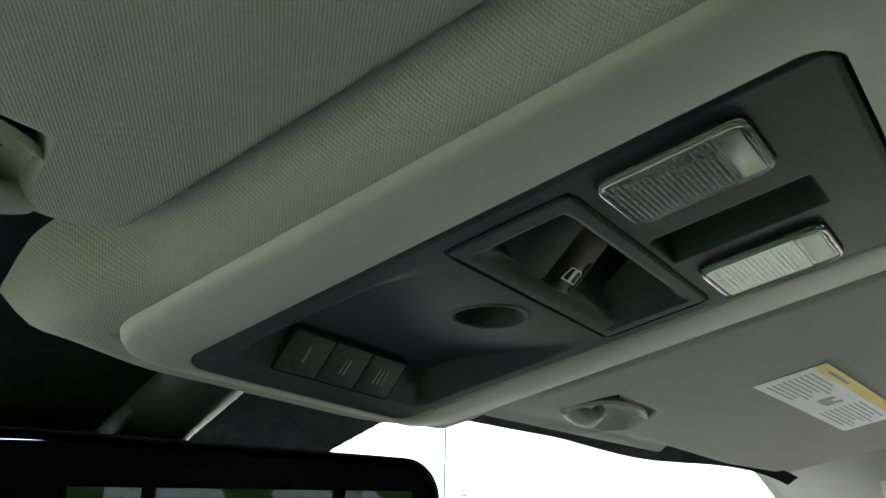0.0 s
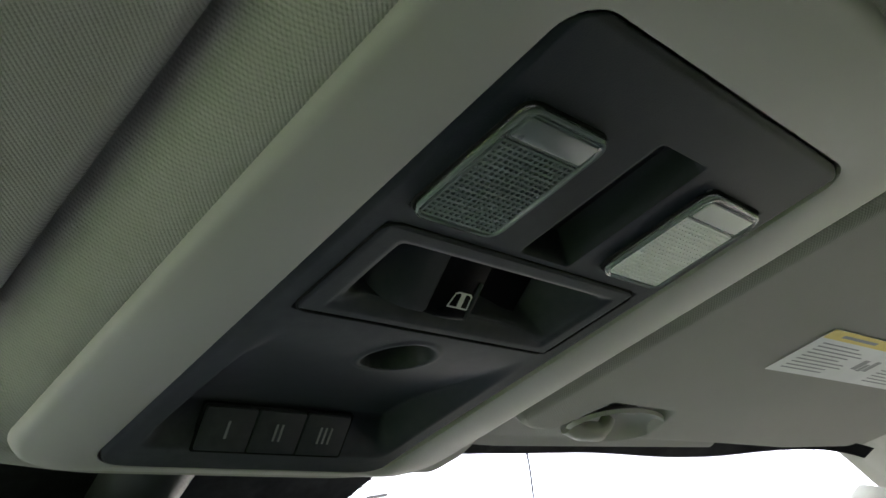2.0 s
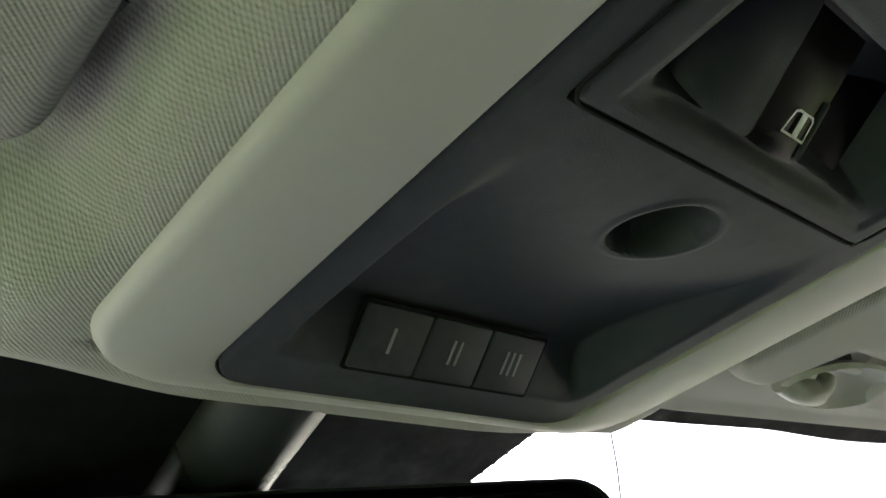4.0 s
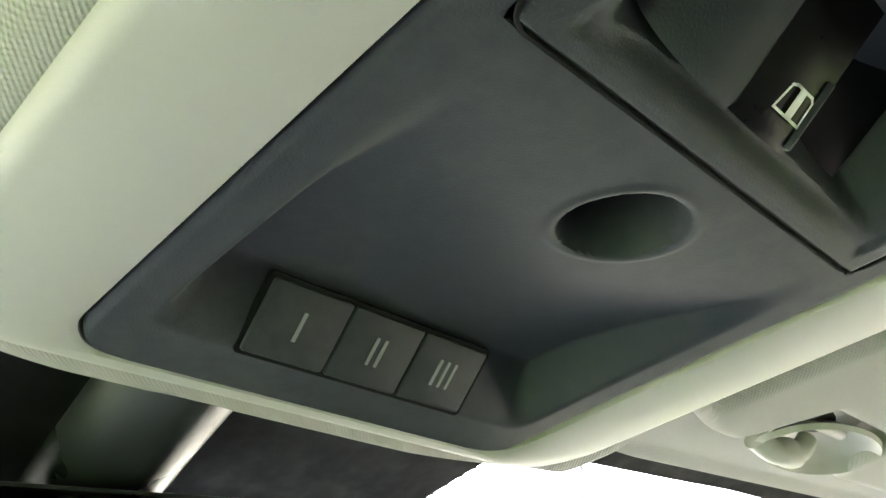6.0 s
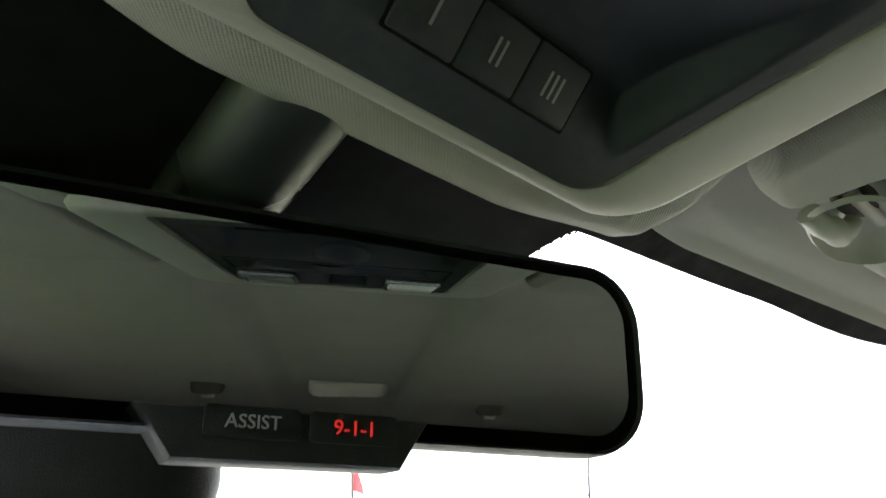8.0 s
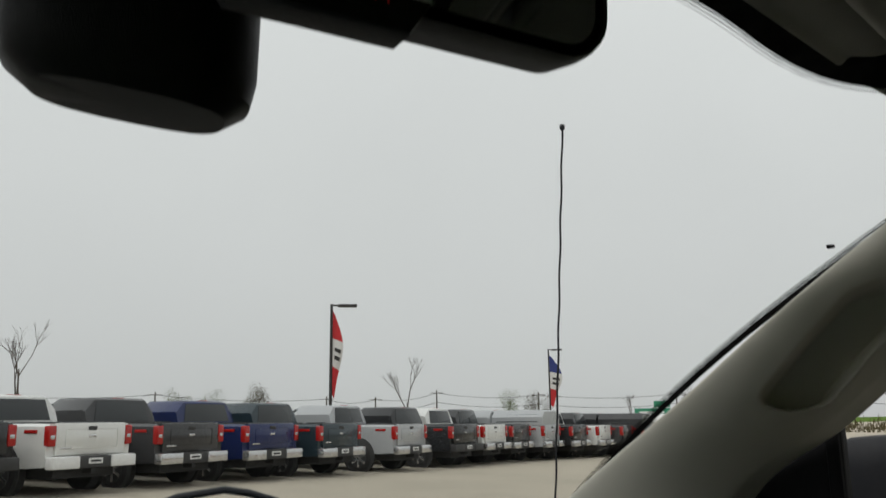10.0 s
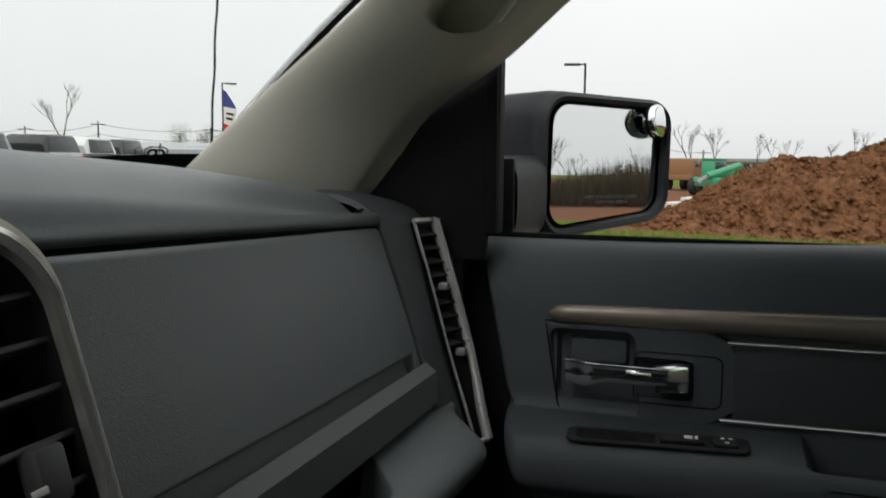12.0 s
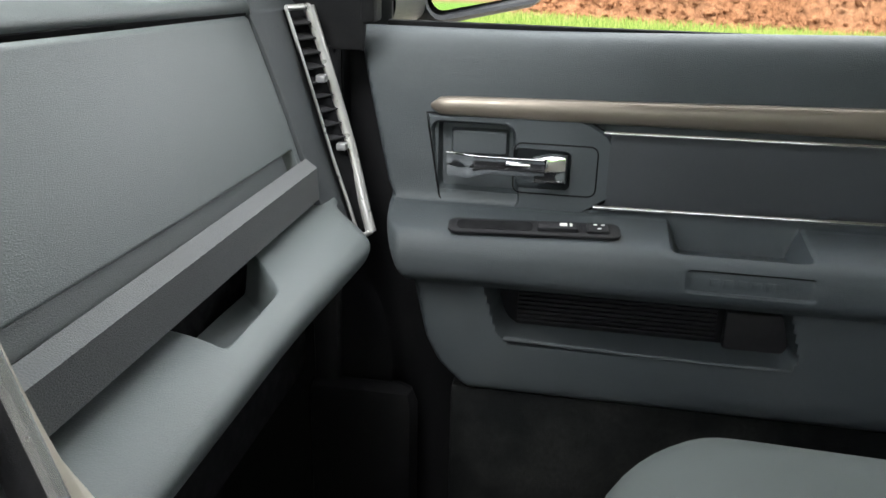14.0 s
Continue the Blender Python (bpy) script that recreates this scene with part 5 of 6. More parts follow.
def mix_ground():
    m = Nodes("lot_and_verge", (0.2, 0.2, 0.2), 0.95)
    sep = m.add("ShaderNodeSeparateXYZ")
    m.link(m.coord.outputs["Object"], sep.inputs["Vector"])
    big, fine, tuft = m.noise(0.25, 4.0), m.noise(26, 6.0), m.noise(90, 3.0)
    grass = m.mix(m.ramp(fine, 0.3, 0.7, 0, 1), (0.045, 0.10, 0.012), (0.14, 0.23, 0.035))
    grass = m.mix(m.ramp(big, 0.50, 0.75, 0, 0.35), grass, (0.20, 0.18, 0.08))
    # unseen driver's side, made greener than the verge to tint the light from there
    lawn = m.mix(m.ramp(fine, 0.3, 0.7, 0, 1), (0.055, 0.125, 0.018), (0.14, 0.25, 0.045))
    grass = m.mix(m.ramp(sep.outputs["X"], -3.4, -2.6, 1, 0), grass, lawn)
    dirt = m.mix(m.ramp(fine, 0.3, 0.7, 0, 1), (0.11, 0.050, 0.028), (0.25, 0.125, 0.075))
    slab = m.mix(m.ramp(fine, 0.35, 0.7, 0, 1), (0.47, 0.42, 0.34), (0.56, 0.51, 0.42))
    slab = m.mix(m.ramp(big, 0.4, 0.65, 0, 0.35), slab, (0.37, 0.335, 0.275))
    edge = m.math("ADD", sep.outputs["X"], m.math("MULTIPLY", big, 2.0))
    wild = m.math("MULTIPLY", m.ramp(edge, 18.6, 19.6, 0, 1), m.ramp(sep.outputs["X"], 60, 80, 1, 0))
    land = m.mix(wild, grass, dirt)
    rear = m.math("MULTIPLY", m.ramp(sep.outputs["Y"], -36, -32, 1, 0), m.ramp(sep.outputs["Y"], -420, -400, 0, 1))
    land = m.mix(rear, land, dirt)
    lot = m.math("MULTIPLY", m.ramp(m.math("ADD", sep.outputs["Y"], m.math("MULTIPLY", sep.outputs["X"], -0.16)), 3.2, 3.5, 0, 1), m.ramp(sep.outputs["Y"], 75, 78, 1, 0))
    # unseen concrete strip added round the truck for neutral bounce light
    strip = m.math("MULTIPLY", m.ramp(sep.outputs["X"], -2.3, -2.1, 0, 1), m.ramp(sep.outputs["X"], 5.6, 5.8, 1, 0))
    lot = m.math("MAXIMUM", lot, m.math("MULTIPLY", strip, m.ramp(sep.outputs["Y"], -12, -11.8, 0, 1)))
    m.base(m.mix(lot, land, slab))
    m.bump(m.math("ADD", fine, tuft), 0.8, 0.03)
    m.bsdf.inputs["Specular IOR Level"].default_value = 0.05
    return m.mat


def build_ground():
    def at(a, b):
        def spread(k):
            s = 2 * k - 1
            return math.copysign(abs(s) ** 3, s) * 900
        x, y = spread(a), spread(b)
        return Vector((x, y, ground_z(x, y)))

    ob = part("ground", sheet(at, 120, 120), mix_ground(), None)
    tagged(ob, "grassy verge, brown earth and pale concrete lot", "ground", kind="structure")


build_ground()


def tufts(count, seed):
    """Blades of grass on the verge beside the truck, one mesh."""
    rng = random.Random(seed)
    verts, faces = [], []
    for n in range(count):
        x, y = rng.uniform(5.0, 18.9), rng.uniform(-9.0, 6.0)
        if y > 3.0 + 0.16 * x:
            continue
        z, tall, lean, a = ground_z(x, y), rng.uniform(0.05, 0.19), rng.uniform(-0.06, 0.06), rng.uniform(0, 6.28)
        w = rng.uniform(0.004, 0.010)
        i = len(verts)
        verts += [(x - w * math.cos(a), y - w * math.sin(a), z), (x + w * math.cos(a), y + w * math.sin(a), z), (x + lean, y + lean * 0.6, z + tall)]
        faces.append((i, i + 1, i + 2))
    me = bpy.data.meshes.new("grass")
    me.from_pydata(verts, [], faces)
    m = Nodes("grass_blades", (0.10, 0.17, 0.03), 0.8)
    geo = m.nt.nodes.new("ShaderNodeNewGeometry")
    m.base(m.mix(geo.outputs["Random Per Island"], (0.075, 0.145, 0.022), (0.30, 0.34, 0.095)))
    m.bsdf.inputs["Specular IOR Level"].default_value = 0.05
    tagged(part("grass", me, m.mat, None, "", False), "short green and straw-coloured grass on the verge", "grass", kind="stuff")


tufts(70000, 3)


# ---- pickups in the lot ----
def car_paint(name, colour):
    return smooth_paint(name, colour, 0.25, 0.1, 0.06, 0.25)


PAINTS = {n: car_paint("paint_" + n, c) for n, c in {"white": (0.72, 0.72, 0.70), "grey": (0.038, 0.038, 0.040), "blue": (0.012, 0.022, 0.095), "teal": (0.022, 0.038, 0.048), "silver": (0.42, 0.43, 0.44), "black": (0.018, 0.019, 0.021), "red": (0.35, 0.02, 0.02)}.items()}
M["tyre"] = grained("tyre_rubber", (0.016, 0.016, 0.017), 0.8, 60, 0.002, 0.1)
M["car_glass"] = smooth_paint("tinted_car_glass", (0.030, 0.034, 0.036), 0.05)
M["lamp_red"] = smooth_paint("tail_lamp_red", (0.38, 0.012, 0.010), 0.12)
M["bumper"] = smooth_paint("bumper_steel", (0.62, 0.62, 0.62), 0.22, 0.8)
M["dark_plastic"] = grained("bumper_plastic", (0.025, 0.025, 0.026), 0.55, 100, 0.001, 0.1)


def section_loft(rows, width, crown=0.06, squash=0.88):
    """A body along y: rows of (y, z low, z high, half width at the foot, half width at the top)."""
    bm, rings = bmesh.new(), []
    for y, z0, z1, w0, w1 in rows:
        ring = [(-w0, z0), (-w0 * 1.0, z0 + (z1 - z0) * 0.55), (-w1, z1 - 0.05), (-w1 + 0.06, z1), (0, z1 + 0.012), (w1 - 0.06, z1), (w1, z1 - 0.05), (w0, z0 + (z1 - z0) * 0.55), (w0, z0)]
        rings.append([bm.verts.new((x, y, z)) for x, z in ring])
    for a, b in zip(rings, rings[1:]):
        for k in range(8):
            bm.faces.new((a[k], a[k + 1], b[k + 1], b[k]))
        bm.faces.new((a[8], a[0], b[0], b[8]))
    bm.faces.new(rings[0][::-1])
    bm.faces.new(rings[-1])
    bmesh.ops.recalc_face_normals(bm, faces=bm.faces)
    return bm


def build_pickup(x, y, turn, paint, label, canopy=None, bumper="bumper"):
    """A full-size pickup, tailgate at its origin, nose along +y."""
    top = thing("pickup_truck", label, "pickup truck", (0, 0, 0), "pickups parked in a row")
    p = PAINTS[paint]
    cabc = PAINTS[canopy or paint]
    bed = part("bed", section_loft([(0.06, 0.54, 1.30, 0.96, 0.95), (0.5, 0.52, 1.31, 0.985, 0.96), (2.05, 0.52, 1.32, 0.985, 0.96)], 1.9), p, top)
    part("underbody", block(-0.70, 0.70, 0.15, 5.4, 0.32, 0.62, 0.03), M["tyre"], top, "dark underbody")
    part("hitch", block(-0.06, 0.06, -0.10, 0.3, 0.40, 0.50, 0.01), M["tyre"], top)
    part("bed_well", block(-0.80, 0.80, 0.14, 1.98, 1.10, 1.336, 0.01), M["dark_plastic"], bed)
    gate = part("tailgate", block(-0.80, 0.80, 0.0, 0.07, 0.74, 1.315, 0.02), p, top)
    part("gate_panel", block(-0.60, 0.60, -0.006, 0.01, 0.86, 1.20, 0.02), p, gate)
    part("gate_handle", block(-0.10, 0.10, -0.014, 0.01, 1.175, 1.255, 0.012), M["dark_plastic"], gate)
    part("gate_emblem", block(-0.085, 0.085, -0.014, 0.0, 1.05, 1.095, 0.01), M["bumper"], gate)
    part("letter_bar", block(-0.70, -0.45, -0.010, 0.0, 0.845, 0.875, 0.003), M["bumper"], gate)
    for s in (-1, 1):
        lamp = part("tail_lamp", block(s * 0.80 if s > 0 else -0.965, 0.965 if s > 0 else -0.80, -0.012, 0.13, 0.90, 1.27, 0.025), M["lamp_red"], top, "red tail lamp")
        part("reverse_lamp", block(s * 0.88 - 0.05, s * 0.88 + 0.05, -0.018, 0.02, 1.03, 1.10, 0.01), M["bumper"], lamp)
        part("bumper_end", block(s * 0.66 - 0.30, s * 0.66 + 0.30, -0.16, 0.06, 0.50, 0.72, 0.03), M[bumper], top, "bright bumper corner")
        part("side_badge", block(s * 0.975 - 0.012, s * 0.975 + 0.012, 0.30, 0.62, 1.14, 1.20, 0.004), M["lamp_red"], top)
    part("bumper_step", block(-0.40, 0.40, -0.13, 0.05, 0.50, 0.715, 0.015), M["dark_plastic"], top)
    plate = part("licence_plate", block(-0.16, 0.16, -0.142, -0.120, 0.575, 0.675, 0.004), M["white"], top)
    part("text_bar", block(-0.12, 0.12, -0.146, -0.140, 0.605, 0.645), M["dark_plastic"], plate)
    part("cab", section_loft([(2.10, 0.58, 1.36, 0.985, 0.97), (4.05, 0.58, 1.34, 0.985, 0.96)], 1.9), p, top)
    house = [(2.10, 1.30, 1.38, 0.95, 0.94), (2.19, 1.30, 1.84, 0.94, 0.76), (2.27, 1.30, 1.885, 0.94, 0.75), (3.35, 1.30, 1.895, 0.94, 0.75), (3.60, 1.30, 1.80, 0.94, 0.72), (4.05, 1.30, 1.38, 0.95, 0.90)]
    roof_part = part("cab_roof", section_loft(house, 1.9), p, top)
    part("rear_window", prism([(-0.76, 0.0), (0.76, 0.0), (0.66, 0.43), (-0.66, 0.43)], 0.012, axes((0, 2.100, 1.385), (1, 0, 0), (0, 0.20, 1.0)), 0.002), M["car_glass"], roof_part, "dark tinted rear window")
    part("brake_light", block(-0.16, 0.16, 2.26, 2.34, 1.872, 1.90, 0.008), M["lamp_red"], roof_part)
    for s in (-1, 1):
        for y0, y1 in ((2.32, 3.02), (3.08, 3.78)):
            lean = axes((s * 0.945, 0, 1.36), (0, s, 0), (-s * 0.42, 0, 1))
            a, b = (y0, y1) if s > 0 else (-y1, -y0)
            cut = 0.16 if (y1 > 3.5 and s > 0) else 0.0
            cut2 = 0.16 if (y1 > 3.5 and s < 0) else 0.0
            part("side_window", prism([(a + 0.02, 0.02), (b - 0.02, 0.02), (b - 0.05 - cut * 1.2, 0.46), (a + 0.05 + cut2 * 1.2, 0.46)], 0.012, lean, 0.002), M["car_glass"], roof_part)
        part("door_handle", block(s * 0.99 - 0.015, s * 0.99 + 0.015, 2.45, 2.62, 1.14, 1.17, 0.006), p, top)
    part("hood", section_loft([(4.03, 0.58, 1.34, 0.985, 0.93), (4.6, 0.60, 1.30, 0.985, 0.92), (5.5, 0.62, 1.22, 0.96, 0.88), (5.75, 0.62, 1.10, 0.88, 0.80)], 1.9), p, top)
    if canopy:
        part("canopy", section_loft([(0.04, 1.30, 1.80, 0.94, 0.76), (0.12, 1.30, 1.86, 0.95, 0.74), (2.08, 1.30, 1.87, 0.95, 0.74)], 1.9), cabc, top, "bed canopy")
        part("canopy_window", prism([(-0.72, 0), (0.72, 0), (0.60, 0.36), (-0.60, 0.36)], 0.012, axes((0, 0.052, 1.40), (1, 0, 0), (0, 0.10, 1.0)), 0.002), M["car_glass"], top)
        part("canopy_window", prism([(-1.90, 0.0), (-0.25, 0.0), (-0.30, 0.30), (-1.85, 0.30)], 0.012, axes((-0.95, 0, 1.43), (0, -1, 0), (0.40, 0, 1.0)), 0.002), M["car_glass"], top)
    for s in (-1, 1):
        for yy in (1.15, 4.75):
            hub = Matrix.Translation((s * 0.84, yy, 0.40)) @ pose(0, 0, 0, 0, 90 * s, 0)
            arch = part("wheel_arch", disc(0.50, 0.02, Matrix.Translation((s * 0.975, yy, 0.46)) @ pose(0, 0, 0, 0, 90 * s, 0), 0.004, 28), M["dark_plastic"], top)
            wheel = part("wheel", disc(0.40, 0.27, hub @ Matrix.Translation((0, 0, -0.10)), 0.05, 28), M["tyre"], top, "black tyre")
            rim = part("rim", disc(0.255, 0.02, hub @ Matrix.Translation((0, 0, 0.162)), 0.006, 24), M["dark_plastic"], wheel)
            for k in range(6):
                a = radians(60 * k)
                part("spoke", block(0.03, 0.245, -0.035, 0.035, 0.0, 0.018, 0.006, hub @ Matrix.Translation((0, 0, 0.172)) @ pose(0, 0, 0, 0, 0, 60 * k)), M["bumper"], wheel)
    top.matrix_basis = Matrix.Translation((x, y, ground_z(x, y))) @ pose(0, 0, 0, 0, 0, turn)
    return top


ROW = [("black", "black pickup truck at the row's near end", None, "dark_plastic"), ("white", "white pickup truck with chrome bumper corners", None, "white"), ("grey", "dark grey pickup truck with a steel rear bumper", None, "bumper"), ("blue", "deep blue pickup truck with a steel rear bumper", None, "bumper"),
       ("teal", "blue-grey crew cab pickup truck", None, "bumper"), ("silver", "silver pickup truck with a tall cab", None, "bumper"), ("black", "black pickup truck on dark wheels", None, "dark_plastic"), ("white", "white pickup truck parked in the row", None, "bumper"),
       ("grey", "dark pickup truck with a bed full of gear", None, "bumper"), ("silver", "silver pickup truck with a matching bed canopy", "silver", "bumper"), ("black", "black pickup truck with chrome wheels", None, "bumper"), ("white", "white pickup truck far down the row", None, "bumper"),
       ("grey", "dark pickup truck far down the row", None, "dark_plastic"), ("grey", "dark boxy truck at the row's end", "grey", "dark_plastic"), ("white", "white truck at the row's end", "white", "bumper"), ("red", "red truck at the row's end", None, "bumper")]
BAY_X = [(0, 6.3), (1, 8.7), (2, 11.07), (3, 13.48), (4, 15.85), (5, 18.76), (6, 21.6), (16, 43.2)]
BAY_Y = [(0, 15.1), (1, 15.5), (3, 16.2), (5, 16.6), (6, 16.9), (8, 17.8), (16, 18.6)]
for n, (paint, label, canopy, bumper) in enumerate(ROW):
    build_pickup(lerp(BAY_X, n) - 0.97, lerp(BAY_Y, n), 1.5 * math.sin(n * 1.7) + 13, paint, label, canopy, bumper)


# ---- lamp poles, flags, wires ----
M["pole"] = smooth_paint("dark_bronze_pole", (0.022, 0.020, 0.019), 0.5)
M["cloth_red"] = smooth_paint("flag_red", (0.50, 0.025, 0.03), 0.8)
M["cloth_white"] = smooth_paint("flag_white", (0.66, 0.65, 0.64), 0.8)
M["cloth_blue"] = smooth_paint("flag_blue", (0.030, 0.045, 0.19), 0.8)
M["timber"] = smooth_paint("weathered_pole", (0.10, 0.085, 0.07), 0.9)
M["cable"] = smooth_paint("overhead_cable", (0.03, 0.03, 0.03), 0.7)


def lamp_pole(x, y, tall, arm, label):
    top = thing("lamp_pole", label, "lamp pole", (x, y, ground_z(x, y)), "lot lamp poles")
    z = ground_z(x, y)
    part("shaft", tube([(x, y, z), (x, y, z + tall)], 0.10, 8, 0.75), M["pole"], top)
    a = Vector((x, y, z + tall - 0.08))
    way = Vector(arm).normalized()
    part("arm", tube([a, a + way * 0.5], 0.05, 8), M["pole"], top)
    part("lamp_head", block(0.35, 1.45, -0.20, 0.20, -0.10, 0.06, 0.05, axes(a, way, Vector((-way.y, way.x, 0)))), M["pole"], top)
    return a


def flag(foot, side, hues, tall, wide, label):
    top = thing("banner_flag", label, "flag", foot, "banner flags")
    side = Vector(side).normalized()
    back = Vector((-side.y, side.x, 0))
    for n, hue in enumerate(hues):
        b0, b1 = n / len(hues), (n + 1) / len(hues)

        def at(a, b):
            t = b0 + (b1 - b0) * b
            w = wide * math.sin(math.pi * min(1.0, 0.08 + 0.86 * t)) ** 0.8 * (0.55 + 0.45 * math.sin(3.0 * t + 0.6) ** 2)
            wave = 0.10 * math.sin(7 * t + 3 * a) * a
            return Vector(foot) + side * (0.08 + w * a) + back * wave - Vector((0, 0, tall * t + 0.25 * a))

        part("stripe", sheet(at, 10, 12), M[hue], top)
        if hue == "cloth_white":
            for k in range(2):
                part("text_bar", sheet(lambda a, b, k=k: at(0.2 + 0.6 * a, 0.30 + 0.28 * k + 0.14 * b) + Vector((-0.02, -0.03, 0)), 8, 2), M["pole"], top)


p1 = lamp_pole(31.7, 35.46, 7.8, (0.74, -0.67, 0), "tall dark lamp pole with a red and white banner flag")
flag(p1 + Vector((0, 0, -0.3)), (0.74, -0.67, 0), ["cloth_red", "cloth_white", "cloth_red"], 4.7, 0.62, "red and white banner flag hanging from a pole")
p2 = lamp_pole(74.98, 49.2, 8.9, (0.55, -0.83, 0), "far dark lamp pole with a blue and red flag")
flag(p2 + Vector((0, 0, -0.6)), (0.55, -0.83, 0), ["cloth_blue", "cloth_white", "cloth_red"], 5.2, 1.35, "blue, white and red banner flag on a pole")
p3 = lamp_pole(58.8, 9.5, 8.6, (-0.30, 0.95, 0), "dark lamp pole beyond the building site")
p4 = lamp_pole(92.0, 40.0, 4.6, (0.40, -0.9, 0), "distant lamp pole with a small red flag")
flag(p4 + Vector((0, 0, -0.5)), (0.4, -0.9, 0), ["cloth_red", "cloth_red", "cloth_white"], 2.6, 1.3, "small red pennant flag on a distant pole")


def utility_line():
    ends = []
    for n, (az, up) in enumerate([(20.0, 2.2), (30.76, 2.09), (41.73, 1.72), (45.0, 1.65), (49.14, 2.04), (56.0, 1.8), (65.0, 1.7), (75.0, 1.6), (84.0, 1.5), (88.7, 0.6)]):
        a = radians(az)
        far = 150.0
        x, y = far * math.sin(a), far * math.cos(a)
        z = ground_z(x, y)
        top = thing("utility_pole", "weathered wooden utility pole with a cross arm", "utility pole", (x, y, z), "utility poles")
        tall = 1.5 + far * math.tan(radians(up)) - z
        part("shaft", tube([(x, y, z), (x, y, z + tall)], 0.16, 8, 0.7), M["timber"], top)
        part("cross_arm", block(-1.2, 1.2, -0.06, 0.06, -0.08, 0.08, 0.01, axes((x, y, z + tall - 0.5), (math.cos(a), -math.sin(a), 0), (0, 0, 1))), M["timber"], top)
        ends.append(Vector((x, y, z + tall - 0.5)))
    for k, off in ((0, 0.0), (1, -1.6)):
        pts = []
        for a, b in zip(ends, ends[1:]):
            for i in range(8):
                t = i / 8
                q = a.lerp(b, t)
                q.z += off - 1.1 * 4 * t * (1 - t) * 0.6
                pts.append(q)
        wire = part("power_cable", tube(pts, 0.035, 5), M["cable"], None)
        tagged(wire, "thin black overhead power cable", "cable", "power cables")


utility_line()


# ---- trees ----
M["bark"] = grained("bark", (0.085, 0.070, 0.058), 0.9, 40, 0.004, 0.1)
M["leaf_green"] = grained("spring_leaves", (0.10, 0.125, 0.035), 0.9, 30, 0.003, 0.0)
M["leaf_olive"] = grained("olive_brush", (0.085, 0.072, 0.036), 0.9, 30, 0.003, 0.0)
for key in ("bark", "leaf_green", "leaf_olive"):
    dull(key, 0.05)  # dry matter hardly shines


def tree_mesh(seed, tall, depth=5, spread=0.55):
    """Trunk and forking limbs as one tapered mesh."""
    rng = random.Random(seed)
    bm = bmesh.new()

    def limb(p, way, length, r, level):
        q = p + way * length
        sides = 5 if level < 2 else 3
        side = way.orthogonal().normalized()
        other = way.cross(side)
        rings = []
        for c, rr in ((p, r), (q, r * 0.66)):
            rings.append([bm.verts.new(c + (side * math.cos(6.283 * k / sides) + other * math.sin(6.283 * k / sides)) * rr) for k in range(sides)])
        for k in range(sides):
            bm.faces.new((rings[0][k], rings[0][(k + 1) % sides], rings[1][(k + 1) % sides], rings[1][k]))
        if level >= depth:
            return
        for n in range(2 if level == 0 else rng.choice((2, 3, 3))):
            bend = Vector((rng.uniform(-1, 1), rng.uniform(-1, 1), rng.uniform(-0.2, 0.8)))
            nxt = (way + bend * spread).normalized()
            limb(p + way * length * rng.uniform(0.6, 1.0), nxt, length * rng.uniform(0.58, 0.82), r * 0.62, level + 1)

    limb(Vector((0, 0, -0.1)), Vector((rng.uniform(-0.08, 0.08), rng.uniform(-0.08, 0.08), 1)).normalized(), tall * 0.30, tall * 0.0115, 0)
    return bm


def crown_mesh(seed, wide, tall, count, size):
    """Many small leaf clumps in an uneven crown."""
    rng = random.Random(seed)
    verts, faces = [], []
    lobes = [(rng.uniform(-0.6, 0.6), rng.uniform(-0.6, 0.6), rng.uniform(0.3, 0.9), rng.uniform(0.3, 0.6)) for _ in range(8)]
    for _ in range(count):
        lx, ly, lz, lr = rng.choice(lobes)
        v = Vector((rng.gauss(0, 1), rng.gauss(0, 1), rng.gauss(0, 1))).normalized() * lr * rng.uniform(0.4, 1.0)
        c = Vector(((lx + v.x) * wide, (ly + v.y) * wide, max(0.05, lz + v.z * 0.7) * tall))
        e1 = Vector((rng.gauss(0, 1), rng.gauss(0, 1), rng.gauss(0, 1))).normalized() * size * rng.uniform(0.5, 1.2)
        e2 = e1.orthogonal().normalized() * size * rng.uniform(0.3, 0.8)
        i = len(verts)
        verts += [tuple(c - e1), tuple(c + e2), tuple(c + e1), tuple(c - e2)]
        faces.append((i, i + 1, i + 2, i + 3))
    me = bpy.data.meshes.new("crown")
    me.from_pydata(verts, [], faces)
    return me


def plant_tree(at, bm_seed, tall, label, leaves=None, group="bare trees", depth=5):
    top = thing("tree", label, "tree", (0, 0, 0), group)
    part("trunk", tree_mesh(bm_seed, tall, depth), M["bark"], top, "", False)
    if leaves:
        part("crown", crown_mesh(bm_seed, tall * 0.42, tall * 0.82, 2600, tall * 0.012), M[leaves], top, "", False)
    top.matrix_basis = Matrix.Translation((at[0], at[1], ground_z(at[0], at[1]))) @ pose(0, 0, 0, 0, 0, bm_seed * 40 + 75)
    return top


def polar(az, far):
    return far * math.sin(radians(az)), far * math.cos(radians(az))


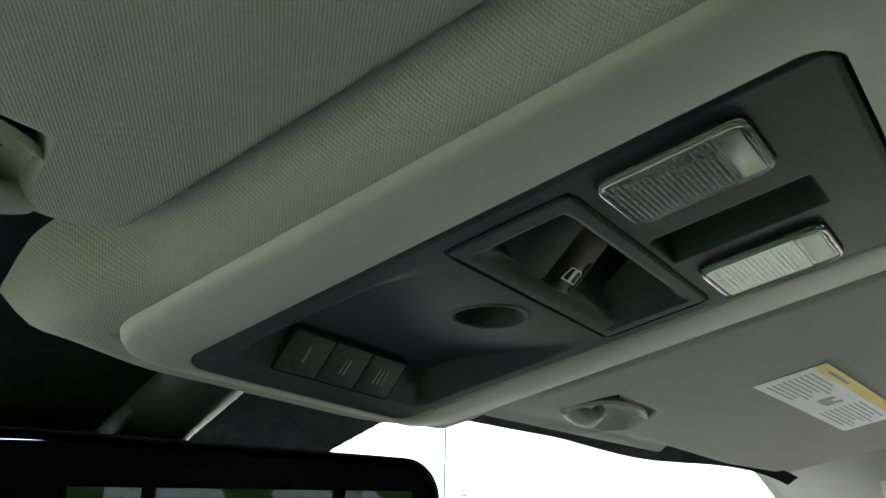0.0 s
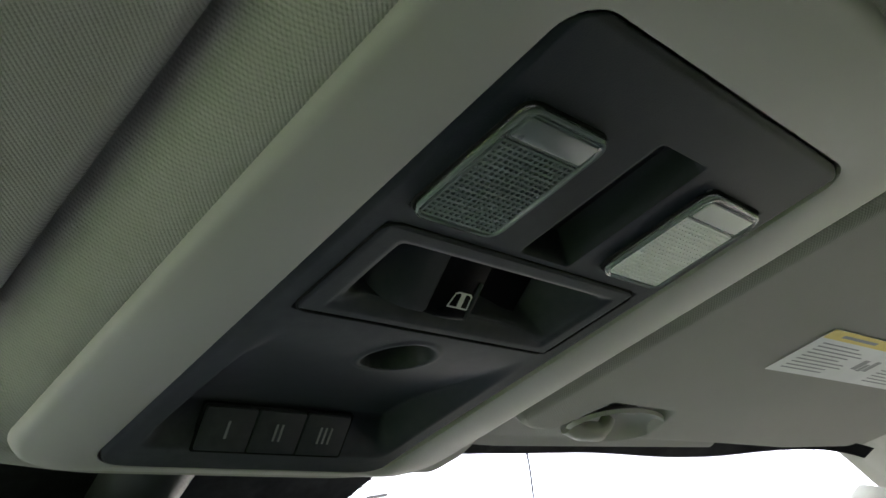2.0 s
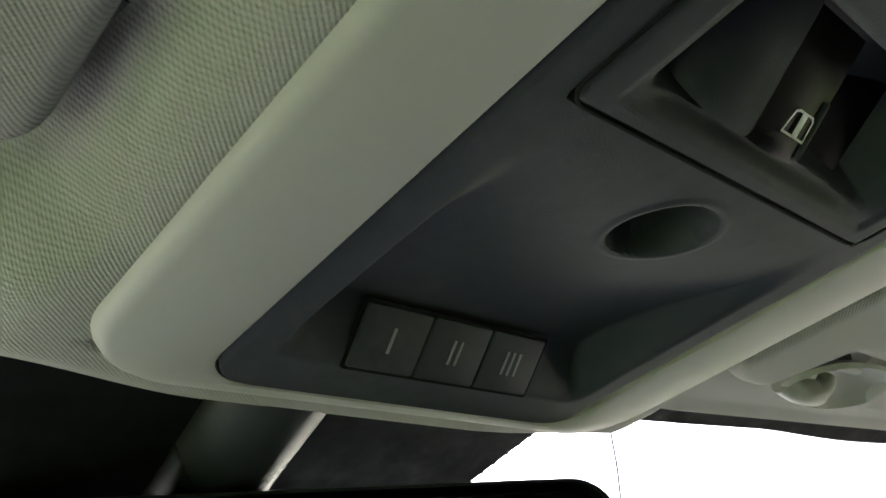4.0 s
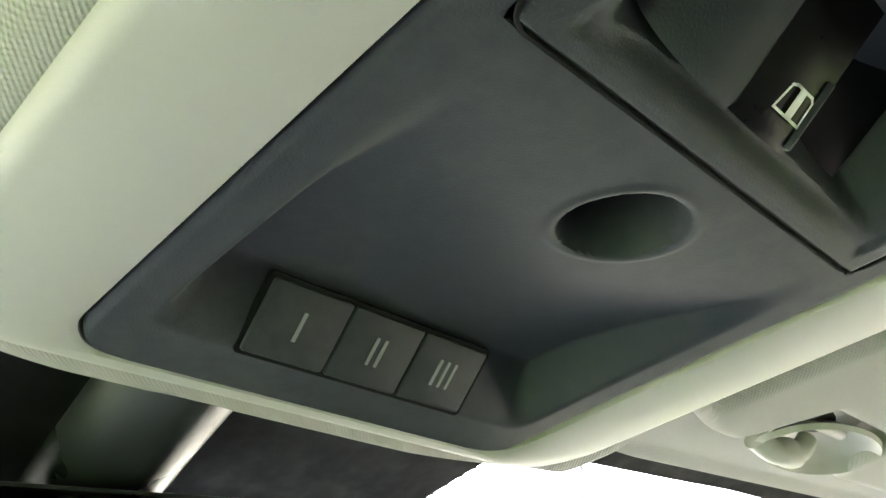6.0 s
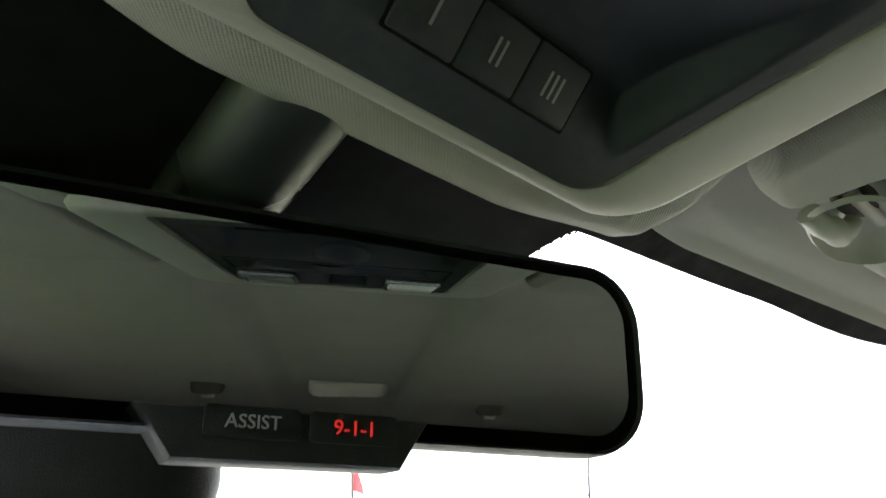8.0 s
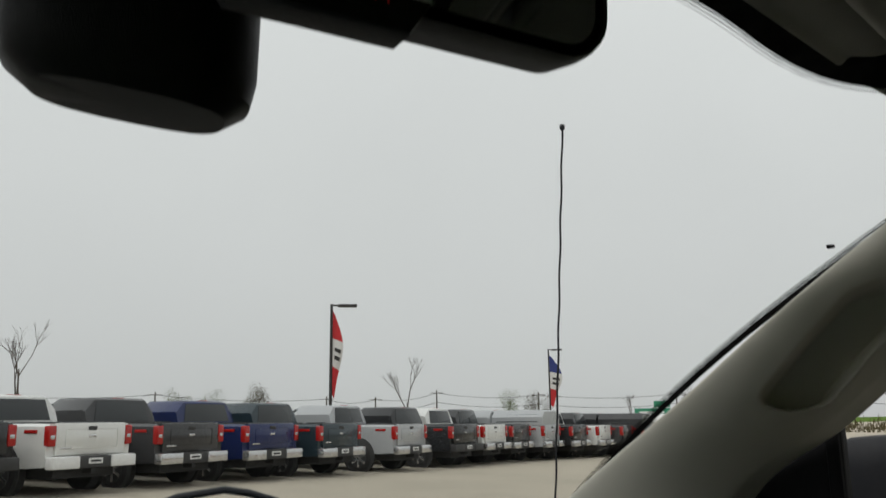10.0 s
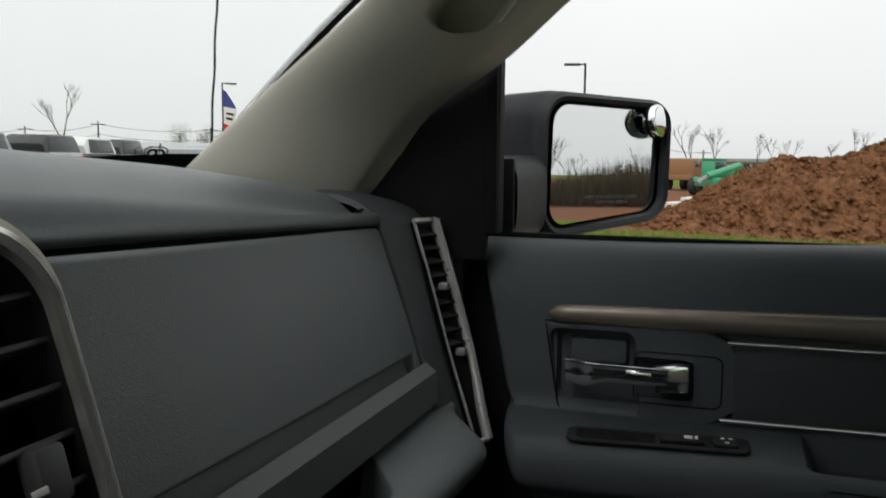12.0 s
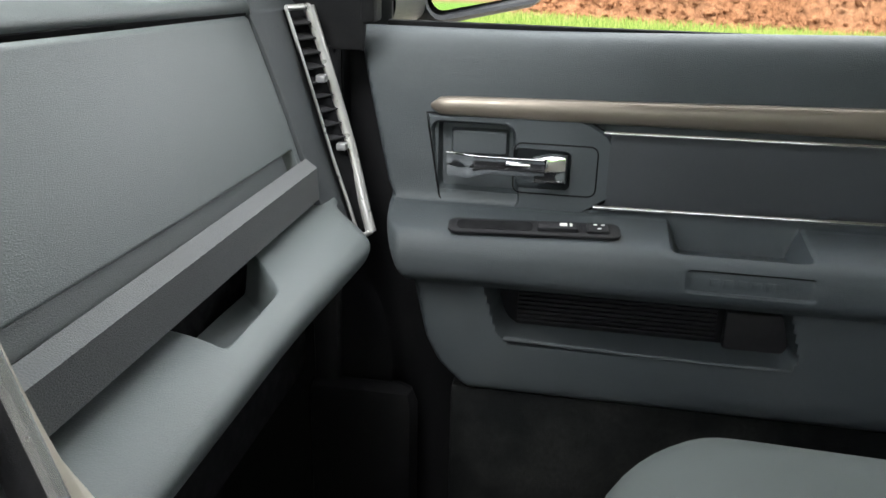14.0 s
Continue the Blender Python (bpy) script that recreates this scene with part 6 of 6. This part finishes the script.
for n, (az, far, tall) in enumerate([(22.7, 60, 6.0), (47.2, 110, 7.0), (62, 150, 6), (87.9, 75, 4.6), (89.3, 80, 4.1), (92.0, 120, 4.4), (92.9, 115, 3.6), (94.0, 125, 4.0), (97.6, 110, 4.7), (96.4, 110, 3.4)]):
    plant_tree(polar(az, far), n + 1, tall * 1.7, "bare spring tree with fine branching twigs")
for n, (az, far, tall, hue) in enumerate([(32.4, 170, 6.2, "leaf_green"), (34.4, 165, 5.4, "leaf_green"), (37.0, 165, 6.6, "leaf_olive"), (54, 190, 6.5, "leaf_green"), (56, 200, 7, "leaf_olive"), (66, 210, 7, "leaf_olive")]):
    plant_tree(polar(az, far), n + 31, tall * 1.35, "distant tree with a thin yellow-green crown", hue, "distant leafing trees")
# wood behind the truck, which the outer mirror shows
rear_rng = random.Random(5)
protos = [plant_tree((4.0 + 9 * k, -58.0 + 3 * math.sin(k * 2.0)), 60 + k, 5.0 + 1.4 * math.sin(k * 1.7), "tall bare tree at the edge of a wood", None, "trees at the wood's edge", 6) for k in range(4)]
for k in range(26):
    src = protos[k % 4]
    x, y = -20 + 3.4 * k + rear_rng.uniform(-1.5, 1.5), -57 + rear_rng.uniform(-8, 5)
    copy_thing(src, Matrix.Translation((x, y, ground_z(x, y))) @ pose(0, 0, 0, 0, 0, rear_rng.uniform(0, 360)))


def brush(name, x0, x1, y0, y1, tall, count, hue, label, seed, thin=0.10):
    rng = random.Random(seed)
    verts, faces = [], []
    for _ in range(count):
        x, y = rng.uniform(x0, x1), rng.uniform(y0, y1)
        h = tall * (0.55 + 0.3 * math.sin(x * 0.35) + 0.25 * math.sin(x * 0.13 + 2)) * rng.uniform(0.15, 1.0)
        w = thin * rng.uniform(0.4, 1.6)
        a = rng.uniform(0, 3.14)
        z = ground_z(x, y)
        i = len(verts)
        zb = z + h * rng.uniform(0, 0.8)
        dx, dy = w * math.cos(a), w * math.sin(a)
        verts += [(x - dx, y - dy, zb), (x + dx, y + dy, zb), (x + rng.uniform(-0.3, 0.3), y, zb + 0.35 * h + 0.2)]
        faces.append((i, i + 1, i + 2))
    me = bpy.data.meshes.new(name)
    me.from_pydata(verts, [], faces)
    tagged(part(name, me, M[hue], None, "", False), label, "brush", kind="stuff")


brush("undergrowth", -30, 60, -60, -52, 2.9, 100000, "leaf_olive", "olive and brown undergrowth along a wood", 8, 0.022)
brush("bare_scrub", -30, 60, -58, -51, 3.2, 60000, "bark", "grey-brown bare scrub at the foot of a wood", 12, 0.014)
brush("far_hedge", 60, 260, 150, 190, 3.0, 9000, "leaf_olive", "distant brown hedge line", 9)
brush("far_brush", 118, 150, -45, 60, 2.4, 7000, "leaf_olive", "distant brown brush beyond the site", 10)

# ---- the heap of earth ----
def heap_height(x, y):
    """Height of the heap over level ground; its crest runs along y."""
    top = lerp([(-20, 2.05), (-14, 2.1), (-9.5, 2.0), (-6, 1.95), (-4.9, 2.15), (-4.2, 2.33), (-3.8, 2.36), (-3.3, 2.05), (-2.8, 1.92), (-1.2, 1.82), (-0.35, 1.38), (0.85, 0.75), (1.3, 0.45), (2.1, 0.15), (3.0, 0.0), (6, 0.0)], y)
    toe, crest, back = 18.4 + 0.5 * math.sin(y * 0.9), 24.0, 32.0
    if x < crest:
        k = smooth(x, toe, crest)
    else:
        k = 1 - smooth(x, crest + 1.0, back)
    return top * k ** 0.9


def clod(p, scale):
    """Rounded lumps with sharp creases between them."""
    near = noise.voronoi(p * scale)[0]
    return min(1.0, (near[1] - near[0]) * 1.6)


def build_heap():
    def at(a, b):
        x, y = 17.4 + 16.0 * a ** 1.3, 4.5 - 22 * b
        hgt = heap_height(x, y)
        lively = smooth(hgt, 0.02, 0.35)
        p = Vector((x, y, 0))
        q = p + Vector((noise.noise(p * 1.7), noise.noise(p * 1.7 + Vector((9, 0, 0))), 0)) * 0.35
        n = noise.fractal(p * 0.7, 0.9, 2.2, 4) * 0.16 + clod(q, 1.3) * 0.22 + clod(q, 3.2) * 0.15 + clod(p, 7.5) * 0.10 + noise.fractal(p * 5.0, 0.8, 2.1, 4) * 0.07 - 0.19
        return Vector((x + noise.noise(p * 3.3) * 0.14 * lively, y + noise.noise(p * 3.9 + Vector((5, 0, 0))) * 0.14 * lively, ground_z(x, y) - 0.04 + hgt + n * lively))

    m = Nodes("red_brown_earth", (0.2, 0.1, 0.06), 0.95)
    fine, big, grit = m.noise(5, 8.0, 0.7), m.noise(0.7, 4.0), m.noise(45, 5.0)
    tone = m.mix(m.ramp(fine, 0.32, 0.68, 0, 1), (0.070, 0.029, 0.013), (0.32, 0.155, 0.080))
    tone = m.mix(m.ramp(big, 0.45, 0.7, 0, 0.5), tone, (0.30, 0.165, 0.095))
    tone = m.mix(m.ramp(grit, 0.60, 0.75, 0, 0.4), tone, (0.32, 0.20, 0.125))
    m.base(tone)
    m.bump(m.math("ADD", fine, m.math("MULTIPLY", grit, 0.4)), 1.0, 0.10)
    m.bsdf.inputs["Specular IOR Level"].default_value = 0.0
    M["earth"] = m.mat
    heap = part("earth_mound", sheet(at, 300, 420, flip=True), m.mat, None)
    tagged(heap, "long heap of red-brown dug earth with rough clods", "earth mound", kind="")
    rng = random.Random(11)
    bm = bmesh.new()
    for _ in range(2600):
        x, y = rng.uniform(17.6, 25.0), rng.uniform(-14, 2.8)
        hgt = heap_height(x, y)
        if hgt < 0.03:
            continue
        r = rng.uniform(0.02, 0.085) * (1.8 if rng.random() < 0.06 else 1.0)
        got = bmesh.ops.create_icosphere(bm, subdivisions=1, radius=r)
        c = Vector((x, y, ground_z(x, y) + hgt - 0.02 + r * 0.2))
        for v in got["verts"]:
            k = 1 + 0.9 * noise.noise(v.co * 22 + c * 7)
            v.co = c + Vector((v.co.x * k * 1.2, v.co.y * k, v.co.z * k * 0.75))
    tagged(part("earth_clods", bm, m.mat, None, "", False), "loose red-brown clods of earth on the heap", "clods", kind="stuff")


build_heap()


# ---- building site beyond the heap ----
M["machine_green"] = smooth_paint("machine_green", (0.06, 0.33, 0.17), 0.4)
M["machine_orange"] = smooth_paint("rusty_orange", (0.27, 0.135, 0.06), 0.7)
M["yellow_steel"] = smooth_paint("ochre_steel", (0.52, 0.33, 0.08), 0.55)
M["grey_steel"] = smooth_paint("grey_steel", (0.26, 0.26, 0.25), 0.5, 0.3)
M["block_white"] = smooth_paint("white_block", (0.62, 0.60, 0.56), 0.8)
M["tan_wall"] = smooth_paint("tan_wall", (0.33, 0.26, 0.21), 0.9)
M["sign_green"] = smooth_paint("road_sign_green", (0.02, 0.22, 0.12), 0.5)


def build_loader():
    x, y = polar(89.75, 51)
    z = ground_z(x, y)
    top = thing("telehandler", "green telescopic loader parked behind the earth heap", "loader", (0, 0, 0))
    part("chassis", block(-1.6, 1.6, -0.85, 0.85, 0.55, 1.05, 0.08), M["machine_green"], top)
    part("engine_cover", block(-1.5, 0.1, -0.85, 0.0, 1.0, 1.55, 0.12), M["machine_green"], top)
    part("boom", tube([(-1.5, 0.25, 1.75), (0.2, 0.25, 1.45), (2.0, 0.25, 1.15)], 0.19, 8), M["machine_green"], top, "telescopic boom")
    part("boom_tip", tube([(1.8, 0.25, 1.2), (2.9, 0.25, 0.75)], 0.13, 8), M["grey_steel"], top)
    cabin = part("cabin", block(-0.7, 0.6, -0.95, -0.1, 1.0, 2.05, 0.08), M["machine_green"], top)
    part("cabin_window", block(-0.62, 0.52, -0.97, -0.08, 1.35, 1.95, 0.05), M["car_glass"], cabin)
    part("cabin_roof", block(-0.75, 0.65, -1.0, -0.05, 2.05, 2.15, 0.04), M["machine_green"], cabin)
    for xx in (-1.1, 1.15):
        for yy in (-0.95, 0.95):
            wheel = part("wheel", disc(0.55, 0.40, Matrix.Translation((xx, yy + 0.2, 0.55)) @ pose(0, 0, 0, 90, 0, 0), 0.06, 24), M["tyre"], top)
            part("rim", disc(0.28, 0.44, Matrix.Translation((xx, yy + 0.22, 0.55)) @ pose(0, 0, 0, 90, 0, 0), 0.02, 20), M["grey_steel"], wheel)
    top.matrix_basis = Matrix.Translation((x, y, z)) @ pose(0, 0, 0, 0, 0, 150)


def build_dumper():
    x, y = polar(88.2, 62)
    z = ground_z(x, y)
    top = thing("dump_truck", "rusty orange dump truck with a tall tipper body", "dump truck", (0, 0, 0))
    part("tipper", section_loft([(-2.4, 1.15, 2.05, 1.1, 1.2), (2.0, 1.15, 2.05, 1.1, 1.2)], 2.2), M["tan_wall"], top, "brown tipper body")
    part("chassis", block(-1.0, 1.0, -2.5, 4.0, 0.75, 1.15, 0.05), M["machine_orange"], top)
    cabin = part("cabin", block(-1.05, 1.05, 2.2, 4.0, 1.0, 2.2, 0.12), M["machine_orange"], top)
    part("cabin_window", block(-1.07, 1.07, 2.5, 3.7, 1.6, 2.05, 0.04), M["car_glass"], cabin)
    for yy in (-1.6, -0.4, 3.1):
        for s in (-1, 1):
            part("wheel", disc(0.5, 0.4, Matrix.Translation((s * 0.75, yy, 0.5)) @ pose(0, 0, 0, 0, 90 * s, 0), 0.05, 24), M["tyre"], top)
    top.matrix_basis = Matrix.Translation((x, y, z)) @ pose(0, 0, 0, 0, 0, 75)


build_loader()
build_dumper()
for k, (az, far, w, hgt) in enumerate([(87.9, 31.0, 0.6, 0.5), (87.2, 30.0, 0.9, 0.35)]):
    x, y = polar(az, far)
    ob = part("concrete_block", block(-w / 2, w / 2, -0.4, 0.4, 0, hgt, 0.05, Matrix.Translation((x, y, ground_z(x, y))) @ pose(0, 0, 0, 0, 0, 70)), M["block_white"], None)
    tagged(ob, "pale concrete block lying on the site", "block", "concrete blocks")


def build_stand():
    """A steel stand with an ochre end plate and a barred front, behind the heap's peak."""
    top = thing("steel_stand", "ochre and grey steel site frame with close upright bars", "site frame", (*polar(99.4, 33), -0.5))
    o = Vector((*polar(99.4, 33.0), 0))
    o.z = ground_z(o.x, o.y)
    run = Vector((0.10, -1.0, 0)).normalized()
    part("end_plate", prism([(-0.25, 0.0), (0.9, 0.0), (0.45, 1.6), (0.18, 2.6), (0.16, 3.7), (-0.16, 3.7)], 0.12, axes(o, run, (0, 0, 1)), 0.02), M["yellow_steel"], top, "ochre steel end plate")
    for k in range(26):
        q = o + run * (0.55 + 0.27 * k)
        part("bar", tube([q, q + Vector((0, 0, 3.65))], 0.028, 6), M["grey_steel"], top)
    for z in (1.2, 3.65):
        part("rail", tube([o + Vector((0, 0, z)), o + run * 7.2 + Vector((0, 0, z))], 0.045, 8), M["grey_steel"], top)
    part("brace", tube([o + Vector((0, 0, 3.6)), o + run * 2.6 + Vector((0, 0, 1.2))], 0.05, 8), M["yellow_steel"], top)


build_stand()


def far_building(az, far, wide, tall, deep, mat, label, windows):
    x, y = polar(az, far)
    top = thing("far_building", label, "building", (0, 0, 0), "distant buildings")
    part("wall", block(-wide / 2, wide / 2, 0, deep, 0, tall, 0.05), mat, top)
    part("roof", prism([(-wide / 2 - 0.6, tall), (wide / 2 + 0.6, tall), (wide * 0.35, tall * 1.5), (-wide * 0.35, tall * 1.5)], deep + 1.0, axes((0, deep + 0.5, 0), (1, 0, 0), (0, 0, 1)), 0.05), M["grey_steel"], top)
    for k in range(windows):
        part("window", block(-wide * 0.42 + k * wide * 0.84 / windows, -wide * 0.42 + (k + 0.55) * wide * 0.84 / windows, -0.08, 0.1, tall * 0.35, tall * 0.75, 0.02), M["car_glass"], top)
    top.matrix_basis = Matrix.Translation((x, y, ground_z(x, y))) @ pose(0, 0, 0, 0, 0, -az)


far_building(92.0, 230, 20, 1.8, 12, M["tan_wall"], "low tan building with a grey hipped roof", 9)
far_building(45.5, 230, 18, 2.6, 10, M["block_white"], "low white building far beyond the lot", 6)
far_building(66.0, 240, 40, 2.6, 12, M["tan_wall"], "long tan building far off", 10)
sx, sy = polar(63.4, 110)
sign = thing("road_sign", "green road sign on two posts with white lines", "road sign", (sx, sy, ground_z(sx, sy)))
sm = axes((sx, sy, ground_z(sx, sy)), (math.cos(radians(63)), -math.sin(radians(63)), 0), (0, 0, 1))
part("panel", block(-2.2, 2.2, 1.6, 3.1, -0.04, 0.04, 0.02, sm), M["sign_green"], sign)
part("panel", block(0.2, 2.2, 3.2, 4.0, -0.04, 0.04, 0.02, sm), M["sign_green"], sign)
for yy in (2.0, 2.6):
    part("text_bar", block(-1.6, 1.4, yy - 0.12, yy + 0.12, 0.04, 0.06, 0, sm), M["white"], sign)
for xx in (-1.5, 1.5):
    part("post", block(xx - 0.06, xx + 0.06, 0, 3.2, -0.12, -0.04, 0, sm), M["grey_steel"], sign)

# ---- parts of the own truck outside the windscreen ----
mast = thing("aerial", "thin black whip aerial with a spiral rib on the wing", "aerial", (1.0, 0.862, 1.18))
low, high = Vector((0.988, 0.905, 1.18)), Vector((0.977, 0.840, 1.985))
pts = [low.lerp(high, k / 60) + Vector((0.0007 * math.sin(k * 0.9), 0.0007 * math.cos(k * 0.9), 0)) for k in range(61)]
part("whip", tube(pts, 0.0018, 8), M["shell"], mast)
part("tip", disc(0.0045, 0.010, Matrix.Translation(high), 0.002, 14), M["shell"], mast)
part("foot", disc(0.02, 0.03, Matrix.Translation((0.988, 0.905, 1.165)), 0.006, 20), M["shell"], mast)
M["body_paint"] = smooth_paint("own_dark_paint", (0.03, 0.032, 0.036), 0.2, 0.2, 0.05, 0.6)


def own_front(a, b):
    x = -0.98 + 1.96 * a
    y = 1.02 - 0.25 * (x / 0.98) ** 2 + 1.3 * b
    return Vector((x, y, 1.235 - 0.10 * b - 0.06 * (x / 0.98) ** 2))


bonnet = part("bonnet", sheet(own_front, 30, 16), M["body_paint"], None)
solid(tagged(bonnet, "dark painted bonnet before the windscreen", "bonnet", kind="structure"), 0.03, -1)
cowl = part("cowl", sheet(lambda a, b: Vector((-0.80 + 1.60 * a, 1.115 - 0.36 * (2 * a - 1) ** 2 - 0.05 + 0.10 * b, 1.315 - 0.05 * b)), 40, 4), M["gap_black"], None)
solid(tagged(cowl, "black plastic cowl below the windscreen", "cowl", kind="structure"), 0.01, -1)
wiper = thing("wiper", "black windscreen wiper resting above the cowl", "wiper", (0.35, 1.02, 1.36))


def on_glass(k, b, out):
    return screen_at((k + 1) / 2, b) + Vector((0, 0.6, 0.8)) * out


part("arm", tube([on_glass(0.61, 0.930, 0.020), on_glass(0.56, 0.908, 0.022), on_glass(0.52, 0.897, 0.022), on_glass(0.46, 0.907, 0.020), on_glass(0.42, 0.935, 0.018), on_glass(0.39, 0.952, 0.016)], 0.0045, 8), M["shell"], wiper)
part("blade", tube([on_glass(0.40, 0.950, 0.014), on_glass(0.20, 0.930, 0.014), on_glass(-0.25, 0.915, 0.014)], 0.0045, 8), M["shell"], wiper)
part("pivot_cap", block(-0.024, 0.024, -0.012, 0.012, -0.012, 0.004, 0.004, axes(on_glass(0.645, 0.945, 0.020), (1, -0.35, 0), (0, 1, 0))), M["shell"], wiper)
speck = part("glass_chip", prism(rounded(0.009, 0.004, 0.0015), 0.0004, axes(screen_at(0.986, 0.185) + Vector((0, -0.004, 0)), (0.75, -0.66, 0.1), (0.1, 0.1, 0.9))), M["gap"], None, "", False)
tagged(speck, "tiny dark speck stuck to the windscreen glass", "speck")


# emblem sticker low on the glass: a shield outline round two pale bars
def build_sticker():
    here = screen_at(0.963, 0.938) + Vector((0, -0.004, -0.003))
    across = screen_at(0.975, 0.937) - screen_at(0.947, 0.937)
    down = screen_at(0.961, 0.96) - screen_at(0.961, 0.91)
    m = axes(here, across, down)
    top = thing("sticker", "small black and white emblem sticker low on the windscreen", "sticker", here)
    wide, tall = STICKER
    shield = [(-0.50, -0.34), (-0.30, -0.50), (0.30, -0.50), (0.50, -0.34), (0.40, 0.18), (0.0, 0.50), (-0.40, 0.18)]
    ring = [Vector((x * wide, y * tall, 0)) for x, y in shield]
    for p, q in zip(ring, ring[1:] + ring[:1]):
        part("border", tube([m @ p, m @ q], 0.0007, 6), M["gap"], top)
    for s in (-1, 1):
        curl = [(s * 0.06, -0.30, 0), (s * 0.24, -0.32, 0), (s * 0.34, -0.12, 0), (s * 0.26, 0.08, 0), (s * 0.16, 0.02, 0)]
        pts = [glide(curl, k / 8) for k in range(9)]
        part("dark_bar", tube([m @ Vector((p.x * wide, p.y * tall, 0)) for p in pts], 0.0015, 6), M["gap"], top)
        part("pale_bar", tube([m @ Vector((p.x * wide * 0.92, p.y * tall * 0.92, 0.0012)) for p in pts], 0.0007, 6), M["white"], top)
    part("dark_bar", tube([m @ Vector((0, -0.36 * tall, 0)), m @ Vector((0, 0.34 * tall, 0))], 0.0014, 6), M["gap"], top)


STICKER = (0.026, 0.027)
build_sticker()
